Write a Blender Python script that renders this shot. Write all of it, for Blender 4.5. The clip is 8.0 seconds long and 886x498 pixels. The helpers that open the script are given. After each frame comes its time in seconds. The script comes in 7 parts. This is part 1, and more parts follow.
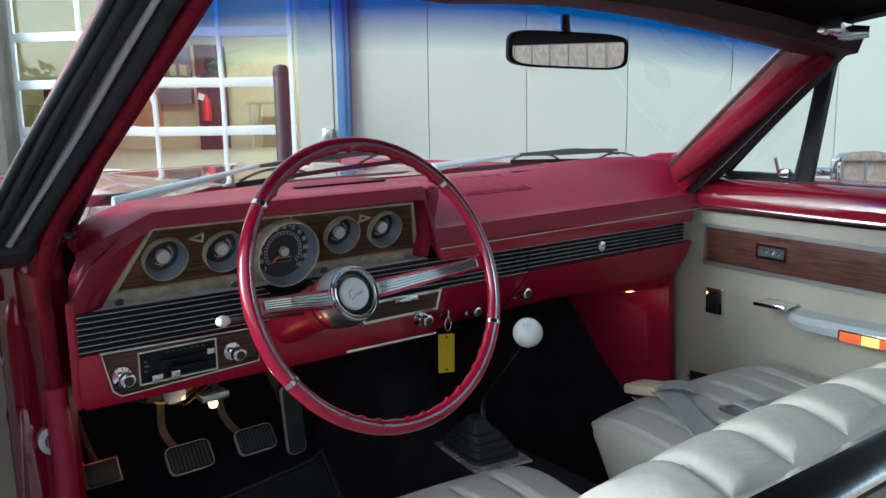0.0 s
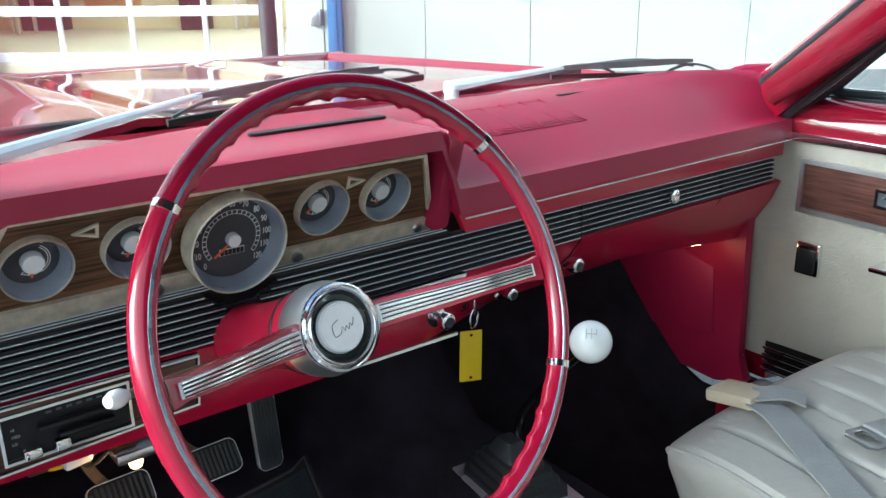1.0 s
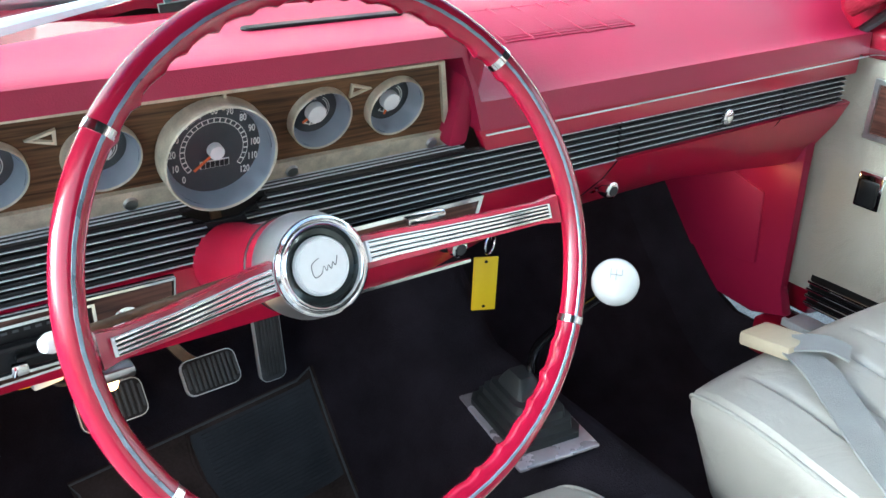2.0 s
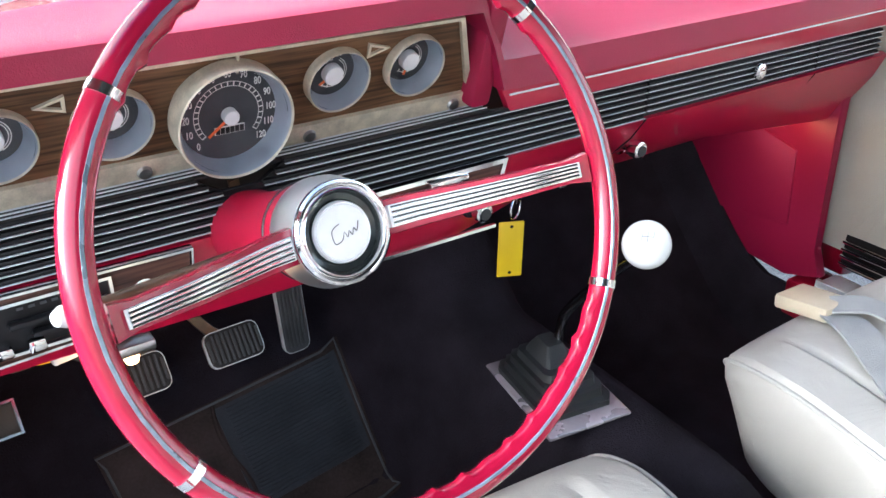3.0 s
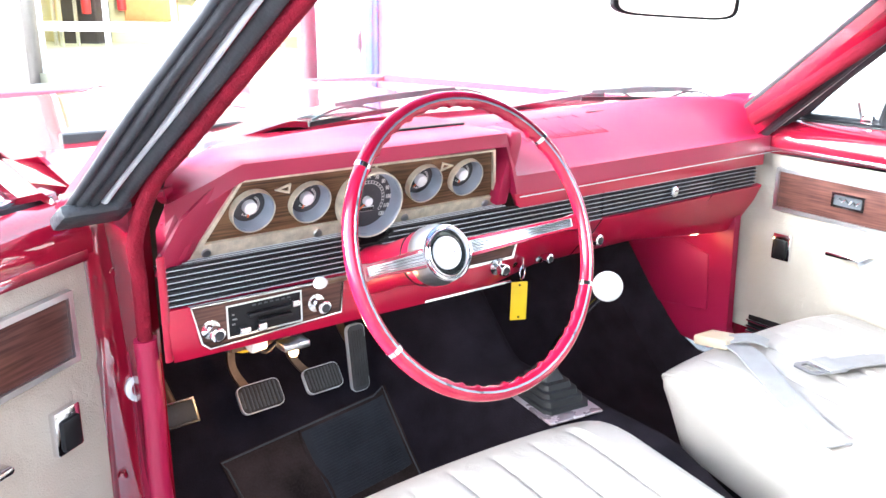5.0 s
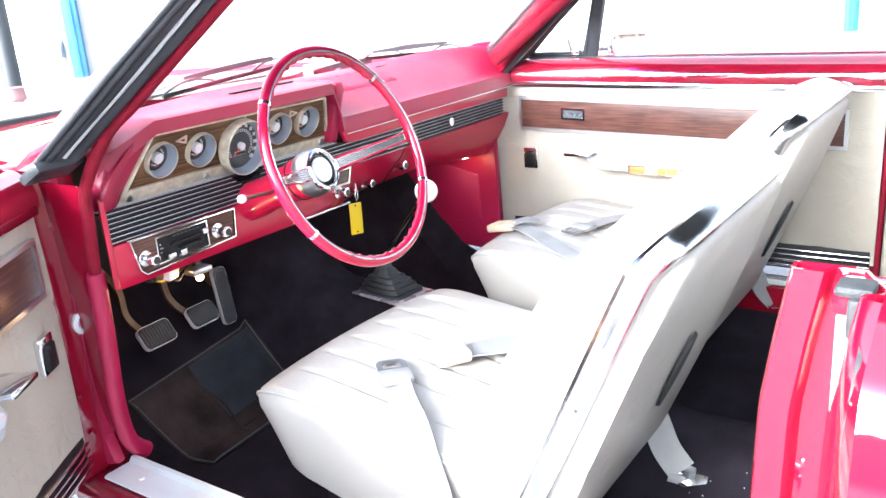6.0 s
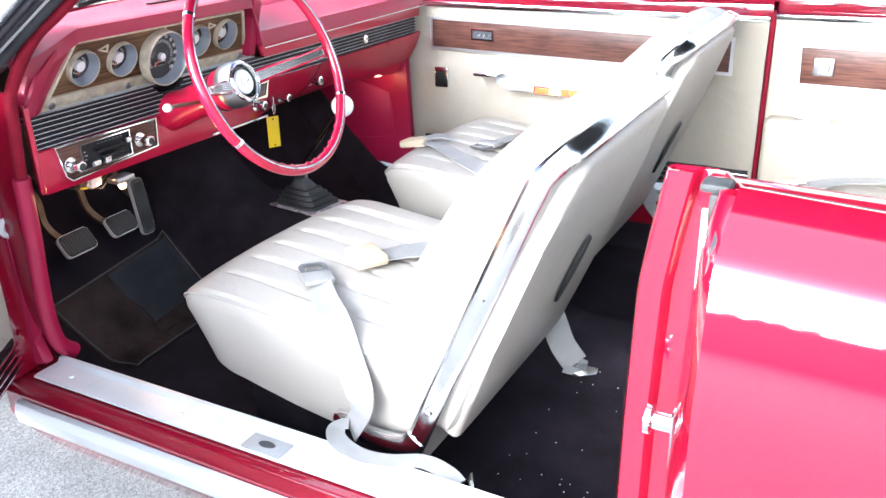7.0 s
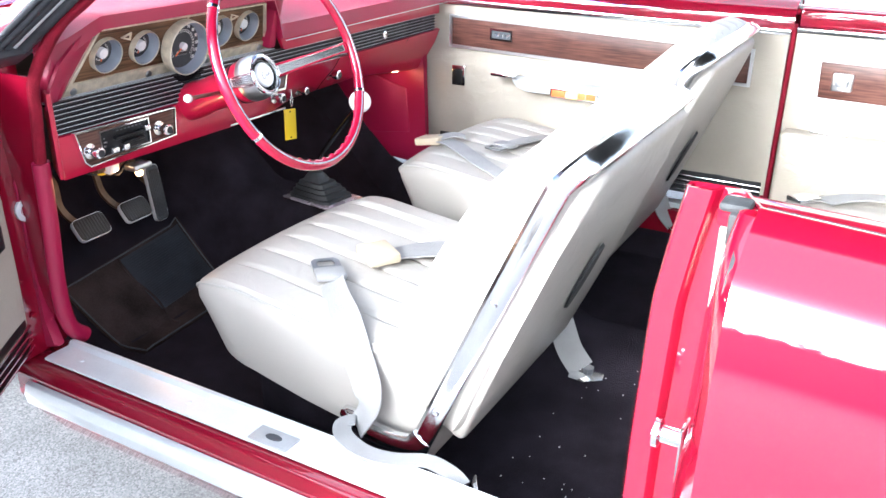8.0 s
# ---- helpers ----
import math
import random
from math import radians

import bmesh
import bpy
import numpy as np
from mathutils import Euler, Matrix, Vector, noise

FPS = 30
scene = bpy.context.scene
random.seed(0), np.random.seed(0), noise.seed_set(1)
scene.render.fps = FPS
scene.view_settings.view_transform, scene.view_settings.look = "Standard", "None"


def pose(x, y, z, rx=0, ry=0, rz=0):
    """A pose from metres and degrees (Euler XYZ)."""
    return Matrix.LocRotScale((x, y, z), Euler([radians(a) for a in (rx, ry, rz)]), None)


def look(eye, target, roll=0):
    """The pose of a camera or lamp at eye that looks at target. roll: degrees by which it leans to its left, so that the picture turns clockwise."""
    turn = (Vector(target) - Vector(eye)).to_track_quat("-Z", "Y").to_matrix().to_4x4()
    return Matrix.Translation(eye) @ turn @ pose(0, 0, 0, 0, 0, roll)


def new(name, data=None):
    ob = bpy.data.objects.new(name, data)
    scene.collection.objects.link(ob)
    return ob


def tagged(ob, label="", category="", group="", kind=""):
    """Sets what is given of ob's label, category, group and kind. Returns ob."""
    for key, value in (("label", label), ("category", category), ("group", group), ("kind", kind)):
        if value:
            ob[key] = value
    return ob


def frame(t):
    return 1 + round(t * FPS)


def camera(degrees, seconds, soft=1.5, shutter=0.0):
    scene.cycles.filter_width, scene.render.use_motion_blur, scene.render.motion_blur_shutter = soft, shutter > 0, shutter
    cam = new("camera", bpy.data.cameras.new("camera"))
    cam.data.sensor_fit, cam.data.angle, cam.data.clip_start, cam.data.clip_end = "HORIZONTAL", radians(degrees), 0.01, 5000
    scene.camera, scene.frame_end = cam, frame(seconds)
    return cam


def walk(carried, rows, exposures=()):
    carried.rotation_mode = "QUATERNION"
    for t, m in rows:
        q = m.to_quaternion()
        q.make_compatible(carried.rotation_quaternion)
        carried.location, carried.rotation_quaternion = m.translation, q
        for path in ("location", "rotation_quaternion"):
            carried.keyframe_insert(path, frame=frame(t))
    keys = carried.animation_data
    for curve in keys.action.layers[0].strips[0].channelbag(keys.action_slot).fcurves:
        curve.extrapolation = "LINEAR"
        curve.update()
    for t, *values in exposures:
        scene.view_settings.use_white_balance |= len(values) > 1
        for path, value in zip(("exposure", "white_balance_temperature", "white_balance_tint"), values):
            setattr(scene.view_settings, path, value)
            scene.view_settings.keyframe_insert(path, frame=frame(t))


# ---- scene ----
cam = camera(55.5, 8.0)
PATH = [
    (0, (-0.907, -1.189, 1.122), (0.269, 0.392, 0.78), -1.1),
    (0.5, (-0.775, -0.966, 1.127), (0.405, 0.598, 0.725), -0.9),
    (1, (-0.657, -0.788, 1.15), (0.488, 0.732, 0.537), -0.9),
    (1.5, (-0.583, -0.739, 1.164), (0.495, 0.756, 0.389), 2.0),
    (2, (-0.564, -0.718, 1.153), (0.442, 0.778, 0.288), 1.4),
    (2.2, (-0.562, -0.706, 1.151), (0.418, 0.791, 0.259), 1.0),
    (3.5, (-0.551, -0.697, 1.131), (0.393, 0.792, 0.185), -0.6),
    (4, (-0.58, -0.72, 1.148), (0.385, 0.747, 0.189), 1.4),
    (4.2, (-0.622, -0.752, 1.164), (0.397, 0.765, 0.351), 1.1),
    (5.3, (-1.125, -1.161, 1.191), (0.042, 0.373, 0.654), -0.6),
    (5.5, (-1.224, -1.172, 1.186), (0.056, 0.268, 0.65), -3.5),
    (5.9, (-1.389, -1.207, 1.167), (0.12, -0.03, 0.586), -3.0),
    (6, (-1.419, -1.231, 1.166), (0.133, -0.121, 0.565), -4.3),
    (6.5, (-1.492, -1.274, 1.175), (0.127, -0.348, 0.452), -3.5),
    (7, (-1.524, -1.274, 1.179), (0.086, -0.381, 0.397), -1.7),
    (7.5, (-1.537, -1.265, 1.189), (0.063, -0.382, 0.377), -0.0),
    (8, (-1.531, -1.263, 1.194), (0.067, -0.362, 0.398), 0.6),
]
EXPOSURE = [(0.0, 1.15), (0.5, 1.48), (1.0, 2.05), (1.5, 2.45), (2.0, 2.85), (3.5, 3.38), (4.0, 3.8), (5.3, 3.85), (5.5, 3.85), (6.0, 3.6), (6.5, 3.38), (8.0, 3.28)]
walk(cam, [(t, look(eye, target, roll)) for t, eye, target, roll in PATH], [(t, e, 5350 if t < 2.5 else 5650, -6 if t < 2.5 else 7) for t, e in EXPOSURE])

# ---------------------------------------------------------------- world, sun
world = bpy.data.worlds.new("sky")
scene.world = world
world.use_nodes = True
wt = world.node_tree
sky = wt.nodes.new("ShaderNodeTexSky")
sky.sky_type = "NISHITA"
sky.sun_disc = False
sky.sun_elevation, sky.sun_rotation = radians(22), radians(281)
sky.air_density, sky.dust_density, sky.ozone_density = 1.0, 4.0, 1.0
hsv = wt.nodes.new("ShaderNodeHueSaturation")
hsv.inputs["Saturation"].default_value = 0.35
wt.links.new(sky.outputs[0], hsv.inputs["Color"])
wt.links.new(hsv.outputs[0], wt.nodes["Background"].inputs["Color"])
wt.nodes["Background"].inputs["Strength"].default_value = 0.14
sun = new("sun", bpy.data.lights.new("sun", "SUN"))
sun.data.energy, sun.data.angle, sun.data.color = 0.6, radians(24), (1.0, 0.96, 0.91)
sun.matrix_world = look((-8, 1.5, 3.3), (0, 0, 0))


# ---------------------------------------------------------------- materials
def nodes_of(name):
    m = bpy.data.materials.new(name)
    m.use_nodes = True
    nt = m.node_tree
    return m, nt, nt.nodes["Principled BSDF"]


def mat(name, col, rough=0.5, metal=0.0, var=0.12, scale=9.0, fine=160.0, bump=0.08, coat=0.0, rvar=0.1, spec=0.5, soft=0.0):
    """A painted, cast or woven surface: colour and gloss vary at two scales, with a fine relief."""
    m, nt, b = nodes_of(name)
    N, Lk = nt.nodes, nt.links
    tc = N.new("ShaderNodeTexCoord")
    big, small = N.new("ShaderNodeTexNoise"), N.new("ShaderNodeTexNoise")
    big.inputs["Scale"].default_value, big.inputs["Detail"].default_value = scale, 6
    small.inputs["Scale"].default_value, small.inputs["Detail"].default_value = fine, 3
    for n in (big, small):
        Lk.new(tc.outputs["Object"], n.inputs["Vector"])
    mixf = N.new("ShaderNodeMath")
    mixf.operation = "MULTIPLY_ADD"
    Lk.new(small.outputs["Fac"], mixf.inputs[0])
    mixf.inputs[1].default_value = 0.35
    Lk.new(big.outputs["Fac"], mixf.inputs[2])
    ramp = N.new("ShaderNodeValToRGB")
    ramp.color_ramp.elements[0].position, ramp.color_ramp.elements[1].position = 0.35, 1.0
    ramp.color_ramp.elements[0].color = (*[c * (1 - var) for c in col], 1)
    ramp.color_ramp.elements[1].color = (*[min(1, c * (1 + var)) for c in col], 1)
    Lk.new(mixf.outputs[0], ramp.inputs["Fac"])
    Lk.new(ramp.outputs["Color"], b.inputs["Base Color"])
    rr = N.new("ShaderNodeMapRange")
    rr.inputs["To Min"].default_value, rr.inputs["To Max"].default_value = max(0.02, rough - rvar), min(1, rough + rvar)
    Lk.new(big.outputs["Fac"], rr.inputs["Value"])
    Lk.new(rr.outputs[0], b.inputs["Roughness"])
    b.inputs["Metallic"].default_value = metal
    b.inputs["Specular IOR Level"].default_value = spec
    if coat:
        b.inputs["Coat Weight"].default_value, b.inputs["Coat Roughness"].default_value = coat, 0.03
    if bump:
        bp = N.new("ShaderNodeBump")
        bp.inputs["Strength"].default_value, bp.inputs["Distance"].default_value = bump, 0.002
        Lk.new(small.outputs["Fac"], bp.inputs["Height"])
        Lk.new(bp.outputs[0], b.inputs["Normal"])
        if soft:           # slack creases, stretched by a second noise
            cr = N.new("ShaderNodeTexNoise")
            cr.inputs["Scale"].default_value, cr.inputs["Detail"].default_value, cr.inputs["Distortion"].default_value = 16.0, 3, 1.2
            Lk.new(tc.outputs["Object"], cr.inputs["Vector"])
            b2 = N.new("ShaderNodeBump")
            b2.inputs["Strength"].default_value, b2.inputs["Distance"].default_value = soft, 0.006
            Lk.new(cr.outputs["Fac"], b2.inputs["Height"])
            Lk.new(b2.outputs[0], bp.inputs["Normal"])
    return m


def wood_mat(name, dark, light, along, rough=0.35):
    """Wood-grain film, its grain stretched along one axis."""
    m, nt, b = nodes_of(name)
    N, Lk = nt.nodes, nt.links
    tc, mp = N.new("ShaderNodeTexCoord"), N.new("ShaderNodeMapping")
    s = [260.0, 260.0, 260.0]
    s[along] = 12.0
    mp.inputs["Scale"].default_value = s
    Lk.new(tc.outputs["Object"], mp.inputs["Vector"])
    n1, n2 = N.new("ShaderNodeTexNoise"), N.new("ShaderNodeTexNoise")
    n1.inputs["Scale"].default_value, n1.inputs["Detail"].default_value = 1.0, 8
    n2.inputs["Scale"].default_value = 14.0
    Lk.new(mp.outputs[0], n1.inputs["Vector"])
    Lk.new(tc.outputs["Object"], n2.inputs["Vector"])
    ad = N.new("ShaderNodeMath")
    ad.operation = "MULTIPLY_ADD"
    Lk.new(n2.outputs["Fac"], ad.inputs[0])
    ad.inputs[1].default_value = 0.35
    Lk.new(n1.outputs["Fac"], ad.inputs[2])
    ramp = N.new("ShaderNodeValToRGB")
    ramp.color_ramp.elements[0].position, ramp.color_ramp.elements[1].position = 0.50, 0.82
    ramp.color_ramp.elements[0].color, ramp.color_ramp.elements[1].color = (*dark, 1), (*light, 1)
    Lk.new(ad.outputs[0], ramp.inputs["Fac"])
    Lk.new(ramp.outputs["Color"], b.inputs["Base Color"])
    b.inputs["Roughness"].default_value = rough
    b.inputs["Specular IOR Level"].default_value = 0.25
    bp = N.new("ShaderNodeBump")
    bp.inputs["Strength"].default_value, bp.inputs["Distance"].default_value = 0.15, 0.001
    Lk.new(n1.outputs["Fac"], bp.inputs["Height"])
    Lk.new(bp.outputs[0], b.inputs["Normal"])
    return m


def glass_mat(name, col=(1, 1, 1), rough=0.0):
    m, nt, b = nodes_of(name)
    b.inputs["Base Color"].default_value = (*col, 1)
    b.inputs["Transmission Weight"].default_value = 1.0
    b.inputs["Roughness"].default_value = rough
    b.inputs["IOR"].default_value = 1.45
    return m


def glow_mat(name, col, strength):
    m, nt, b = nodes_of(name)
    b.inputs["Base Color"].default_value = (*col, 1)
    b.inputs["Emission Color"].default_value = (*col, 1)
    b.inputs["Emission Strength"].default_value = strength
    return m


PAINT = mat("red_paint", (0.22, 0.0018, 0.017), 0.5, var=0.06, scale=3, bump=0.0, coat=1.0, rvar=0.05, spec=0.05)
PAINT.node_tree.nodes["Principled BSDF"].inputs["Coat IOR"].default_value = 1.95
VINYL = mat("red_vinyl", (0.31, 0.005, 0.046), 0.43, var=0.12, scale=7, fine=700, bump=0.25, spec=0.60)
DASHRED = mat("red_dash_paint", (0.40, 0.003, 0.034), 0.34, var=0.08, scale=6, fine=400, bump=0.06, coat=0.4)
WHEELRED = mat("red_hard_plastic", (0.31, 0.004, 0.030), 0.22, var=0.15, scale=14, fine=90, bump=0.05, coat=0.5)
LACE = mat("red_braid", (0.17, 0.004, 0.016), 0.8, var=0.25, scale=40, fine=330, bump=0.9, spec=0.2)
WHITE = mat("white_vinyl", (0.365, 0.341, 0.310), 0.40, var=0.06, scale=5, fine=750, bump=0.15, soft=0.40)
PIPE = mat("white_piping", (0.36, 0.345, 0.32), 0.5, var=0.08)
CREAM = mat("cream_door_vinyl", (0.385, 0.347, 0.288), 0.42, var=0.08, scale=8, fine=420, bump=0.5, soft=0.6)
CARPET = mat("black_carpet", (0.016, 0.013, 0.018), 0.95, var=0.5, scale=16, fine=420, bump=1.0, spec=0.1)
RUBBER = mat("black_rubber", (0.012, 0.013, 0.014), 0.6, var=0.35, scale=20, fine=300, bump=0.2)
PEDG = mat("worn_grey_rubber", (0.055, 0.060, 0.066), 0.6, var=0.3, scale=30, fine=300, bump=0.2)
SMOKE = mat("smoked_ring", (0.09, 0.10, 0.10), 0.14, 0.7, var=0.2, scale=40, bump=0.03)
MATRUB = mat("floor_mat_rubber", (0.034, 0.026, 0.025), 0.75, var=0.75, scale=11, fine=260, bump=0.35, spec=0.03)
SEAL = mat("weathered_seal", (0.03, 0.033, 0.038), 0.45, var=0.5, scale=22, fine=200, bump=0.4)
CHROME = mat("chrome", (0.82, 0.83, 0.85), 0.10, 1.0, var=0.06, scale=12, bump=0.02, rvar=0.06)
SILL = mat("scuffed_sill_metal", (0.72, 0.75, 0.77), 0.42, 0.35, var=0.10, scale=14, fine=240, bump=0.12)
SATIN = mat("satin_bright_metal", (0.80, 0.81, 0.83), 0.17, 1.0, var=0.10, scale=18, fine=200, bump=0.08, rvar=0.10)
ALU = mat("brushed_aluminium", (0.66, 0.67, 0.69), 0.32, 1.0, var=0.08, scale=6, fine=300, bump=0.08)
OLDMETAL = mat("worn_gold_trim", (0.63, 0.57, 0.44), 0.34, 0.22, var=0.35, scale=60, fine=500, bump=0.15)
PANELBLK = mat("black_grille", (0.010, 0.010, 0.011), 0.40, var=0.2, scale=30, bump=0.05, spec=0.25)
DIAL = mat("dial_face", (0.048, 0.052, 0.058), 0.65, var=0.2, scale=40, bump=0.02)
CUP = mat("gauge_cup_grey", (0.33, 0.37, 0.43), 0.35, 0.2, var=0.08, scale=30, bump=0.03)
MARK = mat("dial_marks", (0.80, 0.80, 0.76), 0.5, var=0.03, bump=0)
NEEDLE = mat("orange_needle", (0.80, 0.16, 0.04), 0.5, var=0.05, bump=0)
WOOD = wood_mat("walnut_film", (0.038, 0.020, 0.010), (0.170, 0.092, 0.046), 0, 0.42)
WOODY = wood_mat("walnut_film_door", (0.045, 0.018, 0.014), (0.125, 0.054, 0.042), 1)
WOODD = wood_mat("dark_walnut_film", (0.030, 0.014, 0.010), (0.115, 0.055, 0.040), 0, 0.4)
DULL = mat("dull_grey_trim", (0.022, 0.024, 0.028), 0.32, 0.0, var=0.3, scale=25, bump=0.15)
SPUN = mat("spun_silver", (0.88, 0.89, 0.90), 0.40, 0.18, var=0.05, scale=90, bump=0.1)
KNOBW = mat("white_resin", (0.80, 0.80, 0.79), 0.12, var=0.02, bump=0, coat=0.6)
TAGY = mat("yellow_tag", (0.72, 0.50, 0.01), 0.4, var=0.05, bump=0.03)
BELT = mat("grey_webbing", (0.29, 0.287, 0.285), 0.7, var=0.12, scale=30, fine=900, bump=0.7)
BUCKLE = mat("cream_buckle", (0.47, 0.39, 0.28), 0.45, var=0.08, scale=20, bump=0.05)
CANVAS = mat("black_canvas", (0.012, 0.012, 0.013), 0.85, var=0.3, scale=9, fine=800, bump=0.6)
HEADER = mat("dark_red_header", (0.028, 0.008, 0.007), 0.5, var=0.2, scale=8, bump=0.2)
PEDALARM = mat("bronze_steel", (0.14, 0.092, 0.056), 0.42, 0.6, var=0.4, scale=30, bump=0.2)
TYRE = mat("tyre", (0.02, 0.02, 0.02), 0.8, var=0.3, bump=0.2)
LAMPW = glow_mat("courtesy_bulb", (1.0, 0.55, 0.22), 1.6)
LENSR = glow_mat("red_lens_lit", (1.0, 0.10, 0.02), 0.22)
LENSA = glow_mat("amber_lens_lit", (1.0, 0.62, 0.12), 0.5)
LENSGL = glass_mat("gauge_lens")
LENSGL.node_tree.nodes["Principled BSDF"].inputs["IOR"].default_value = 1.06
GLASS = glass_mat("clear_glass", (0.97, 0.99, 0.98))
MIRROR = mat("mirror_silver", (0.90, 0.91, 0.92), 0.02, 1.0, var=0.01, bump=0, rvar=0.0)


# ---------------------------------------------------------------- mesh helpers
def B():
    return bmesh.new()


def finish(bm, name, material, smooth=True):
    bmesh.ops.recalc_face_normals(bm, faces=bm.faces)
    if smooth:
        for f in bm.faces:
            f.smooth = True
        for e in bm.edges:
            if len(e.link_faces) == 2 and e.calc_face_angle(0) > radians(38):
                e.smooth = False
    me = bpy.data.meshes.new(name)
    bm.to_mesh(me)
    bm.free()
    me.materials.append(material)
    return me


def part(name, bm, material, parent, label="", m=None):
    ob = new(name, finish(bm, name, material))
    ob.parent = parent
    if m is not None:
        ob.matrix_basis = m
    return tagged(ob, label)


def thing(name, m, label, category, group="", kind=""):
    ob = new(name)
    ob.empty_display_size = 0.05
    ob.matrix_basis = m
    return tagged(ob, label, category, group, kind)


def box(bm, c, s, bev=0.0, r=(0, 0, 0), seg=2, m=None):
    mm = (m or Matrix()) @ pose(*c, *r) @ Matrix.Diagonal((*s, 1))
    vs = bmesh.ops.create_cube(bm, size=1, matrix=mm)["verts"]
    if bev:
        es = list({e for v in vs for e in v.link_edges})
        bmesh.ops.bevel(bm, geom=es, offset=bev, segments=seg, profile=0.5, affect="EDGES")


SIDE = Matrix(((0, 0, 1, 0), (1, 0, 0, 0), (0, 1, 0, 0), (0, 0, 0, 1)))      # drawn in y, z; thick along x
FRONT = Matrix(((1, 0, 0, 0), (0, 0, -1, 0), (0, 1, 0, 0), (0, 0, 0, 1)))    # drawn in x, z; thick towards -y


def prism(bm, pts, h, m=Matrix(), bev=0.0, seg=2):
    lo = [bm.verts.new(m @ Vector((x, y, 0))) for x, y in pts]
    hi = [bm.verts.new(m @ Vector((x, y, h))) for x, y in pts]
    n = len(pts)
    bm.faces.new(lo[::-1])
    bm.faces.new(hi)
    for i in range(n):
        bm.faces.new((lo[i], lo[(i + 1) % n], hi[(i + 1) % n], hi[i]))
    if bev:
        es = list({e for v in lo + hi for e in v.link_edges})
        bmesh.ops.bevel(bm, geom=es, offset=bev, segments=seg, profile=0.5, affect="EDGES")


def ring_prism(bm, outer, inner, h, m=Matrix()):
    """A flat frame between two outlines of as many points, with thickness h."""
    n = len(outer)
    v = [[bm.verts.new(m @ Vector((x, y, z))) for x, y in o] for o in (outer, inner) for z in (0, h)]
    a0, a1, b0, b1 = v
    for i in range(n):
        j = (i + 1) % n
        bm.faces.new((a1[i], a1[j], b1[j], b1[i]))
        bm.faces.new((a0[j], a0[i], b0[i], b0[j]))
        bm.faces.new((a0[i], a0[j], a1[j], a1[i]))
        bm.faces.new((b0[j], b0[i], b1[i], b1[j]))


def lathe(bm, prof, n=32, m=Matrix()):
    rings = []
    for r, h in prof:
        if r < 1e-6:
            rings.append([bm.verts.new(m @ Vector((0, 0, h)))])
        else:
            rings.append([bm.verts.new(m @ Vector((r * math.cos(a), r * math.sin(a), h))) for a in [2 * math.pi * k / n for k in range(n)]])
    for a, b in zip(rings, rings[1:]):
        for k in range(n):
            j = (k + 1) % n
            if len(a) == 1 and len(b) > 1:
                bm.faces.new((a[0], b[j], b[k]))
            elif len(b) == 1 and len(a) > 1:
                bm.faces.new((a[k], a[j], b[0]))
            elif len(a) > 1:
                bm.faces.new((a[k], a[j], b[j], b[k]))


def loft(bm, rings, caps=True, closed=True):
    vs = [[bm.verts.new(p) for p in r] for r in rings]
    n = len(vs[0])
    for a, b in zip(vs, vs[1:]):
        for k in range(n if closed else n - 1):
            j = (k + 1) % n
            bm.faces.new((a[k], a[j], b[j], b[k]))
    if caps and closed:
        bm.faces.new(vs[0][::-1])
        bm.faces.new(vs[-1])


def smooth_path(pts, n=8, closed=False):
    """Catmull-Rom through the points."""
    P = [Vector(p) for p in pts]
    out, m = [], len(P)
    for i in range(m if closed else m - 1):
        p0 = P[(i - 1) % m] if closed or i > 0 else P[0]
        p1, p2 = P[i], P[(i + 1) % m]
        p3 = P[(i + 2) % m] if closed or i + 2 < m else P[-1]
        for k in range(n):
            t = k / n
            out.append(0.5 * (2 * p1 + (p2 - p0) * t + (2 * p0 - 5 * p1 + 4 * p2 - p3) * t * t + (3 * p1 - p0 - 3 * p2 + p3) * t ** 3))
    if not closed:
        out.append(P[-1])
    return out


def sweep(bm, pts, section, closed=False, up=(0, 0, 1)):
    """Carries a 2D section (side, up) along a path."""
    P = [Vector(p) for p in pts]
    n, rings = len(P), []
    for i, p in enumerate(P):
        a = P[(i - 1) % n] if closed or i > 0 else P[i]
        b = P[(i + 1) % n] if closed or i < n - 1 else P[i]
        t = (b - a).normalized()
        s = t.cross(Vector(up))
        s = s.normalized() if s.length > 1e-4 else Vector((1, 0, 0))
        u = s.cross(t)
        rings.append([p + s * x + u * y for x, y in section])
    if closed:
        rings.append(rings[0])
        vs = [[bm.verts.new(q) for q in r] for r in rings[:-1]]
        vs.append(vs[0])
        k = len(section)
        for a, b in zip(vs, vs[1:]):
            for i in range(k):
                bm.faces.new((a[i], a[(i + 1) % k], b[(i + 1) % k], b[i]))
    else:
        loft(bm, rings)


def circle(r, n=10, sx=1.0):
    return [(sx * r * math.cos(2 * math.pi * k / n), r * math.sin(2 * math.pi * k / n)) for k in range(n)]


def tube(bm, pts, r, n=10, closed=False, up=(0, 0, 1)):
    sweep(bm, pts, circle(r, n), closed, up)


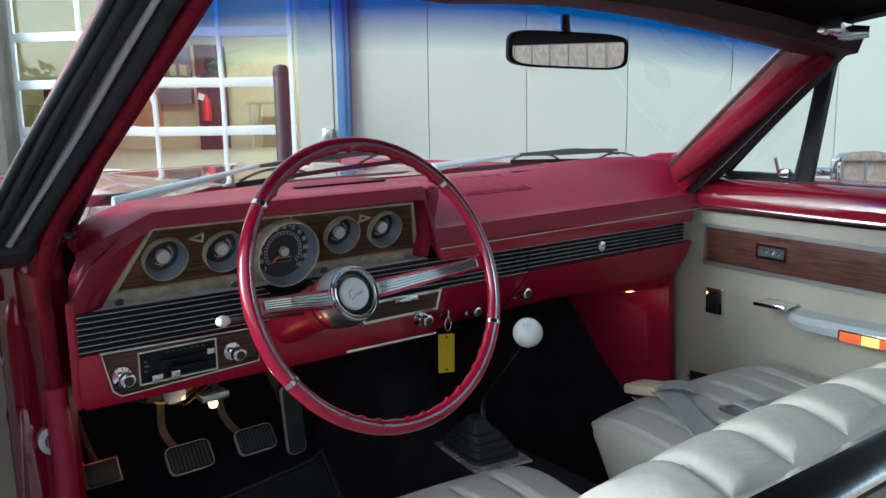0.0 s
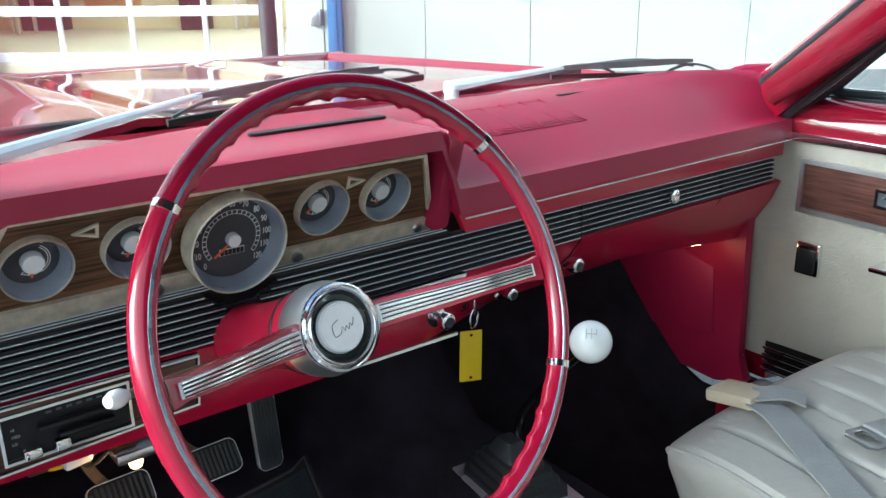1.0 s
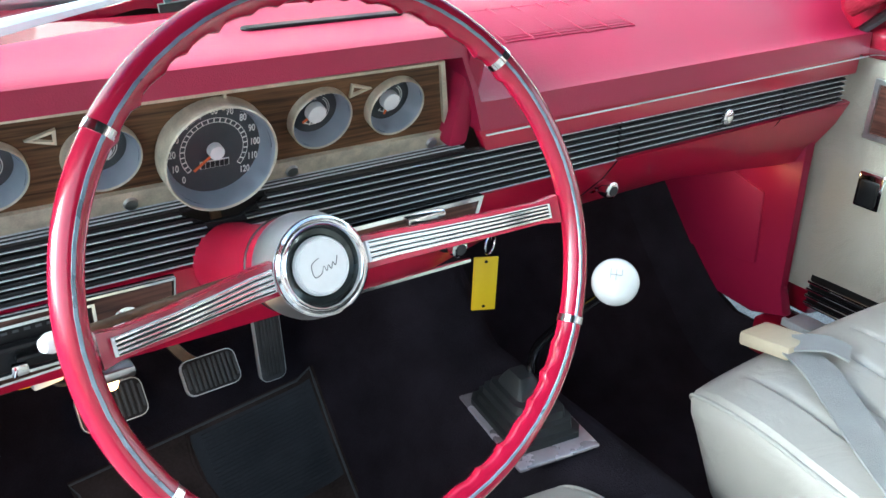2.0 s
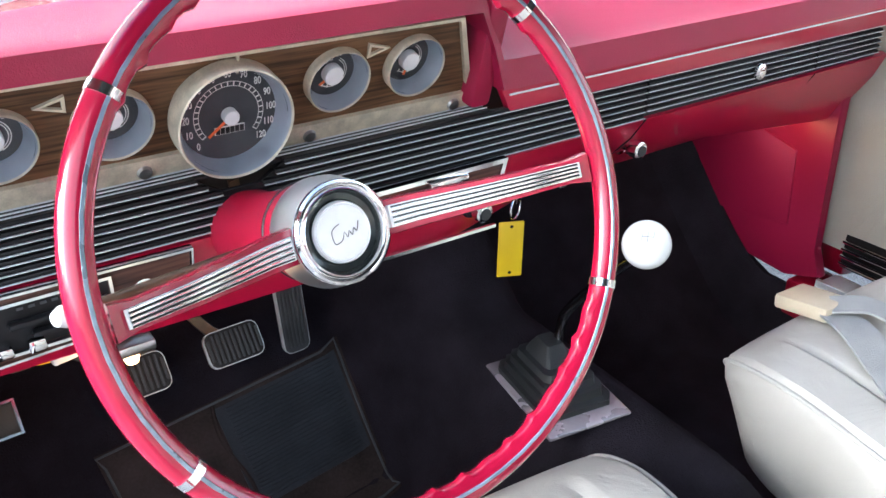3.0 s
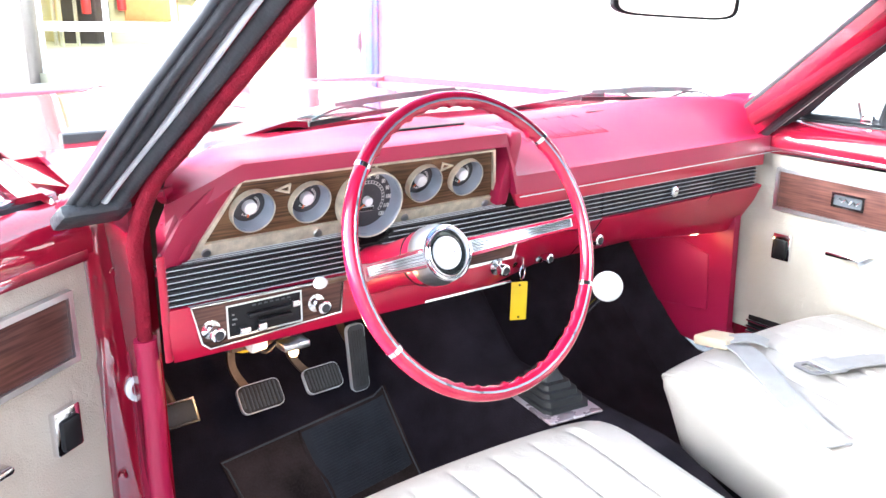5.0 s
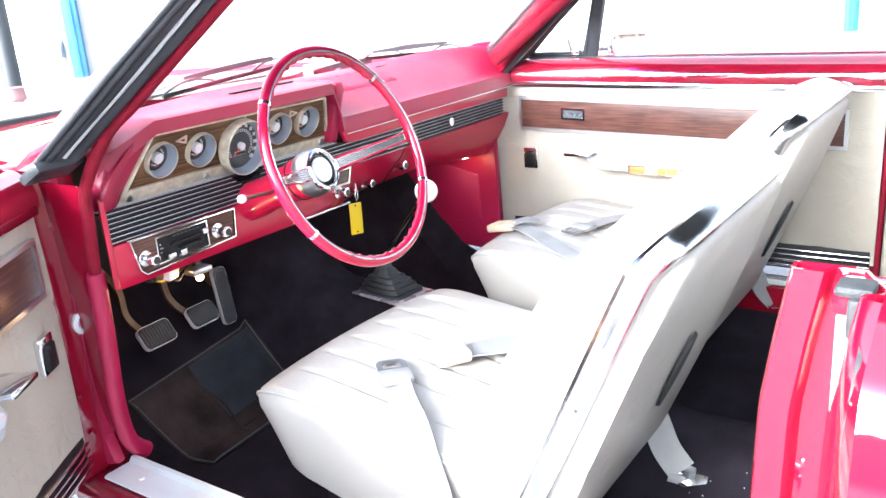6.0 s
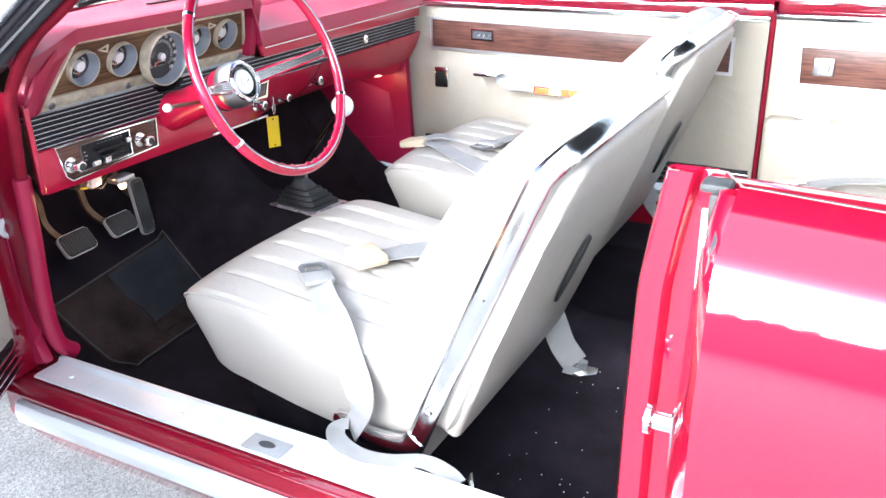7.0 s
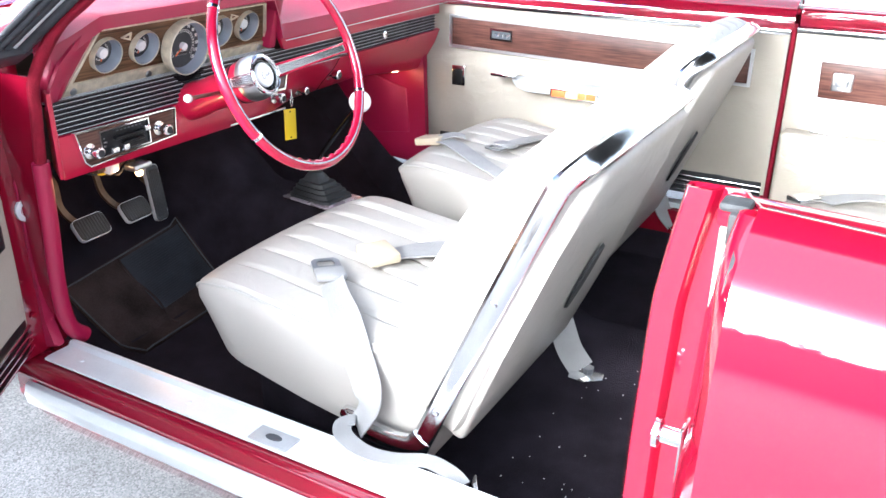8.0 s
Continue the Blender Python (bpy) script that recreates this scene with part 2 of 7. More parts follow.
def sheet(bm, rows, th):
    """A curved plate: rows of points, thickened by th along its normal."""
    A = np.array([[tuple(p) for p in r] for r in rows], float)
    du, dv = np.gradient(A, axis=0), np.gradient(A, axis=1)
    nn = np.cross(du, dv)
    nn /= np.linalg.norm(nn, axis=2, keepdims=True) + 1e-12
    Bk = A + nn * th
    v0 = [[bm.verts.new(p) for p in r] for r in A]
    v1 = [[bm.verts.new(p) for p in r] for r in Bk]
    h, w = len(v0), len(v0[0])
    for i in range(h - 1):
        for j in range(w - 1):
            bm.faces.new((v0[i][j], v0[i][j + 1], v0[i + 1][j + 1], v0[i + 1][j]))
            bm.faces.new((v1[i][j], v1[i + 1][j], v1[i + 1][j + 1], v1[i][j + 1]))
    edge = [(0, j) for j in range(w)] + [(i, w - 1) for i in range(1, h)] + [(h - 1, j) for j in range(w - 2, -1, -1)] + [(i, 0) for i in range(h - 2, 0, -1)]
    for a, b in zip(edge, edge[1:] + edge[:1]):
        bm.faces.new((v0[a[0]][a[1]], v1[a[0]][a[1]], v1[b[0]][b[1]], v0[b[0]][b[1]]))


def text_part(name, body, size, m, material, parent, label="", depth=0.0004):
    cu = bpy.data.curves.new(name, "FONT")
    cu.body, cu.size, cu.extrude, cu.align_x, cu.align_y = body, size, depth, "CENTER", "CENTER"
    tmp = bpy.data.objects.new("tmp", cu)
    scene.collection.objects.link(tmp)
    bpy.context.view_layer.update()
    me = bpy.data.meshes.new_from_object(tmp)
    bpy.data.objects.remove(tmp)
    me.materials.clear()
    me.materials.append(material)
    ob = new(name, me)
    ob.parent, ob.matrix_basis = parent, m
    return tagged(ob, label)


def lerp(a, b, t):
    return a + (b - a) * t


def table_at(tab, x):
    """Linear look-up in a short table of (x, value)."""
    return float(np.interp(x, [p[0] for p in tab], [p[1] for p in tab]))

# ---------------------------------------------------------------- ground and building
ASPHALT = mat("asphalt", (0.150, 0.152, 0.158), 0.9, var=0.25, scale=5, fine=240, bump=0.35)
ant = ASPHALT.node_tree
chips, chipr, chipm = ant.nodes.new("ShaderNodeTexVoronoi"), ant.nodes.new("ShaderNodeValToRGB"), ant.nodes.new("ShaderNodeMixRGB")
chips.inputs["Scale"].default_value = 290.0
chipr.color_ramp.elements[0].color, chipr.color_ramp.elements[1].color = (0.45, 0.45, 0.46, 1), (1.6, 1.6, 1.6, 1)
chipm.blend_type = "MULTIPLY"
chipm.inputs["Fac"].default_value = 1.0
ant.links.new([n for n in ant.nodes if n.type == "TEX_COORD"][0].outputs["Object"], chips.inputs["Vector"])
ant.links.new(chips.outputs["Color"], chipr.inputs["Fac"])
ant.links.new([n for n in ant.nodes if n.type == "VALTORGB" and n != chipr][0].outputs["Color"], chipm.inputs["Color1"])
ant.links.new(chipr.outputs["Color"], chipm.inputs["Color2"])
ant.links.new(chipm.outputs["Color"], ant.nodes["Principled BSDF"].inputs["Base Color"])
WALLP = mat("beige_metal_panel", (0.43, 0.44, 0.40), 0.5, var=0.04, scale=1.2, fine=40, bump=0.02)
BLUE = mat("blue_paint", (0.045, 0.15, 0.34), 0.5, var=0.12, scale=4, bump=0.05)
COLUMN = mat("brown_brick_pier", (0.16, 0.14, 0.125), 0.8, var=0.15, scale=6, bump=0.4)
DOORW = mat("white_aluminium_frame", (0.74, 0.76, 0.78), 0.4, var=0.05, scale=3, bump=0.02)
ROOMY = mat("pale_yellow_wall", (0.62, 0.56, 0.34), 0.7, var=0.06, scale=2, bump=0.05)
ROOMF = mat("garage_floor", (0.38, 0.36, 0.26), 0.5, var=0.15, scale=2, bump=0.1)
BOARD = wood_mat("orange_board", (0.36, 0.19, 0.07), (0.52, 0.30, 0.12), 2, 0.5)
DARKC = mat("dark_cabinet", (0.035, 0.028, 0.028), 0.5, var=0.2, scale=5, bump=0.05)
EXTRED = mat("extinguisher_red", (0.50, 0.02, 0.02), 0.35, var=0.1, bump=0.02)
FENCE = wood_mat("fence_boards", (0.20, 0.13, 0.10), (0.50, 0.40, 0.35), 2, 0.7)

W = pose(5.00, 6.74, 0.30, 0, 0, -44.0)     # the building's wall: x along it, y away from the car


def ramp_z(d):
    k = min(1, max(0, (d + 8.0) / 6.5))
    return -0.30 + 0.18 * k * k * (3 - 2 * k)


bm = B()
xs = [-600, -120, -40, -20, -12, -8, -4, 0, 4, 8, 12, 20, 40, 120, 600]
ys = [-600, -120, -40, -20, -12, -9, -8, -7, -6, -5, -4, -3, -2, -1, 0, 6.5, 20, 60, 200, 600]
sheet(bm, [[Vector((x, y, ramp_z(y))) for x in xs] for y in ys], 0.2)
ground = new("ground", finish(bm, "ground", ASPHALT))
ground.matrix_basis = W
tagged(ground, "grey weathered asphalt yard with fine gravel texture", "ground", kind="structure")

wall = thing("wall_north", W, "beige ribbed metal panel wall of a workshop building", "wall", kind="structure")
bm = B()
box(bm, (9.44, 0.15, 2.4), (22.32, 0.2, 5.6), 0.004)
box(bm, (-12.7, 0.15, 2.4), (14.6, 0.2, 5.6), 0.004)
box(bm, (-3.7, 0.15, 4.4), (4.6, 0.2, 1.6), 0.004)
part("wall_core", bm, WALLP, wall)
bm = B()
box(bm, (-5.87, 0.02, 2.2), (1.0, 0.34, 5.2), 0.02)
part("pier", bm, COLUMN, wall, "dark brown masonry pier")
bm = B()
box(bm, (0, 0, 0), (1.124, 0.03, 5.4), 0.003, seg=1)
pm = finish(bm, "panel", WALLP)
for k in range(16):
    ob = new("panel", pm)
    ob.parent = wall
    ob.matrix_basis = pose(0.415 + 1.13 * (k - 1), 0.036, 2.35)
bm = B()
box(bm, (-1.50, 0.036, 2.35), (0.42, 0.03, 5.4), 0.006, seg=1)
part("panel", bm, WALLP, wall)
for px in (-1.14, 8.47):
    bm = B()
    box(bm, (px, -0.03, 2.35), (0.16, 0.10, 5.4), 0.012)
    box(bm, (px, -0.085, 2.35), (0.06, 0.012, 5.4), 0.004)
    part("post", bm, BLUE, wall, "blue painted steel post")
bm = B()
box(bm, (-1.36, -0.01, 0.48), (0.12, 0.07, 0.18), 0.012)
box(bm, (-1.36, -0.05, 0.50), (0.07, 0.02, 0.09), 0.006)
part("outlet_box", bm, ALU, wall, "small grey outlet box")

# the glazed garage door: rails, stiles and panes
bm = B()
box(bm, (-3.555, 0.12, -0.10), (3.62, 0.16, 0.20), 0.01)
part("threshold", bm, ROOMF, wall, "pale concrete threshold")
gd = thing("garage_door", W @ pose(-3.555, 0.10, 0), "white aluminium sectional garage door with clear panes", "garage door")
levels = [0.05, 0.565, 1.135, 1.705, 2.275, 2.845, 3.415]
cols = [-1.75, -0.875, 0.0, 0.875, 1.75]
for i, z in enumerate(levels):
    bm = B()
    box(bm, (0, 0, z), (3.57, 0.05, 0.11), 0.008)
    part("rail", bm, DOORW, gd)
for x in cols:
    bm = B()
    box(bm, (x, -0.004, 1.75), (0.055, 0.045, 3.4), 0.006)
    part("stile", bm, DOORW, gd)
bm = B()
box(bm, (0, 0, 0), (0.825, 0.006, 0.57))
paneme = finish(bm, "pane", GLASS)
for i in range(len(levels) - 1):
    for j in range(4):
        ob = new("pane", paneme)
        ob.parent, ob.visible_shadow = gd, False
        h = levels[i + 1] - levels[i] - 0.07
        ob.matrix_basis = pose(cols[j] + 0.4375, 0.006, (levels[i] + levels[i + 1]) / 2) @ Matrix.Diagonal((1, 1, h / 0.57, 1))

room = thing("garage_room", W, "pale yellow workshop room behind the glazed door", "room", kind="structure")
for c, s, mt, nm in (((-4.4, 6.3, 1.8), (11.0, 0.2, 3.8), ROOMY, "back_wall"), ((-9.8, 3.3, 1.8), (0.2, 6.0, 3.8), ROOMY, "side_wall"), ((1.0, 3.3, 1.8), (0.2, 6.0, 3.8), ROOMY, "side_wall"), ((-4.4, 3.3, 3.75), (11.0, 6.2, 0.15), DOORW, "room_ceiling"), ((-4.4, 3.3, 0.02), (11.0, 6.2, 0.10), ROOMF, "room_floor")):
    bm = B()
    box(bm, c, s)
    part(nm, bm, mt, room)


def locker(x, y, w, h):
    t = thing("locker", W @ pose(x, y, 0.07), "dark brown metal locker by the yellow wall", "cabinet", "garage lockers")
    bm = B()
    box(bm, (0, 0, h / 2), (w, 0.5, h), 0.012)
    part("body", bm, DARKC, t)
    for s in (-1, 1):
        bm = B()
        box(bm, (s * w / 4, -0.258, h / 2), (w / 2 - 0.02, 0.016, h - 0.06), 0.004)
        part("door", bm, DARKC, t)
    return t


def extinguisher(x, y, z):
    t = thing("fire_extinguisher", W @ pose(x, y, z), "red fire extinguisher with a white tag hung up", "fire extinguisher", "extinguishers")
    bm = B()
    lathe(bm, [(0, 0), (0.08, 0), (0.085, 0.03), (0.085, 0.36), (0.05, 0.42), (0.02, 0.45), (0.02, 0.49), (0, 0.49)], 20)
    part("cylinder", bm, EXTRED, t)
    bm = B()
    box(bm, (0.03, 0, 0.51), (0.12, 0.03, 0.03), 0.006)
    part("handle", bm, RUBBER, t)
    bm = B()
    box(bm, (-0.06, -0.09, 0.43), (0.12, 0.004, 0.12), 0.001, (0, 20, 0))
    part("tag", bm, MARK, t)


locker(-8.05, 5.8, 0.70, 1.30)
locker(-5.15, 5.8, 0.42, 1.90)
extinguisher(-7.46, 6.08, 0.68)
extinguisher(-5.12, 5.40, 0.62)
extinguisher(-7.80, 5.40, 0.62)
ob = thing("notice_board", W @ pose(-6.90, 6.17, 0.82), "orange plywood board fixed on the yellow wall", "board")
bm = B()
box(bm, (0, 0, 0), (1.06, 0.03, 0.62), 0.004)
part("sheet", bm, BOARD, ob)
bm = B()
ring_prism(bm, [(-0.55, -0.33), (0.55, -0.33), (0.55, 0.33), (-0.55, 0.33)], [(-0.53, -0.31), (0.53, -0.31), (0.53, 0.31), (-0.53, 0.31)], 0.03, FRONT)
part("frame", bm, BOARD, ob)


GREYB = mat("grey_blue_panel", (0.17, 0.20, 0.24), 0.4, var=0.15, scale=5, bump=0.05)
wc = thing("wall_cabinet", W @ pose(-6.0, 6.10, 1.45), "grey-blue wall cabinet with pale yellow cards", "cabinet")
for z, h in ((0.26, 0.56), (-0.38, 0.28)):
    bm = B()
    box(bm, (0, 0, z), (0.64, 0.16, h), 0.01)
    part("body", bm, GREYB, wc)
for k in range(3):
    bm = B()
    box(bm, (-0.20 + 0.20 * k, -0.086, 0.10), (0.13, 0.010, 0.20), 0.003)
    part("card", bm, ROOMY, wc, "pale yellow card")


def workbench(x, y, w):
    t = thing("workbench", W @ pose(x, y, 0.07), "short pale workbench on grey steel legs", "bench", "garage benches")
    bm = B()
    box(bm, (0, 0, 0.86), (w, 0.6, 0.05), 0.008)
    part("top", bm, ROOMF, t)
    for sx in (-1, 1):
        for sy in (-1, 1):
            bm = B()
            box(bm, (sx * (w / 2 - 0.06), sy * 0.25, 0.42), (0.05, 0.05, 0.83), 0.004)
            part("leg", bm, ALU, t)


workbench(-7.85, 4.5, 0.55)
workbench(-4.0, 5.6, 0.60)
# unseen fill light, added to brighten the room behind the glazed door
lt = thing("room_fill_tubes", W @ pose(-3.4, 3.0, 3.55), "unseen fill tubes added under the workshop ceiling", "lamp")
bm = B()
box(bm, (0, 0, 0.06), (4.0, 0.30, 0.08), 0.01)
part("housing", bm, DOORW, lt)
bm = B()
for s in (-0.08, 0.08):
    tube(bm, [(-1.9, s, 0), (1.9, s, 0)], 0.02, 10)
part("tube", bm, glow_mat("room_fill_glow", (1.0, 0.97, 0.9), 90.0), lt)

bol = thing("bollard", W @ pose(-1.67, -0.75, ramp_z(-0.75)), "dark grey plastic-sleeved bollard with rounded cap", "bollard")
bm = B()
lathe(bm, [(0, 0), (0.086, 0), (0.086, 1.33), (0.080, 1.37), (0.06, 1.40), (0, 1.415)], 28)
part("sleeve", bm, mat("bollard_grey", (0.026, 0.030, 0.034), 0.55, var=0.15, scale=6, bump=0.1), bol)
bm = B()
lathe(bm, [(0.087, 1.29), (0.090, 1.30), (0.090, 1.32), (0.087, 1.33)], 28)
part("band", bm, RUBBER, bol)

# board fence behind the camera, seen in the mirror
fen = thing("fence", pose(-1.5, -9.0, 0, 0, 0, 14), "brown and pale vertical board fence behind the yard", "fence", kind="structure")
bm = B()
for z in (0.5, 2.9):
    box(bm, (0, 0.06, z), (26, 0.06, 0.12), 0.006)
part("rail", bm, FENCE, fen)
bm = B()
box(bm, (0, 0, 1.8), (0.20, 0.03, 3.6), 0.006, seg=1)
fm = finish(bm, "board", FENCE)
for k in range(110):
    ob = new("board", fm)
    ob.parent = fen
    ob.matrix_basis = pose(-12.1 + 0.222 * k, 0.004 * ((k * 7) % 3), 0.0)

# unseen plain wall added to close the yard's open side; it shapes paint reflections
yw = thing("unseen_wall_west", pose(-13.0, -3.0, 0, 0, 0, 6), "unseen plain dark rendered wall added to close the yard", "wall", kind="structure")
bm = B()
box(bm, (0, 4, 0.85), (0.3, 26, 2.3), 0.02)
part("wall_core", bm, mat("dark_render", (0.055, 0.045, 0.045), 0.85, var=0.4, scale=0.8, fine=30, bump=0.3), yw)
bm = B()
box(bm, (0, 4, 2.04), (0.42, 26, 0.08), 0.015)
part("coping", bm, COLUMN, yw)

# row of trees beyond the yard wall, mirrored in the paint
rnd = random.Random(11)
verts, faces = [], []
for k in range(5200):
    y = rnd.uniform(-34, 26)
    top = 3.0 + 1.6 * noise.noise(Vector((y * 0.17, 0, 4.0))) + 1.1 * noise.noise(Vector((y * 0.6, 2.0, 0)))
    z = -0.2 + (top + 0.2) * rnd.random() ** 0.7
    c = Vector((-20 + rnd.uniform(-1.2, 1.2), y, z))
    a, b = rnd.uniform(0, 6.28), rnd.uniform(-0.8, 0.8)
    u = Vector((math.cos(a), math.sin(a), b)).normalized() * rnd.uniform(0.10, 0.26)
    v = u.orthogonal() * rnd.uniform(0.5, 0.9)
    i0 = len(verts)
    verts += [c - u, c + v, c + u, c - v]
    faces.append((i0, i0 + 1, i0 + 2, i0 + 3))
me = bpy.data.meshes.new("far_trees")
me.from_pydata(verts, [], faces)
me.materials.append(mat("dark_leaves", (0.045, 0.065, 0.030), 0.7, var=0.4, scale=1.5, bump=0))
tagged(new("far_trees", me), "uneven dark green row of far trees beyond the yard", "trees", kind="stuff")

# ---------------------------------------------------------------- the car's shell
BODY = pose(0.03, 0, 0)
car = thing("convertible_car", BODY, "red two-door convertible with white interior, driver door open", "car")


def hood_z(x, y):
    return 0.948 - 0.026 * (y - 0.45) - 0.022 * (abs(x) / 0.78) ** 2.2 + 0.012 * math.exp(-((abs(x) - 0.30) / 0.05) ** 2)


bm = B()
ysh = [0.42 + 1.36 * k / 16 for k in range(17)]
rows = []
for y in ysh:
    rows.append([Vector((-0.775 + 1.55 * k / 40, y, hood_z(-0.775 + 1.55 * k / 40, y) - (0.05 * max(0, (y - 1.66) / 0.12) ** 2))) for k in range(41)])
sheet(bm, rows, -0.012)
part("hood", bm, PAINT, car, "glossy red hood with two raised ridges")
bm = B()
sheet(bm, [[Vector((-0.74 + 1.48 * k / 24, lerp(0.30 - 0.18 * (abs(-0.74 + 1.48 * k / 24) / 0.69) ** 4, 0.412, v / 4), 0.925 + 0.004 * v)) for k in range(25)] for v in range(5)], -0.01)
part("cowl", bm, PAINT, car)

for s, nm in ((-1, "fender"), (1, "fender")):
    bm = B()
    prof = [(0.782, 0.936), (0.80, 0.953), (0.83, 0.950), (0.87, 0.915), (0.895, 0.86), (0.900, 0.70), (0.895, 0.50), (0.86, 0.34)]
    rows = []
    for k in range(15):
        y = 0.07 + 1.75 * k / 14
        d = 0.03 * ((y - 0.07) / 1.75) ** 2
        rows.append([Vector((s * (x - d), y, z - 0.02 * (y - 0.07))) for x, z in prof])
    sheet(bm, rows, 0.01 * s)
    part(nm, bm, PAINT, car)
    bm = B()
    sheet(bm, [[Vector((s * x, y, z)) for x, z in ((0.66, 0.912), (0.72, 0.925), (0.79, 0.942))] for y in (0.20, 0.30, 0.43)], 0.012 * s)
    part("cowl_side", bm, PAINT, car)

bm = B()
box(bm, (0, 1.80, 0.62), (1.70, 0.06, 0.60), 0.02)
part("front_panel", bm, PAINT, car)
bm = B()
box(bm, (0, -2.62, 0.60), (1.66, 0.06, 0.62), 0.02)
part("rear_panel", bm, PAINT, car)
bm = B()
sheet(bm, [[Vector((x, y, 0.93 - 0.03 * (x / 0.8) ** 2)) for x in np.linspace(-0.79, 0.79, 13)] for y in (-1.95, -2.2, -2.45, -2.62)], 0.012)
part("deck_lid", bm, PAINT, car)

# rear quarters: a broad shoulder that breaks into a flat flank
for s in (-1, 1):
    bm = B()
    prof = [(0.735, 0.905), (0.742, 0.925), (0.758, 0.928), (0.80, 0.912), (0.838, 0.893), (0.845, 0.888), (0.850, 0.881), (0.8535, 0.872), (0.866, 0.83), (0.876, 0.785), (0.882, 0.735), (0.8835, 0.67), (0.882, 0.60), (0.872, 0.48), (0.85, 0.36), (0.82, 0.28)]
    rows = [[Vector((s * x, y, z - (0.012 + 0.060 * (abs(y) - 1.1) if s < 0 else 0.006 * (abs(y) - 1.1)))) for x, z in prof] for y in np.linspace(-1.155 if s < 0 else -0.965, -2.63, 16)]
    sheet(bm, rows, -0.012 * s)
    part("rear_quarter", bm, PAINT, car, "glossy red rear quarter panel with a sharp crease")
    bm = B()
    sweep(bm, [(s * 0.738, y, 0.919 - (0.012 + 0.060 * (abs(y) - 1.1) if s < 0 else 0.006 * (abs(y) - 1.1))) for y in np.linspace(-1.16 if s < 0 else -0.97, -2.4, 8)], [(-0.003, 0), (0.003, 0), (0.002, 0.005), (-0.002, 0.005)])
    part("belt_seal", bm, SEAL, car)

# door jamb of the driver's side rear: flange, face, striker
jamb_y = [(0.375, -1.043), (0.60, -1.046), (0.77, -1.052), (0.84, -1.062), (0.912, -1.075)]
flank_x = [(0.34, 0.850), (0.47, 0.872), (0.60, 0.881), (0.72, 0.8815), (0.77, 0.875), (0.815, 0.865), (0.857, 0.852), (0.872, 0.840), (0.897, 0.80), (0.912, 0.760)]
bm = B()
rows = []
for z in np.linspace(0.372, 0.908, 30):
    yf, xq = table_at(jamb_y, z), -table_at(flank_x, z)
    wav = 0.004 * math.sin(z * 23.0)
    row = [(-0.690, yf - 0.05), (-0.691, yf - 0.006), (-0.696, yf), (-0.708, yf), (-0.713, yf - 0.003), (-0.714, yf - 0.010), (-0.714, yf - 0.028), (-0.710, yf - 0.032), (-0.698, yf - 0.036), (-0.696, yf - 0.044), (-0.698, yf - 0.058), (-0.712, yf - 0.064), (-0.722, yf - 0.070), (-0.738, yf - 0.079)]
    x0, y0 = -0.745, yf - 0.081
    for k in range(1, 9):
        u = k / 8
        row.append((lerp(x0, xq, u), lerp(y0, -1.156, u) + (0.014 + wav) * math.sin(math.pi * u ** 1.6)))
    rows.append([Vector((x, y, z)) for x, y in row])
sheet(bm, rows, 0.004)
part("door_jamb", bm, PAINT, car, "red door jamb with a folded flange")
bm = B()
box(bm, (-0.738, -1.132, 0.906), (0.030, 0.030, 0.010), 0.004)
box(bm, (-0.748, -1.134, 0.884), (0.018, 0.012, 0.036), 0.004)
sweep(bm, smooth_path([(-0.762, -1.150, 0.898), (-0.800, -1.152, 0.885), (-0.828, -1.153, 0.868), (-0.838, -1.152, 0.845), (-0.842, -1.150, 0.82)], 4), [(-0.006, -0.004), (0.006, -0.004), (0.005, 0.006), (-0.005, 0.006)], up=(0, 1, 0))
part("jamb_cap", bm, mat("weathered_grey_metal", (0.030, 0.032, 0.034), 0.7, 0.0, var=0.7, scale=60, fine=400, bump=0.4), car, "weathered grey rubber and metal jamb cap")
bm = B()
lathe(bm, [(0, 0), (0.018, 0), (0.018, 0.006), (0.010, 0.008), (0.010, 0.028), (0.017, 0.030), (0.017, 0.036), (0, 0.036)], 20, pose(-0.777, -1.126, 0.646, -90, 0, 0))
box(bm, (-0.785, -1.123, 0.638), (0.03, 0.006, 0.07), 0.003)
part("striker", bm, CHROME, car, "steel door striker pin")

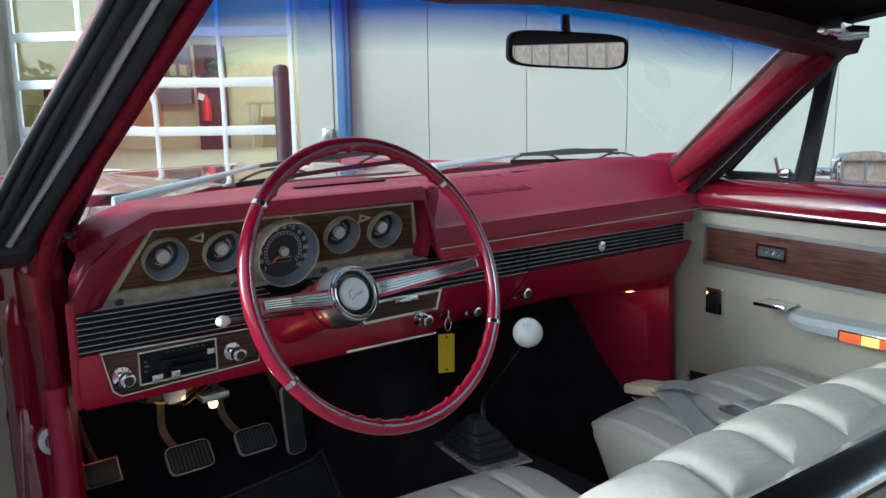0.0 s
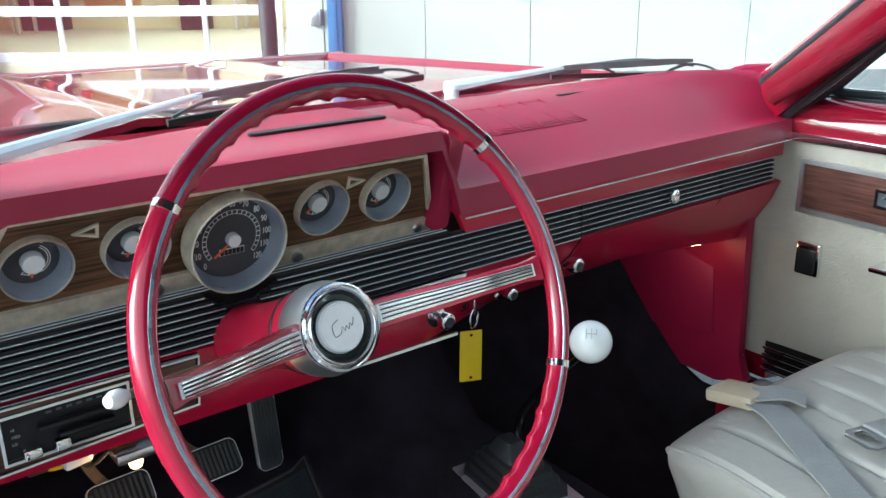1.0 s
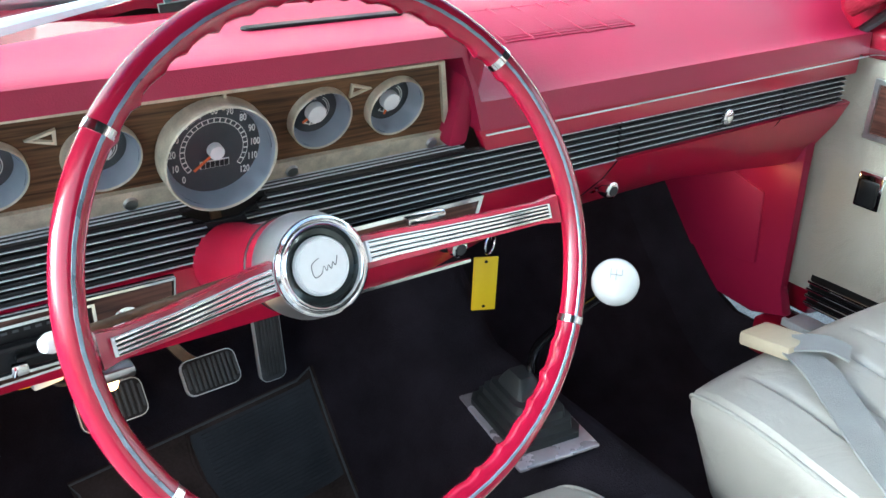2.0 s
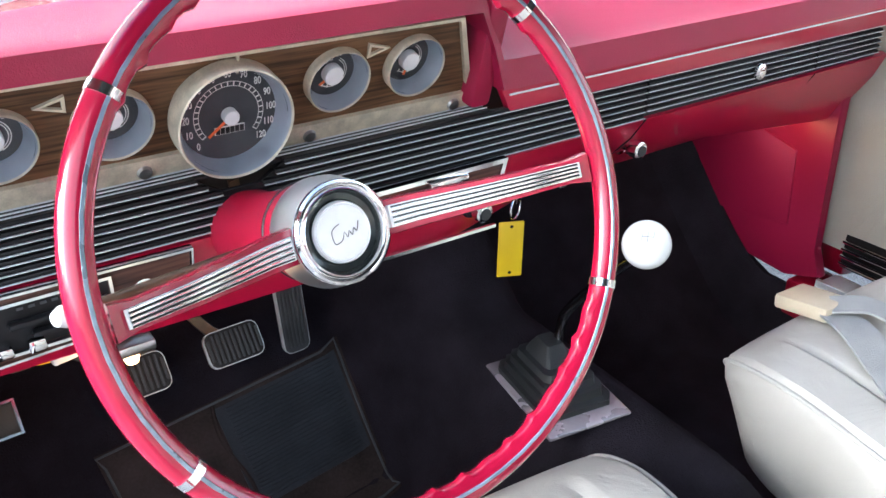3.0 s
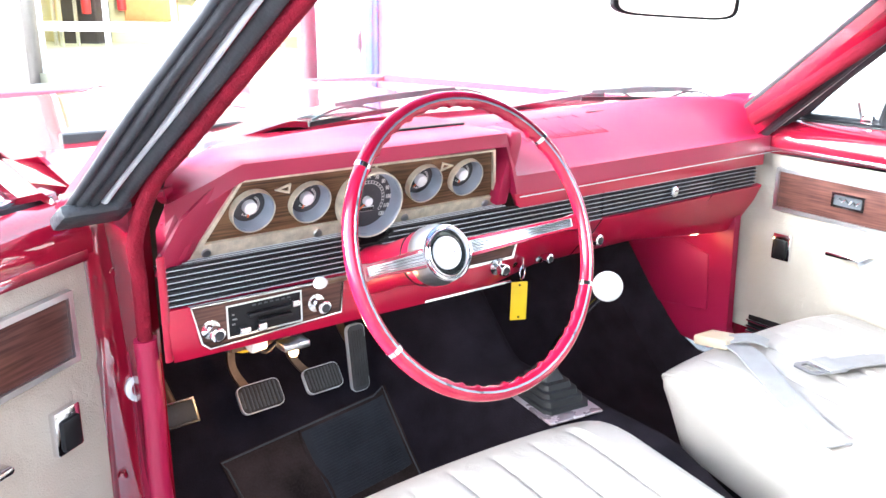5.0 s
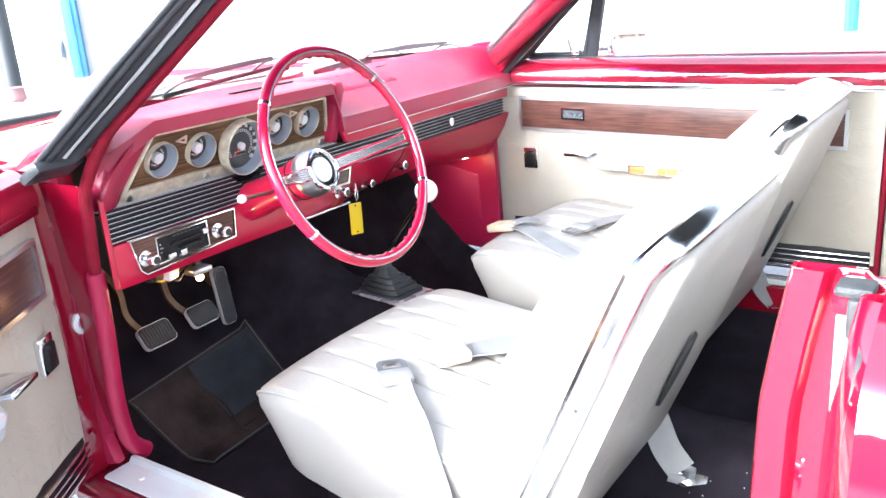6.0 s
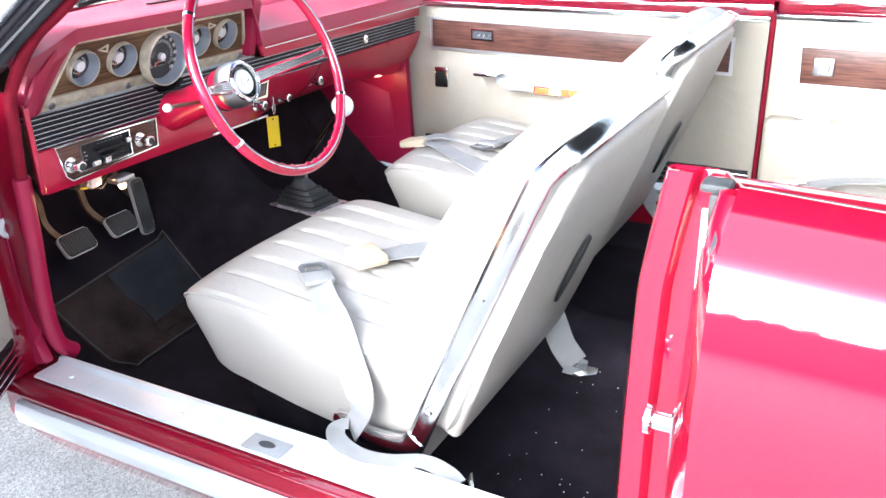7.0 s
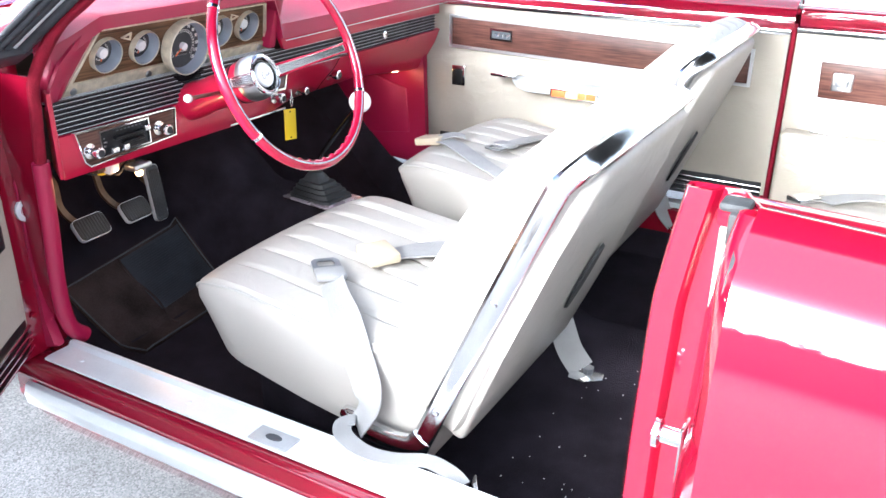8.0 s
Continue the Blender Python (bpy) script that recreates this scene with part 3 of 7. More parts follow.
# sill, rocker and mouldings on both sides
for s in (-1, 1):
    y1 = -1.08 if s < 0 else -0.95
    bm = B()
    sweep(bm, [(s * 0.71, 0.05, 0.37), (s * 0.71, y1, 0.37)], [(-0.034, 0.0), (0.032, 0.0), (0.032, 0.004), (0.024, 0.006), (-0.020, 0.006), (-0.026, 0.014), (-0.034, 0.014)] if s < 0 else [(0.034, 0.0), (-0.032, 0.0), (-0.032, 0.004), (-0.024, 0.006), (0.020, 0.006), (0.026, 0.014), (0.034, 0.014)])
    for k in range(4):
        lathe(bm, [(0.006, 0.005), (0.005, 0.008), (0, 0.009)], 10, pose(s * 0.715, -0.02 - 0.27 * k, 0.37))
    sp = part("sill_plate", bm, SILL, car, "scuffed aluminium sill plate")
    if s < 0:
        bm = B()
        box(bm, (-0.722, -0.483, 0.3775), (0.038, 0.078, 0.003), 0.001)
        part("badge_plate", bm, mat("badge_grey", (0.40, 0.41, 0.42), 0.45, 0.3, var=0.1, scale=40), sp)
        bm = B()
        lathe(bm, [(0, 0), (0.008, 0), (0.0072, 0.0012), (0, 0.0012)], 24, pose(-0.722, -0.483, 0.379) @ Matrix.Diagonal((1, 2.0, 1, 1)))
        part("badge_oval", bm, DIAL, sp, "dark oval emblem")
    bm = B()
    prism(bm, [(s * x, z) for x, z in ((0.665, 0.366), (0.745, 0.366), (0.760, 0.362), (0.773, 0.345), (0.773, 0.30), (0.74, 0.24), (0.70, 0.18), (0.665, 0.18))], 2.6, FRONT @ pose(0, 0, -0.10), 0.004)
    part("rocker", bm, PAINT, car)
    bm = B()
    prism(bm, [(s * x, z) for x, z in ((0.774, 0.342), (0.784, 0.338), (0.790, 0.320), (0.787, 0.298), (0.774, 0.292))], 2.4, FRONT @ pose(0, 0, -0.06), 0.002)
    part("rocker_moulding", bm, SILL, car, "polished bright rocker moulding")

# front hinge pillars, kick panels, windlace
for s in (-1, 1):
    bm = B()
    prism(bm, [(s * x, z) for x, z in ((0.665 if s < 0 else 0.745, 0.372), (0.80, 0.36), (0.815, 0.60), (0.80, 0.90), (0.77, 0.938), (0.665 if s < 0 else 0.745, 0.94))], 0.05, FRONT @ pose(0, 0, -0.130 if s < 0 else -0.095), 0.006)
    part("hinge_pillar", bm, PAINT, car, "red painted hinge pillar")
    bm = B()
    prism(bm, [(0.075, 0.78 if s > 0 else 0.93), (0.075, 0.43), (0.045, 0.385), (0.12, 0.36), (0.33, 0.375), (0.42, 0.50), (0.47, 0.72), (0.47, 0.78 if s > 0 else 0.93)], 0.02, SIDE @ pose(0, 0, (0.692 if s > 0 else -0.705) - 0.01), 0.006)
    prism(bm, [(0.14, 0.60), (0.13, 0.46), (0.28, 0.44), (0.35, 0.52), (0.38, 0.66)], 0.008, SIDE @ pose(0, 0, (0.681 if s > 0 else -0.694) - 0.004), 0.003)
    part("kick_panel", bm, VINYL, car, "red moulded kick panel")
bm = B()
tube(bm, smooth_path([(0.600, -0.340, 1.195), (0.612, -0.20, 1.10), (0.630, -0.055, 1.00), (0.640, 0.030, 0.945)], 6), 0.0140, 12)
part("windlace", bm, LACE, car, "red braided windlace")


def post_line(z):
    """The inner edge of the driver's windshield post."""
    return Vector((-0.655 + 0.344 * (z - 1.142), -0.30 - 1.274 * (z - 1.142), z))


LACE_FOOT = [(-0.720, -0.040, 0.905), (-0.715, -0.020, 0.844), (-0.710, 0.000, 0.755), (-0.704, 0.014, 0.645), (-0.701, 0.030, 0.508), (-0.684, 0.043, 0.420), (-0.650, 0.050, 0.380)]
bm = B()
tube(bm, smooth_path([post_line(z) for z in (1.28, 1.20, 1.10, 1.03, 0.985)] + LACE_FOOT[:3], 8), 0.0100, 12)
part("windlace", bm, LACE, car, "red braided windlace")
bm = B()
sweep(bm, smooth_path(LACE_FOOT[2:], 6), circle(0.0125, 12, 1.25), up=(0, 1, 0))
part("windlace_cover", bm, VINYL, car, "smooth red cover over the windlace foot")
bm = B()
sheet(bm, [[p + Vector((-0.006, 0.002, 0)), Vector((p.x - 0.004, lerp(p.y, 0.080, 0.5), p.z)), Vector((p.x - 0.008, 0.080, p.z))] for p in smooth_path(LACE_FOOT[:6], 4)], 0.003)
part("post_flank", bm, PAINT, car)
bm = B()
tube(bm, smooth_path([(0.704, -0.970, 0.40), (0.711, -0.970, 0.55), (0.716, -0.970, 0.75), (0.719, -0.970, 0.885)], 5), 0.0065, 10)
part("windlace", bm, LACE, car, "red braided windlace")
bm = B()
lathe(bm, [(0, 0), (0.022, 0), (0.022, 0.006), (0.014, 0.008), (0.012, 0.004), (0, 0.004)], 22, pose(-0.703, 0.079, 0.653, 90, 0, 0))
part("switch_washer", bm, SILL, car, "pale metal switch ring")
bm = B()
lathe(bm, [(0, 0.003), (0.009, 0.003), (0.007, 0.016), (0, 0.018)], 16, pose(-0.703, 0.079, 0.653, 90, 0, 0))
part("door_switch", bm, RUBBER, car, "black rubber door switch plunger")
for z, x in ((0.685, -0.700), (0.78, -0.76), (0.83, -0.72), (0.52, -0.74), (0.45, -0.73)):
    bm = B()
    lathe(bm, [(0, 0), (0.007, 0), (0.007, 0.005), (0, 0.006)], 6, pose(x, 0.080, z, 90, 0, 0))
    part("hinge_bolt", bm, PAINT, car)
for z in (0.44, 0.76):
    bm = B()
    box(bm, (-0.79, 0.065, z), (0.05, 0.04, 0.06), 0.006)
    lathe(bm, [(0, -0.035), (0.010, -0.035), (0.010, 0.035), (0, 0.035)], 14, pose(-0.805, 0.057, z))
    part("door_hinge", bm, ALU, car, "bare steel door hinge")

# windshield frame and glass


def ws_base(x):
    return Vector((x * (0.958 if x < 0 else 0.972), 0.302 - 0.217 * (abs(x) / 0.69) ** 2.8, 0.952))


def ws_top(x):
    return Vector((x * 0.885, -0.165 - 0.105 * (abs(x) / 0.69) ** 2.5, 1.297 - 0.062 * (abs(x) / 0.69) ** 2))


def ws(x, t):
    a, b = ws_base(x), ws_top(x)
    p = a.lerp(b, t)
    bow = math.sin(math.pi * min(1, t)) * (1 - (min(1, abs(x) / 0.69)) ** 4)
    p.y += 0.018 * bow
    p.z += 0.012 * bow
    return p


wm, wnt, wb = nodes_of("tinted_windshield")
wb.inputs["Transmission Weight"].default_value, wb.inputs["Roughness"].default_value, wb.inputs["IOR"].default_value = 1.0, 0.0, 1.45
wtc, wsep, wr = wnt.nodes.new("ShaderNodeTexCoord"), wnt.nodes.new("ShaderNodeSeparateXYZ"), wnt.nodes.new("ShaderNodeValToRGB")
wmr = wnt.nodes.new("ShaderNodeMapRange")
wmr.inputs["From Min"].default_value, wmr.inputs["From Max"].default_value = 1.212, 1.272
wnt.links.new(wtc.outputs["Object"], wsep.inputs[0])
wsq, wad = wnt.nodes.new("ShaderNodeMath"), wnt.nodes.new("ShaderNodeMath")
wsq.operation, wad.operation = "MULTIPLY", "MULTIPLY_ADD"
wnt.links.new(wsep.outputs["X"], wsq.inputs[0])
wnt.links.new(wsep.outputs["X"], wsq.inputs[1])
wnt.links.new(wsq.outputs[0], wad.inputs[0])
wad.inputs[1].default_value = 0.15
wnt.links.new(wsep.outputs["Z"], wad.inputs[2])
wnt.links.new(wad.outputs[0], wmr.inputs["Value"])
wnt.links.new(wmr.outputs[0], wr.inputs["Fac"])
wr.color_ramp.elements[0].color, wr.color_ramp.elements[1].color = (0.97, 0.985, 0.975, 1), (0.010, 0.11, 0.46, 1)
wnt.links.new(wr.outputs["Color"], wb.inputs["Base Color"])
bm = B()
sheet(bm, [[ws(-0.675 + 1.35 * k / 32, v / 10) for k in range(33)] for v in (-0.4, 1, 2, 3, 4, 5, 6, 7, 8, 9, 10)], 0.004)
gl = part("windshield", bm, wm, car, "clear windshield with a blue tinted top band")
gl.visible_shadow = False
bm = B()
tube(bm, [ws(-0.685 + 1.37 * k / 32, 0.0) + Vector((0, -0.004, 0.007 - 0.012 * (abs(k - 16) / 16) ** 4)) for k in range(33)], 0.0070, 8)
part("glass_seal", bm, mat("grey_teal_rubber", (0.10, 0.13, 0.14), 0.4, var=0.3, scale=30, bump=0.1), car, "weathered grey rubber seal")
for s in (1,):
    edge = [ws(s * 0.69, lerp(-0.10, 1.08, v / 10)) for v in range(11)]
    bm = B()
    rings = []
    for k, p in enumerate(edge):
        t = k / 10
        o, i, d = lerp(0.078, 0.070, t), -0.010, lerp(0.085, 0.062, t) * 0.72
        rings.append([p + Vector((s * a, b, c)) for a, b, c in ((i, 0.006, 0.0), (0.006, 0.016, 0.008), (o, 0.006, 0.006), (o + 0.006, -d * 0.6, -0.012), (o, -d, -0.03), (0.004, -d * 0.95, -0.034), (i - 0.004, -d * 0.45, -0.018))])
    loft(bm, rings)
    part("windshield_pillar", bm, PAINT, car, "red windshield pillar")
    bm = B()
    loft(bm, [[p + Vector((s * a, b * lerp(0.085, 0.062, k / 10), c)) for a, b, c in ((lerp(0.084, 0.076, k / 10), -0.02, 0.002), (lerp(0.089, 0.081, k / 10), -0.05, 0.002), (lerp(0.091, 0.083, k / 10), -0.60, -0.014), (lerp(0.086, 0.078, k / 10), -0.85, -0.024), (lerp(0.080, 0.072, k / 10), -0.6, -0.014))] for k, p in enumerate(edge)])
    part("pillar_cover", bm, DULL, car, "bright outer pillar cover")
    bm = B()
    sweep(bm, [p + Vector((s * 0.062, 0.014, 0.012)) for p in edge], [(-0.016, 0), (0.016, 0), (0.012, 0.008), (-0.012, 0.008)])
    part("pillar_moulding", bm, CHROME, car, "bright outer pillar moulding")
    bm = B()
    tube(bm, [p + Vector((-s * 0.008, -0.002, 0.002)) for p in edge], 0.006, 8)
    part("glass_seal", bm, SEAL, car)
    dd = [lerp(0.085, 0.062, k / 10) * 0.72 for k in range(11)]
    for a, rad, mt in ((0.080, 0.009, SEAL), (0.064, 0.0090, SEAL), (0.046, 0.0065, SILL), (0.029, 0.0110, SEAL)):
        bm = B()
        wob = [0.0018 * math.sin(7.3 * k + 90 * a) for k in range(11)]
        tube(bm, [p + Vector((s * (a + w), -q * (0.985 - 0.9 * max(0, a - 0.06)), -0.032)) for p, q, w in zip(edge, dd, wob)], rad, 8)
        part("pillar_weatherstrip" if mt is SEAL else "pillar_trim", bm, mt, car, "cracked black rubber weatherstrip" if mt is SEAL else "bright pillar trim strip")

# driver's windshield post: painted core, rubber strips and a bright trim on its rear face
heights = [0.945 + 0.033 * k for k in range(11)]
bm = B()
rings = []
for z in heights:
    w, g = post_line(z), ws(-0.69, max(0, (z - 0.952) / 0.283))
    g.z = z
    rings.append([w + Vector((0.004, 0.010, 0)), w + Vector((-0.072, 0.016, 0)), w + Vector((-0.076, 0.060, 0)), g + Vector((-0.030, 0.004, 0)), g + Vector((0.002, 0.006, 0)), g + Vector((0.002, -0.012, 0))])
loft(bm, rings)
part("windshield_pillar", bm, PAINT, car, "red windshield pillar")
for a, rad, mt in ((0.021, 0.0105, SEAL), (0.0375, 0.0052, SILL), (0.051, 0.0080, SEAL), (0.066, 0.0085, SEAL), (0.077, 0.0050, DULL)):
    bm = B()
    tube(bm, [post_line(z) + Vector((-a + 0.0014 * math.sin(7.3 * k + 90 * a), 0.010 + 0.10 * a, 0)) for k, z in enumerate(heights)], rad, 10)
    part("pillar_weatherstrip" if mt is SEAL else "pillar_trim", bm, mt, car, "cracked black rubber weatherstrip" if mt is SEAL else "bright pillar trim strip")
bm = B()
tube(bm, [ws(-0.69, v / 10) + Vector((0.008, -0.002, 0.002)) for v in range(11)], 0.006, 8)
part("glass_seal", bm, SEAL, car)
bm = B()
box(bm, (-0.768, -0.040, 0.944), (0.085, 0.050, 0.018), 0.006, (-30, 0, 8))
part("seal_end", bm, SEAL, car, "rubber end block of the weatherstrips")
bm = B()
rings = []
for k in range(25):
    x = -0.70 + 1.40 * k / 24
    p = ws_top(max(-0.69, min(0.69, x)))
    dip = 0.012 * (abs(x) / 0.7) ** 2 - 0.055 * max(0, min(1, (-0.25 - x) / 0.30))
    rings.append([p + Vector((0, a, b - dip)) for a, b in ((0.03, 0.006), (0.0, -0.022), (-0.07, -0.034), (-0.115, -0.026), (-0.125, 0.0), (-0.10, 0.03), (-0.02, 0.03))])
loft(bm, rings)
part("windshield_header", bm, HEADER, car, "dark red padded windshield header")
for s in (-1, 1):
    bm = B()
    p = ws_top(0.60 * s)
    p.z += 0.055 if s < 0 else 0
    box(bm, (p.x, p.y - 0.145, p.z - 0.012), (0.07, 0.045, 0.030), 0.008, (0, s * 8, 10))
    lathe(bm, [(0, -0.02), (0.012, -0.02), (0.014, 0.0), (0.010, 0.03), (0, 0.03)], 14, pose(p.x + s * 0.025, p.y - 0.16, p.z - 0.02, 90, 0, 20))
    part("top_latch", bm, CHROME, car, "chrome convertible top latch")

# convertible top, raised
top = thing("soft_top", BODY, "black canvas convertible top, raised and latched", "car top")
bm = B()
rows = []
for v in range(15):
    t = v / 14
    y = lerp(-0.27, -1.50, t)
    zc = 1.318 + 0.070 * math.sin(0.5 * math.pi * min(1, t * 1.6)) - 0.03 * max(0, t - 0.7) / 0.3
    w = lerp(0.640, 0.530, min(1, t * 2.2))
    rows.append([Vector((w * u, y, zc - 0.055 * abs(u) ** 3)) for u in np.linspace(-1, 1, 21)])
sheet(bm, rows, -0.008)
part("canvas", bm, CANVAS, top)
for s in (-1, 1):
    bm = B()
    sweep(bm, smooth_path([(s * 0.640, -0.33, 1.275), (s * 0.565, -0.7, 1.310), (s * 0.530, -1.1, 1.322), (s * 0.530, -1.5, 1.300)], 5), [(-0.022, -0.022), (0.022, -0.022), (0.022, 0.022), (-0.022, 0.022)])
    part("side_rail", bm, CANVAS, top)
for y in (-0.75, -1.25):
    bm = B()
    tube(bm, [(-0.52 + 1.04 * k / 12, y, 1.358 - 0.05 * abs(-1 + k / 6) ** 3) for k in range(13)], 0.012, 8)
    part("roof_bow", bm, SEAL, top)

RC = Matrix(((1, 0, 0, 0), (0, -0.80, -0.60, -1.52), (0, -0.60, 0.80, 1.33), (0, 0, 0, 1)))     # rear curtain: x across, y down its slope
bm = B()
ring_prism(bm, [(-0.53, 0.0), (0.53, 0.0), (0.60, 0.62), (-0.60, 0.62)], [(-0.46, 0.09), (0.46, 0.09), (0.52, 0.46), (-0.52, 0.46)], 0.008, RC)
part("rear_curtain", bm, CANVAS, top)
bm = B()
prism(bm, [(-0.46, 0.09), (0.46, 0.09), (0.52, 0.46), (-0.52, 0.46)], 0.003, RC @ pose(0, 0, 0.002))
rw = part("rear_window", bm, GLASS, top, "clear rear window")
rw.visible_shadow = False

# floor, firewall, inner sides


def floor_z(x, y):
    tun = 0.250 * math.exp(-((x - 0.035) / 0.125) ** 4)
    tun *= 1.0 if y > -0.25 else max(0.25, 1 + (y + 0.25) * 1.6)
    toe = max(0.0, y - 0.17)
    z = 0.225 + tun + (1.25 * toe ** 1.15 if toe > 0 else 0)
    if y < -1.25:
        z += 0.14
    if abs(x) > 0.62:
        z += 0.12 * ((abs(x) - 0.62) / 0.06) ** 2
    return z


bm = B()
sheet(bm, [[Vector((x, y, floor_z(x, y))) for x in np.linspace(-0.68, 0.68, 57)] for y in np.linspace(0.50, -1.75, 60)], -0.02)
ob = part("carpet", bm, CARPET, car, "black cut-pile carpet with specks of lint")
bm = B()
box(bm, (0, 0.53, 0.68), (1.36, 0.03, 0.56), 0.004)
part("firewall", bm, RUBBER, car)
bm = B()
rnd = random.Random(4)
for k in range(60):
    x, y = rnd.uniform(-0.62, -0.05), rnd.uniform(-1.15, -0.72)
    box(bm, (x, y, floor_z(x, y) + 0.002), (rnd.uniform(0.0008, 0.0016), rnd.uniform(0.001, 0.003), 0.0010), 0, (0, 0, rnd.uniform(0, 90)))
part("lint", bm, MARK, car, "pale lint specks")["kind"] = "stuff"

# rear quarter trims
for s in (-1, 1):
    yf = -0.965 if s > 0 else -1.10
    t = thing("rear_trim_panel", BODY, "cream vinyl rear side panel with walnut inset and armrest ledge", "trim panel", "rear trim panels")
    xs_ = s * (0.725 if s > 0 else 0.695)
    bm = B()
    prism(bm, [(yf - 0.012, 0.868), (yf - 0.012, 0.39), (-1.95, 0.39), (-1.95, 0.868)], 0.02, SIDE @ pose(0, 0, xs_ - 0.01), 0.004)
    part("panel", bm, CREAM, t)
    bm = B()
    prism(bm, [(yf - 0.012, 0.878), (yf - 0.012, 0.925 if s > 0 else 0.905), (-1.95, 0.918 if s > 0 else 0.878), (-1.95, 0.870)], 0.05, SIDE @ pose(0, 0, xs_ - (0.006 if s > 0 else 0.044)), 0.008)
    part("belt_cap", bm, PAINT, t)
    bm = B()
    prism(bm, [(yf - 0.012, 0.866), (yf - 0.012, 0.880), (-1.95, 0.873), (-1.95, 0.859)], 0.012, SIDE @ pose(0, 0, xs_ - s * 0.014 - 0.006), 0.003)
    part("bright_strip", bm, CHROME, t)
    bm = B()
    prism(bm, [(yf - 0.080, 0.804), (yf - 0.084, 0.713), (-1.55, 0.705), (-1.55, 0.800)], 0.006, SIDE @ pose(0, 0, xs_ - s * 0.013 - 0.003), 0.001)
    part("wood_inset", bm, WOODY, t)
    bm = B()
    ring_prism(bm, [(yf - 0.073, 0.811), (yf - 0.077, 0.706), (-1.56, 0.698), (-1.56, 0.807)], [(yf - 0.081, 0.803), (yf - 0.085, 0.714), (-1.55, 0.706), (-1.55, 0.799)], 0.009, SIDE @ pose(0, 0, xs_ - s * 0.0155 - 0.0045))
    part("inset_frame", bm, ALU, t)
    bm = B()
    box(bm, (xs_ - s * 0.019, yf - 0.136, 0.757), (0.012, 0.048, 0.044), 0.004)
    box(bm, (xs_ - s * 0.027, yf - 0.136, 0.757), (0.010, 0.030, 0.024), 0.006)
    part("lamp_bezel", bm, ALU, t, "square chrome lamp bezel")
    bm = B()
    prism(bm, [(yf - 0.02, 0.63), (yf - 0.02, 0.40), (-1.95, 0.40), (-1.95, 0.63)], 0.07, SIDE @ pose(0, 0, xs_ - s * 0.045 - 0.035), 0.014, 3)
    part("armrest_ledge", bm, CREAM, t)
    bm = B()
    box(bm, (xs_ - s * 0.045, yf - 0.13, 0.635), (0.020, 0.090, 0.010), 0.004)
    box(bm, (xs_ - s * 0.045, yf - 0.13, 0.640), (0.010, 0.060, 0.006), 0.002)
    part("ash_lid", bm, CHROME, t, "chrome ashtray lid")

# wheels, only as supports
for sx in (-1, 1):
    for y in (1.10, -1.80):
        bm = B()
        lathe(bm, [(0.0, -0.07), (0.20, -0.08), (0.31, -0.09), (0.335, -0.06), (0.335, 0.06), (0.31, 0.09), (0.20, 0.08), (0.0, 0.07)], 36, pose(sx * 0.74, y, 0.335, 0, 90, 0))
        part("wheel", bm, TYRE, car)

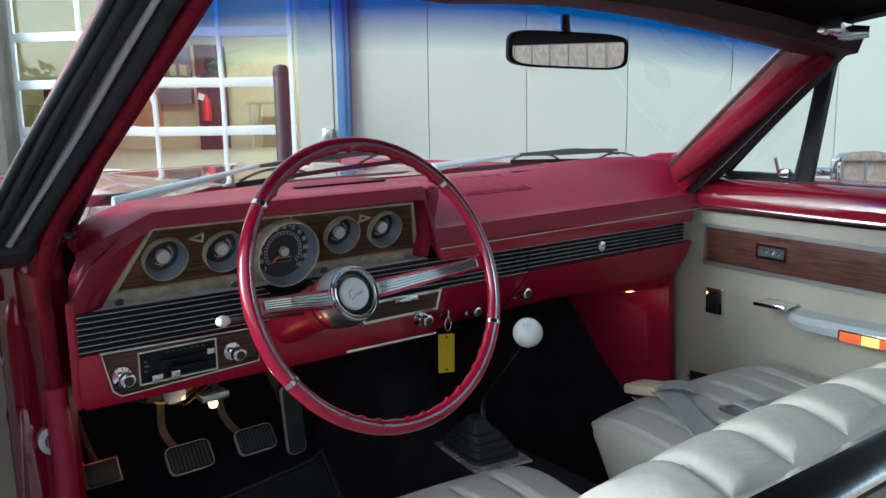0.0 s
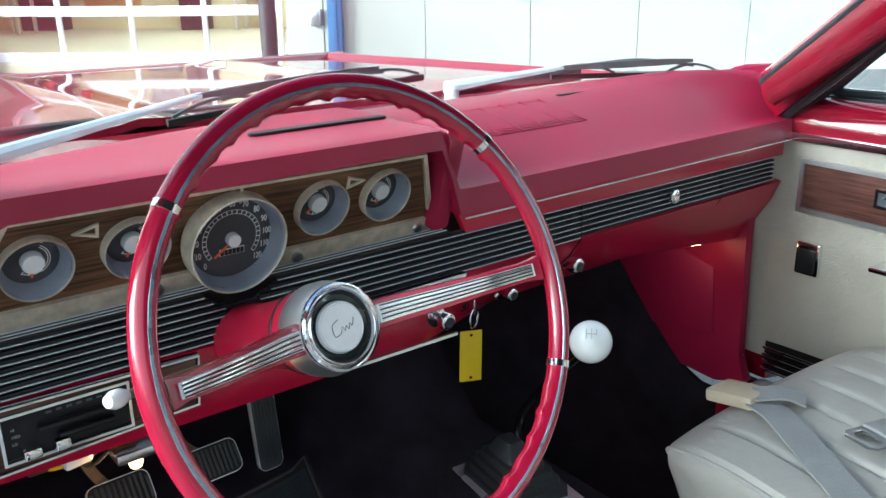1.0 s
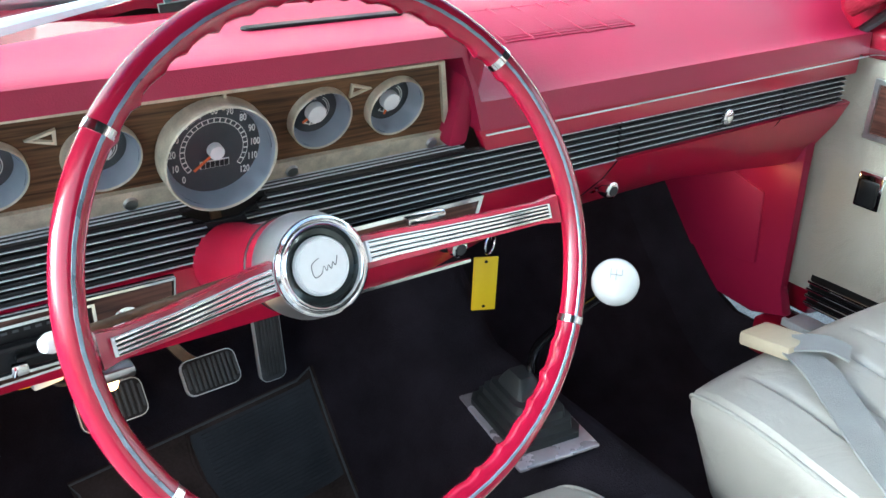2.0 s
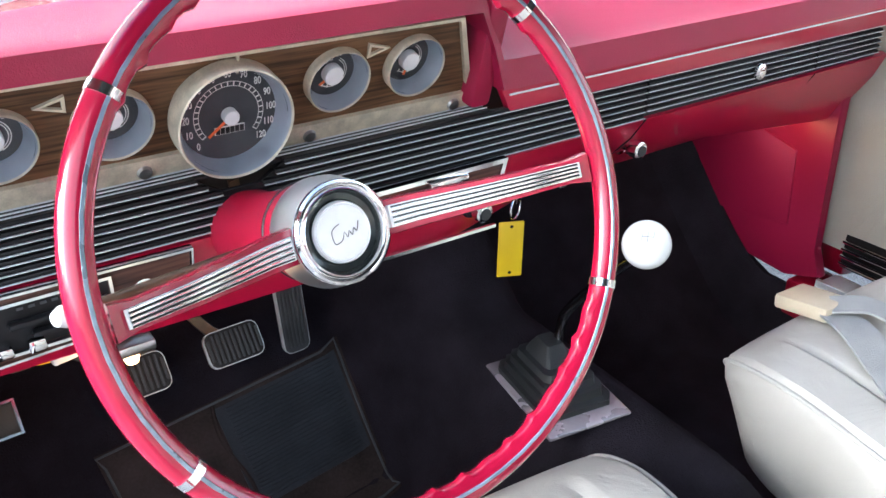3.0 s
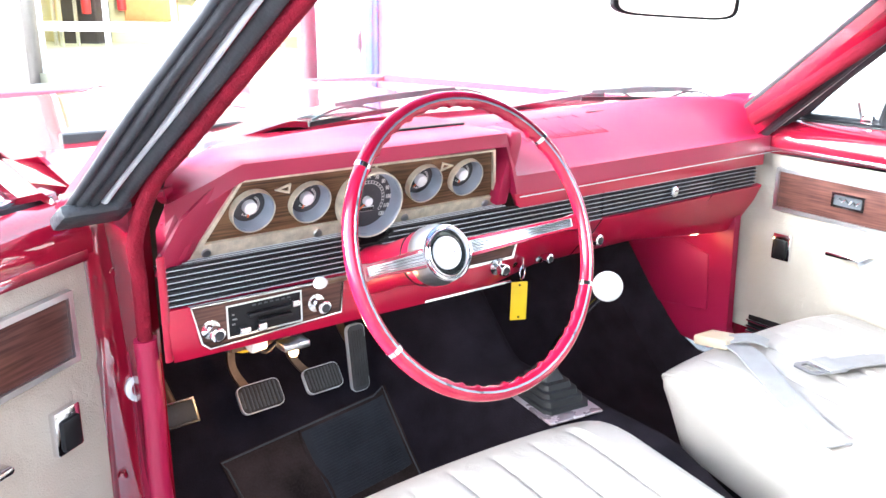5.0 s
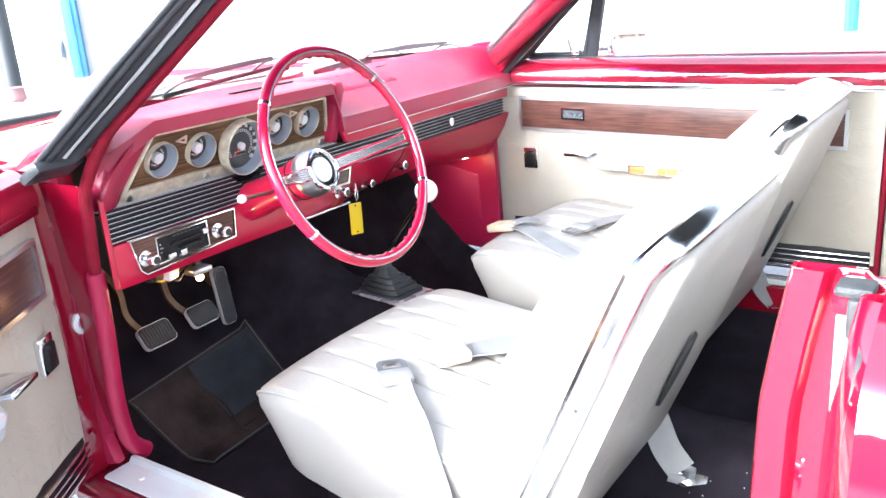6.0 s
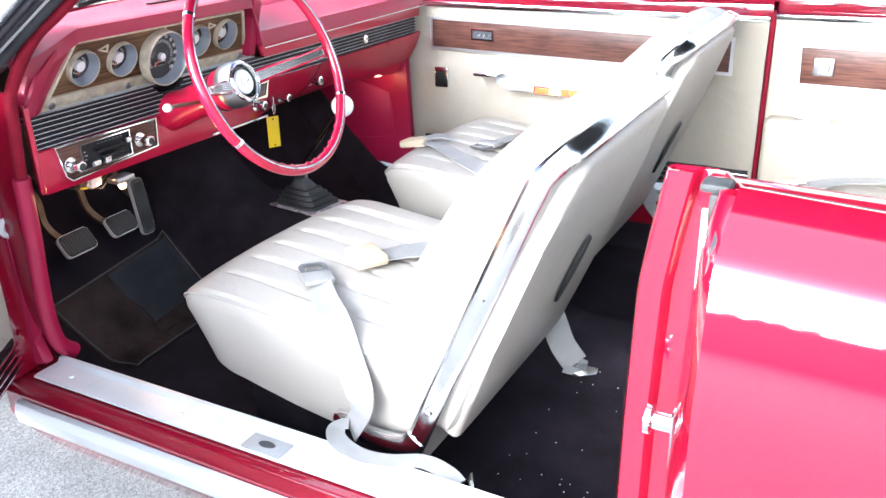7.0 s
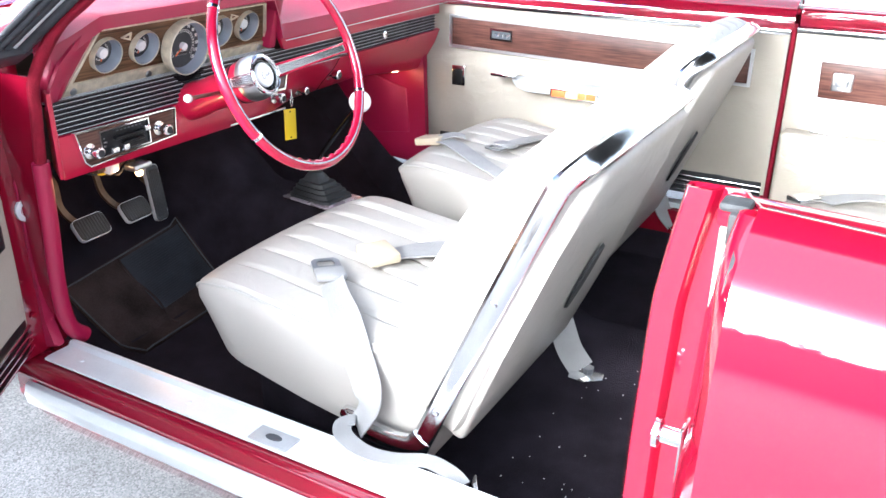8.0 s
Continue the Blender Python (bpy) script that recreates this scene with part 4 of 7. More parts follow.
# ---------------------------------------------------------------- doors
def build_door(s, m, label):
    """A door in its own frame: hinge line at the origin, closed it runs to -y; s is the outer side."""
    d = thing("car_door", m, label, "car door", "front doors")
    L, X = 1.0, s
    y0, y1 = 0.03, -1.10 if s < 0 else -0.99
    z0 = 0.40
    bm = B()       # outer skin with its shoulder
    prof = [(0.055, 0.915), (0.062, 0.935), (0.075, 0.937), (0.10, 0.922), (0.140, 0.868), (0.150, 0.80), (0.160, 0.64), (0.155, 0.48), (0.135, 0.36)]
    sheet(bm, [[Vector((X * x, y, z)) for x, z in prof] for y in np.linspace(y0 + 0.02, y1, 12)], 0.010 * s)
    part("outer_skin", bm, PAINT, d, "glossy red door skin")
    bm = B()
    prism(bm, [(y0, 0.91), (y0, z0), (y1, z0), (y1, 0.91)], 0.085, SIDE @ pose(0, 0, 0.012 if s > 0 else -0.097), 0.006)
    part("shell", bm, PAINT, d)
    bm = B()
    sweep(bm, [(X * 0.112, y0 - 0.02, 0.918), (X * 0.112, y1 + 0.02, 0.916)], [(-0.008, -0.004), (0.008, -0.004), (0.006, 0.006), (-0.006, 0.006)])
    part("side_moulding", bm, CHROME, d, "bright side moulding")
    bm = B()       # inner belt roll
    rows = []
    for y in np.linspace(y0, y1, 10):
        rows.append([Vector((X * x, y, z)) for x, z in ((-0.016, 0.872), (-0.018, 0.895), (-0.010, 0.918), (0.010, 0.934), (0.030, 0.938), (0.040, 0.930), (0.040, 0.90), (0.0, 0.88))])
    loft(bm, rows)
    part("inner_belt", bm, PAINT, d)
    for dx, mt, w in ((0.045, SEAL, 0.004), (0.053, SEAL, 0.004), (0.061, CHROME, 0.004)):
        bm = B()
        sweep(bm, [(X * dx, y0, 0.936), (X * dx, y1, 0.933)], [(-w, -0.01), (w, -0.01), (w, 0.005), (-w, 0.005)])
        part("glass_channel", bm, mt, d)
    bm = B()       # trim board with soft tufts
    rows = []
    for y in np.linspace(y0 - 0.012 if s < 0 else y0 + 0.035, y1 + 0.006, 60):
        r = []
        for z in np.linspace(0.868, 0.435, 26):
            puff = 0.004 * (1 - ((z - 0.65) / 0.22) ** 4)
            seam = -0.004 * math.exp(-((z - 0.715) / 0.006) ** 2)
            if z < 0.715:
                for q in (-0.13, -0.62, -0.86):
                    seam -= 0.0025 * math.exp(-((y - q) / 0.008) ** 2)
            wr = 0.0016 * noise.noise(Vector((y * 9, z * 14, 3.0)))
            r.append(Vector((X * -(0.008 + puff + seam + wr), y, z)))
        rows.append(r)
    sheet(bm, rows, 0.008 * s)
    part("trim_board", bm, CREAM, d, "cream vinyl door trim")
    bm = B()
    prism(bm, [(y0 - 0.012, 0.864), (y0 - 0.012, 0.880), (y1 + 0.004, 0.872), (y1 + 0.004, 0.856)], 0.012, SIDE @ pose(0, 0, -X * 0.014 - 0.006), 0.003)
    part("bright_strip", bm, CHROME, d, "bright top moulding")
    wy0, wy1 = -0.03, y1 + (0.070 if s < 0 else 0.090)
    bm = B()
    prism(bm, [(wy0, 0.828), (wy0, 0.748), (wy1, 0.728), (wy1, 0.808)], 0.006, SIDE @ pose(0, 0, -X * 0.0165 - 0.003), 0.001)
    part("wood_inset", bm, WOODY, d, "walnut-grain inset")
    bm = B()
    ring_prism(bm, [(wy0 + 0.008, 0.836), (wy0 + 0.008, 0.740), (wy1 - 0.008, 0.720), (wy1 - 0.008, 0.816)], [(wy0, 0.828), (wy0, 0.748), (wy1, 0.728), (wy1, 0.808)], 0.010, SIDE @ pose(0, 0, -X * 0.0185 - 0.005))
    part("inset_frame", bm, ALU, d, "bright inset frame")
    bm = B()
    ring_prism(bm, [(-0.160, 0.806), (-0.160, 0.774), (-0.232, 0.772), (-0.232, 0.804)], [(-0.165, 0.801), (-0.165, 0.779), (-0.227, 0.777), (-0.227, 0.799)], 0.006, SIDE @ pose(0, 0, -X * 0.022 - 0.003))
    em = part("emblem_frame", bm, CHROME, d, "small chrome emblem frame")
    bm = B()
    prism(bm, [(-0.164, 0.802), (-0.164, 0.778), (-0.228, 0.776), (-0.228, 0.800)], 0.002, SIDE @ pose(0, 0, -X * 0.0205 - 0.001))
    part("emblem_plate", bm, DIAL, em)
    bm = B()
    tube(bm, [(-X * 0.022, -0.172 - 0.0045 * k, 0.790 + 0.005 * math.sin(k * 1.9) - 0.0003 * k) for k in range(12)], 0.0016, 6)
    part("script_emblem", bm, CHROME, em)
    bm = B()       # door pull cup
    box(bm, (-X * 0.017, -0.055, 0.656), (0.012, 0.046, 0.062), 0.004)
    pc = part("latch_plate", bm, CHROME, d, "chrome latch plate")
    bm = B()
    box(bm, (-X * 0.024, -0.055, 0.652), (0.010, 0.032, 0.044), 0.004)
    part("latch_knob", bm, PANELBLK, pc)
    bm = B()       # armrest
    rows = []
    for y in np.linspace(-0.24, -0.62, 14):
        k = min(1, (-(y + 0.24)) / 0.05)
        w = 0.062 * (0.35 + 0.65 * k ** 0.5)
        h = 0.034 * (0.45 + 0.55 * k)
        zc = 0.668 - 0.01 * k
        rows.append([Vector((X * (-0.010 - w * a), y, zc + h * b)) for a, b in ((0, -0.6), (0.6, -0.55), (0.95, -0.35), (1.0, 0.1), (0.85, 0.45), (0.3, 0.55), (0, 0.5))])
    loft(bm, rows)
    ar = part("armrest", bm, mat("grey_armrest", (0.40, 0.42, 0.44), 0.4, var=0.08, bump=0.1), d, "grey padded armrest")
    bm = B()
    box(bm, (-X * 0.045, -0.225, 0.683), (0.055, 0.075, 0.010), 0.004)
    part("door_handle", bm, CHROME, ar, "chrome inner door handle")
    bm = B()
    box(bm, (-X * 0.0715, -0.455, 0.652), (0.004, 0.150, 0.026), 0.0015)
    part("lens_frame", bm, CHROME, ar)
    for yy, ln, mt in ((-0.405, 0.040, LENSR), (-0.445, 0.034, LENSA), (-0.475, 0.022, LENSR), (-0.502, 0.028, LENSR)):
        bm = B()
        box(bm, (-X * 0.0735, yy, 0.652), (0.004, ln, 0.018), 0.001)
        part("courtesy_lens", bm, mt, ar, "lit red and amber courtesy lens")
    bm = B()       # ribbed bright kick strip
    for k in range(4):
        box(bm, (-X * 0.014, (y0 + y1) / 2, 0.415 + 0.014 * k), (0.010, y0 - y1 - 0.03, 0.006), 0.002)
    part("kick_strip", bm, CHROME, d, "ribbed bright kick strip")
    bm = B()
    box(bm, (-X * 0.006, (y0 + y1) / 2, 0.438), (0.010, y0 - y1 - 0.03, 0.066), 0.002)
    part("kick_backing", bm, PANELBLK, d)
    # vent window
    v = [(0.0 if s < 0 else -0.02, 0.940), (-0.225, 0.940), (-0.345, 1.205)]
    bm = B()
    path = [Vector((X * 0.055, -0.222, 0.935)), Vector((X * 0.032, -0.252, 1.05)), Vector((X * 0.004, -0.290, 1.195))]
    sweep(bm, path, [(-0.013, -0.008), (0.013, -0.008), (0.013, 0.008), (-0.013, 0.008)], up=(1, 0, 0))
    vp = part("vent_post", bm, SEAL, d, "black vent window post")
    bm = B()
    tube(bm, smooth_path([(X * 0.052, -0.035, 0.948), (X * 0.052, -0.10, 0.946), (X * 0.052, -0.192, 0.948), (X * 0.05, -0.208, 0.965), (X * 0.022, -0.255, 1.13), (X * 0.018, -0.252, 1.150), (X * 0.022, -0.228, 1.135), (X * 0.046, -0.05, 0.972)], 5, True), 0.0085, 8, True)
    vf = part("vent_frame", bm, CHROME if s < 0 else SEAL, d, "vent window frame")
    bm = B()
    sheet(bm, [[Vector((X * 0.052, -0.05, 0.955)), Vector((X * 0.052, -0.20, 0.955))], [Vector((X * 0.024, -0.228, 1.125)), Vector((X * 0.022, -0.252, 1.135))]], 0.004)
    vg = part("vent_glass", bm, GLASS, vf)
    vg.visible_shadow = False
    bm = B()
    box(bm, (X * 0.045, -0.178, 0.956), (0.02, 0.028, 0.020), 0.004)
    tube(bm, [(X * 0.040, -0.168, 0.955), (X * 0.036, -0.160, 0.990)], 0.005, 8)
    part("vent_latch", bm, CHROME, vf, "chrome vent latch")
    # outside mirror
    mx, my, mz = X * 0.173, -0.277, 0.964
    bm = B()
    box(bm, (X * 0.10, -0.19, 0.934), (0.05, 0.09, 0.016), 0.006)
    tube(bm, smooth_path([(X * 0.10, -0.18, 0.938), (X * 0.12, -0.205, 0.955), (mx, my + 0.035, mz - 0.012)], 5), 0.010, 10)
    mm = part("mirror_stem", bm, CHROME, d, "chrome mirror stem")
    mrot = pose(mx, my, mz, 0, 0, -24 * s)
    bm = B()
    ang = [2 * math.pi * k / 28 for k in range(28)]
    ov = [(0.066 * math.copysign(abs(math.cos(a)) ** 0.55, math.cos(a)), 0.037 * math.copysign(abs(math.sin(a)) ** 0.55, math.sin(a))) for a in ang]
    rings = []
    for k, (sc, yy) in enumerate(((1.0, -0.012), (1.03, -0.004), (1.0, 0.012), (0.75, 0.03), (0.35, 0.038))):
        rings.append([mrot @ Vector((x * sc, yy, z * sc)) for x, z in ov])
    loft(bm, rings)
    mh = part("mirror_shell", bm, CHROME, d, "chrome mirror shell")
    bm = B()
    prism(bm, [(x * 0.93, z * 0.93) for x, z in ov], 0.003, mrot @ FRONT @ pose(0, 0, 0.011))
    part("mirror_glass", bm, MIRROR, mh)
    return d


DRIVER_DOOR = pose(-0.755, 0.045, 0, 0, 0, -55.0)
build_door(-1, DRIVER_DOOR, "red driver door standing open, cream trim with walnut inset")
build_door(1, pose(0.757, 0.022, 0), "red passenger door, closed, cream trim with walnut inset")

# ---------------------------------------------------------------- dashboard
DM = pose(-0.662, -0.016, 0, 0, 0, 2.1)
dash = thing("dashboard", DM, "red padded dashboard with walnut gauge panel and black ribbed trim", "dashboard")

# top pad: a brow over the gauges, stepping back on the passenger's side
bm = B()
rows = []
for k in range(73):
    x = 0.004 + 1.396 * k / 72
    yb = max(0.045, 0.285 - (0.44 * abs(x - 0.66) ** 1.65 if x < 0.66 else 0.52 * (x - 0.66) ** 2.4))
    side = 1 / (1 + math.exp((x - 0.606) / 0.004))       # 1 under the brow
    left = max(0.0, min(1.0, (0.115 - x) / 0.13))
    right = max(0.0, min(1.0, (x - 0.95) / 0.25))
    lip_y = lerp(-0.013, -0.026 + 0.075 * left ** 1.4, side)
    lip_z0 = lerp(0.868, 0.957 - 0.085 * left, side)
    lip_z1 = lerp(0.903, 0.982 - 0.075 * left, side)
    cz = lerp(0.976, 0.986 - 0.035 * left, side) + 0.014 * right
    rows.append([Vector((max(x, 0.004 + 0.62 * (y + 0.012)), y, z)) for y, z in ((0.06, lip_z0 + 0.012), (lip_y + 0.012, lip_z0 + 0.001), (lip_y + 0.002, lip_z0 + 0.003), (lip_y, lerp(lip_z0, lip_z1, 0.45)), (lip_y + 0.004, lip_z1), (lip_y + 0.022, lerp(lip_z1 + 0.008, lip_z1 + 0.003, side)), (min(0.06, yb * 0.4), lerp(lip_z1, cz, 0.62)), (min(0.12, yb * 0.6), cz), (min(0.20, yb * 0.78), cz), (yb - 0.02, lerp(cz, 0.962, 0.7 - 0.6 * right)), (yb, 0.953 + 0.019 * right))])
sheet(bm, [smooth_path(r[:3], 1) + smooth_path(r[3:5], 1)[1:] + smooth_path(r[4:], 3)[1:] for r in rows], -0.010)
pad = part("top_pad", bm, VINYL, dash, "red grained vinyl pad")
for xa, xb, yy, zz in ((0.398, 0.585, 0.088, 0.9858), (0.930, 1.110, 0.122, 0.9752)):
    bm = B()
    hw = 0.008 if xa < 0.9 else 0.0045
    prism(bm, [(xa, yy - 0.4 * hw), (xa + 0.006, yy - hw), (xb - 0.006, yy - hw), (xb, yy - 0.4 * hw), (xb, yy + 0.4 * hw), (xb - 0.006, yy + hw), (xa + 0.006, yy + hw), (xa, yy + 0.4 * hw)], 0.004, pose(0, 0, zz - 0.0015), 0.0012, 1)
    part("defrost_slot", bm, PANELBLK, pad, "black defroster slot")


def pad_z(y):
    """Height of the pad behind its front edge on the passenger's side."""
    return table_at([(0.010, 0.911), (0.06, 0.9483), (0.12, 0.976), (0.20, 0.976)], y)


gl_ = B()
for k in range(15):
    y = 0.058 + 0.0040 * k
    box(gl_, (0.818 - 0.034 * k / 14, y, pad_z(y) - 0.0002), (0.212 - 0.018 * k / 14, 0.0026, 0.0030), 0.0006, (25, 0, 0), seg=1)
for k in range(6):
    u = -1 + 0.4 * k
    sweep(gl_, [(0.818 + u * 0.108 - 0.034 * v - u * 0.009 * v, 0.056 + 0.060 * v, pad_z(0.056 + 0.060 * v) + 0.0004) for v in (0, 0.5, 1)], [(-0.0012, 0), (0.0012, 0), (0.0010, 0.0022), (-0.0010, 0.0022)])
part("speaker_grille", gl_, VINYL, pad, "red ribbed speaker grille")
bm = B()
sweep(bm, [(x, -0.0135, 0.8668) for x in (0.630, 0.9, 1.2, 1.398)], [(-0.001, -0.0008), (0.001, -0.0008), (0.001, 0.0008), (-0.001, 0.0008)])
part("pad_edge_line", bm, SILL, pad, "thin bright line under the pad")
# brow's right cheek and left cheek
bm = B()
prism(bm, [(-0.025, 0.964), (-0.022, 0.983), (0.05, 0.985), (0.07, 0.862), (0.010, 0.850)], 0.026, SIDE @ pose(0, 0, 0.596), 0.006)
part("brow_cheek", bm, VINYL, dash)
bm = B()
prism(bm, [(0.020, 0.840), (0.044, 0.850), (0.108, 0.962), (0.100, 0.980), (0.04, 0.932), (0.020, 0.892)], 0.044, FRONT @ pose(0, 0, -0.056), 0.008)
part("brow_cheek", bm, VINYL, dash)

bm = B()
ends = [((0.002, -0.002, 0.842), (0.057, 0.036, 0.842)), ((0.012, 0.000, 0.872), (0.071, 0.026, 0.872)), ((0.036, -0.004, 0.912), (0.093, 0.010, 0.912)), ((0.070, -0.010, 0.944), (0.110, -0.004, 0.944)), ((0.096, -0.014, 0.966), (0.121, -0.010, 0.962))]
sheet(bm, [[Vector(a).lerp(Vector(b), k / 4) + Vector((0, -0.003 * math.sin(math.pi * k / 4), 0)) for k in range(5)] for a, b in ends], 0.006)
part("brow_cheek", bm, VINYL, dash)

# gauge panel: leans towards the driver at its top
GP = Matrix(((1, 0, 0, 0), (0, -0.38, -0.925, 0.030), (0, 0.925, -0.38, 0.858), (0, 0, 0, 1)))   # x across, y up the panel, z towards the driver
outer = [(0.055, -0.013), (0.616, -0.015), (0.572, 0.106), (0.119, 0.110)]
inner = [(0.076, 0.012), (0.600, 0.010), (0.568, 0.1025), (0.122, 0.1065)]
bm = B()
rim_edges = []
outlines = [[(0.062, -0.004), (0.609, -0.006), (0.570, 0.104), (0.122, 0.108)]]
outlines += [[(x + 0.0296 * math.cos(radians(a)), v + 0.0296 * math.sin(radians(a))) for a in range(0, 360, 10)] for x, v in ((0.142, 0.058), (0.232, 0.058), (0.437, 0.060), (0.522, 0.060))]
for line in outlines:
    vs = [bm.verts.new(GP @ Vector((x, v, -0.002))) for x, v in line]
    rim_edges += [bm.edges.new((a, b)) for a, b in zip(vs, vs[1:] + vs[:1])]
face = bmesh.ops.triangle_fill(bm, edges=rim_edges, use_beauty=True)
back = bmesh.ops.extrude_face_region(bm, geom=[g for g in face["geom"] if isinstance(g, bmesh.types.BMFace)])
bmesh.ops.translate(bm, verts=[g for g in back["geom"] if isinstance(g, bmesh.types.BMVert)], vec=GP.to_3x3() @ Vector((0, 0, -0.005)))
gp = part("gauge_panel", bm, WOOD, dash, "walnut-grain gauge panel")
bm = B()
ring_prism(bm, outer, inner, 0.006, GP @ pose(0, 0, -0.003))
part("panel_frame", bm, OLDMETAL, gp, "worn gold-grey metal frame")
for x in (0.080, 0.255, 0.415, 0.585):
    bm = B()
    lathe(bm, [(0.007, 0.003), (0.006, 0.006), (0, 0.007)], 12, GP @ pose(x, -0.002, 0))
    part("panel_screw", bm, ALU, gp)
bm = B()
box(bm, (0.338, 0.096, 0.001), (0.0022, 0.020, 0.003), m=GP)
part("centre_tick", bm, OLDMETAL, gp)
for x, sg in ((0.188, -1), (0.478, 1)):
    bm = B()
    ring_prism(bm, [(sg * 0.014, 0), (-sg * 0.010, 0.008), (-sg * 0.010, -0.008)], [(sg * 0.008, 0), (-sg * 0.0075, 0.0045), (-sg * 0.0075, -0.0045)], 0.003, GP @ pose(x, 0.084, -0.002))
    part("turn_arrow", bm, OLDMETAL, gp, "turn signal arrow")


def arc_marks(bm, m, r0, r1, a0, a1, n, w, h=0.0006):
    for k in range(n):
        a = radians(lerp(a0, a1, k / (n - 1)))
        box(bm, ((r0 + r1) / 2, 0, 0), (r1 - r0, w, h), m=m @ Matrix.Rotation(a, 4, "Z"))


def arc_line(bm, m, r, a0, a1, w, h=0.0006, n=40):
    for k in range(n):
        a, b = radians(lerp(a0, a1, k / n)), radians(lerp(a0, a1, (k + 1) / n))
        v = [bm.verts.new(m @ Vector((q * math.cos(t), q * math.sin(t), h))) for q, t in ((r - w, a), (r + w, a), (r + w, b), (r - w, b))]
        bm.faces.new(v)


def gauge(x, v, R, name, big=False, needle=230):
    m = GP @ pose(x, v, 0.001 if not big else 0.009, -10 if big else -4, 0, 0)
    bm = B()
    f, deep = (0.018, -0.004) if big else (0.0085, -0.0115)
    lathe(bm, [(R * 0.92, -0.006), (R * 1.0, -0.006), (R * 1.0, f * 0.8), (R * 0.99, f), (R * 0.968, f + 0.001), (R * 0.95, f - 0.001), (R * 0.945, f * 0.6)], 48, m)
    g = part(name, bm, OLDMETAL, dash, "round gauge with a worn metal bezel")
    bm = B()
    rf = R * (0.84 if big else 0.77)
    lathe(bm, [(R * 0.948, f - 0.0012), (R * 0.90, f * 0.4), (rf, deep + 0.002), (rf * 0.98, deep)], 48, m)
    part("cup", bm, CUP, g, "grey gauge cup")
    fm = m @ pose(0, 0, deep + 0.0005)
    bm = B()
    lathe(bm, [(0, -0.001), (rf * 1.02, -0.001), (rf * 1.02, 0), (0, 0)], 40, fm)
    part("dial", bm, DIAL, g, "dark dial")
    bm = B()
    if big:
        arc_line(bm, fm, R * 0.60, 218, -38, 0.0003)
        arc_line(bm, fm, R * 0.52, 218, -38, 0.0003)
        arc_marks(bm, fm @ pose(0, 0, 0.0006), R * 0.52, R * 0.60, 218, -38, 25, 0.0009)
        box(bm, (0, -R * 0.27, 0.0006), (R * 0.52, R * 0.14, 0.001), m=fm)
    else:
        arc_line(bm, fm, R * 0.50, 60, -60, 0.0004)
        arc_line(bm, fm, R * 0.44, 60, -60, 0.0004)
        arc_marks(bm, fm @ pose(0, 0, 0.0006), R * 0.40, R * 0.50, 235, 305, 4, 0.0009)
        arc_line(bm, fm, R * 0.47, 235, 305, 0.0005)
    part("scale", bm, MARK, g, "pale scale marks")
    if big:
        bm = B()
        for k in range(6):
            box(bm, ((k - 2.5) * R * 0.083, -R * 0.27, 0.0014), (R * 0.07, R * 0.11, 0.001), m=fm)
        part("odometer", bm, PANELBLK, g, "black odometer drums")
        for k in range(13):
            a = radians(lerp(222, -42, k / 12))
            text_part("numeral", str(10 * k), R * 0.185, fm @ pose(R * 0.735 * math.cos(a), R * 0.735 * math.sin(a), 0.0008) @ Matrix.Diagonal((0.68, 1, 1, 1)), MARK, g)
    bm = B()
    a = radians(needle)
    box(bm, (R * 0.27, 0, 0.0042), (R * 0.46, 0.0022, 0.001), m=fm @ Matrix.Rotation(a, 4, "Z"))
    part("needle", bm, NEEDLE, g, "orange needle")
    bm = B()
    hr = R * (0.135 if big else 0.31)
    lathe(bm, [(hr, 0), (hr, 0.007), (hr * 0.93, 0.0082), (0, 0.0088)], 28, fm)
    part("hub_cap", bm, SPUN, g, "bright spun hub cap")
    bm = B()
    lathe(bm, [(0, f * 0.78), (R * 0.90, f * 0.78), (R * 0.90, f * 0.78 + 0.001), (0, f * 0.78 + 0.001)], 40, m)
    gg = part("lens", bm, LENSGL, g)
    gg.visible_shadow = False
    return g


gauge(0.142, 0.058, 0.0325, "fuel_gauge", needle=265)
gauge(0.232, 0.058, 0.0325, "amp_gauge", needle=250)
gauge(0.330, 0.047, 0.0535, "speedometer", True, needle=219)
tg = gauge(0.437, 0.060, 0.0325, "temperature_gauge", needle=215)
gauge(0.522, 0.060, 0.0325, "clock", needle=255)
text_part("word", "TEMP", 0.006, GP @ pose(0.437 - 0.006, 0.060 + 0.014, -0.0085, 0, 0, 20), MARK, tg)

# ribbed black band with bright ribs, in three lengths
gr = B()
prism(gr, [(0.009, 0.792), (0.858, 0.788), (1.372, 0.788), (1.372, 0.842), (0.377, 0.8463), (0.366, 0.838), (0.350, 0.828), (0.316, 0.828), (0.300, 0.838), (0.289, 0.8468), (0.009, 0.848)], 0.006, FRONT @ pose(0, 0, -0.012), 0.001)
band = part("trim_band", gr, PANELBLK, dash, "black ribbed trim band")
lengths = [(0.009, 0.858, k) for k in range(-1, 3)] + [(xa, xb, k) for xa, xb in ((0.861, 1.208), (1.211, 1.372)) for k in range(6)]
for k, hw in ((3, 0.020), (4, 0.033), (5, 0.042)):      # the upper ribs stop at the speedometer
    lengths += [(0.009, 0.333 - hw, k), (0.333 + hw, 0.858, k)]
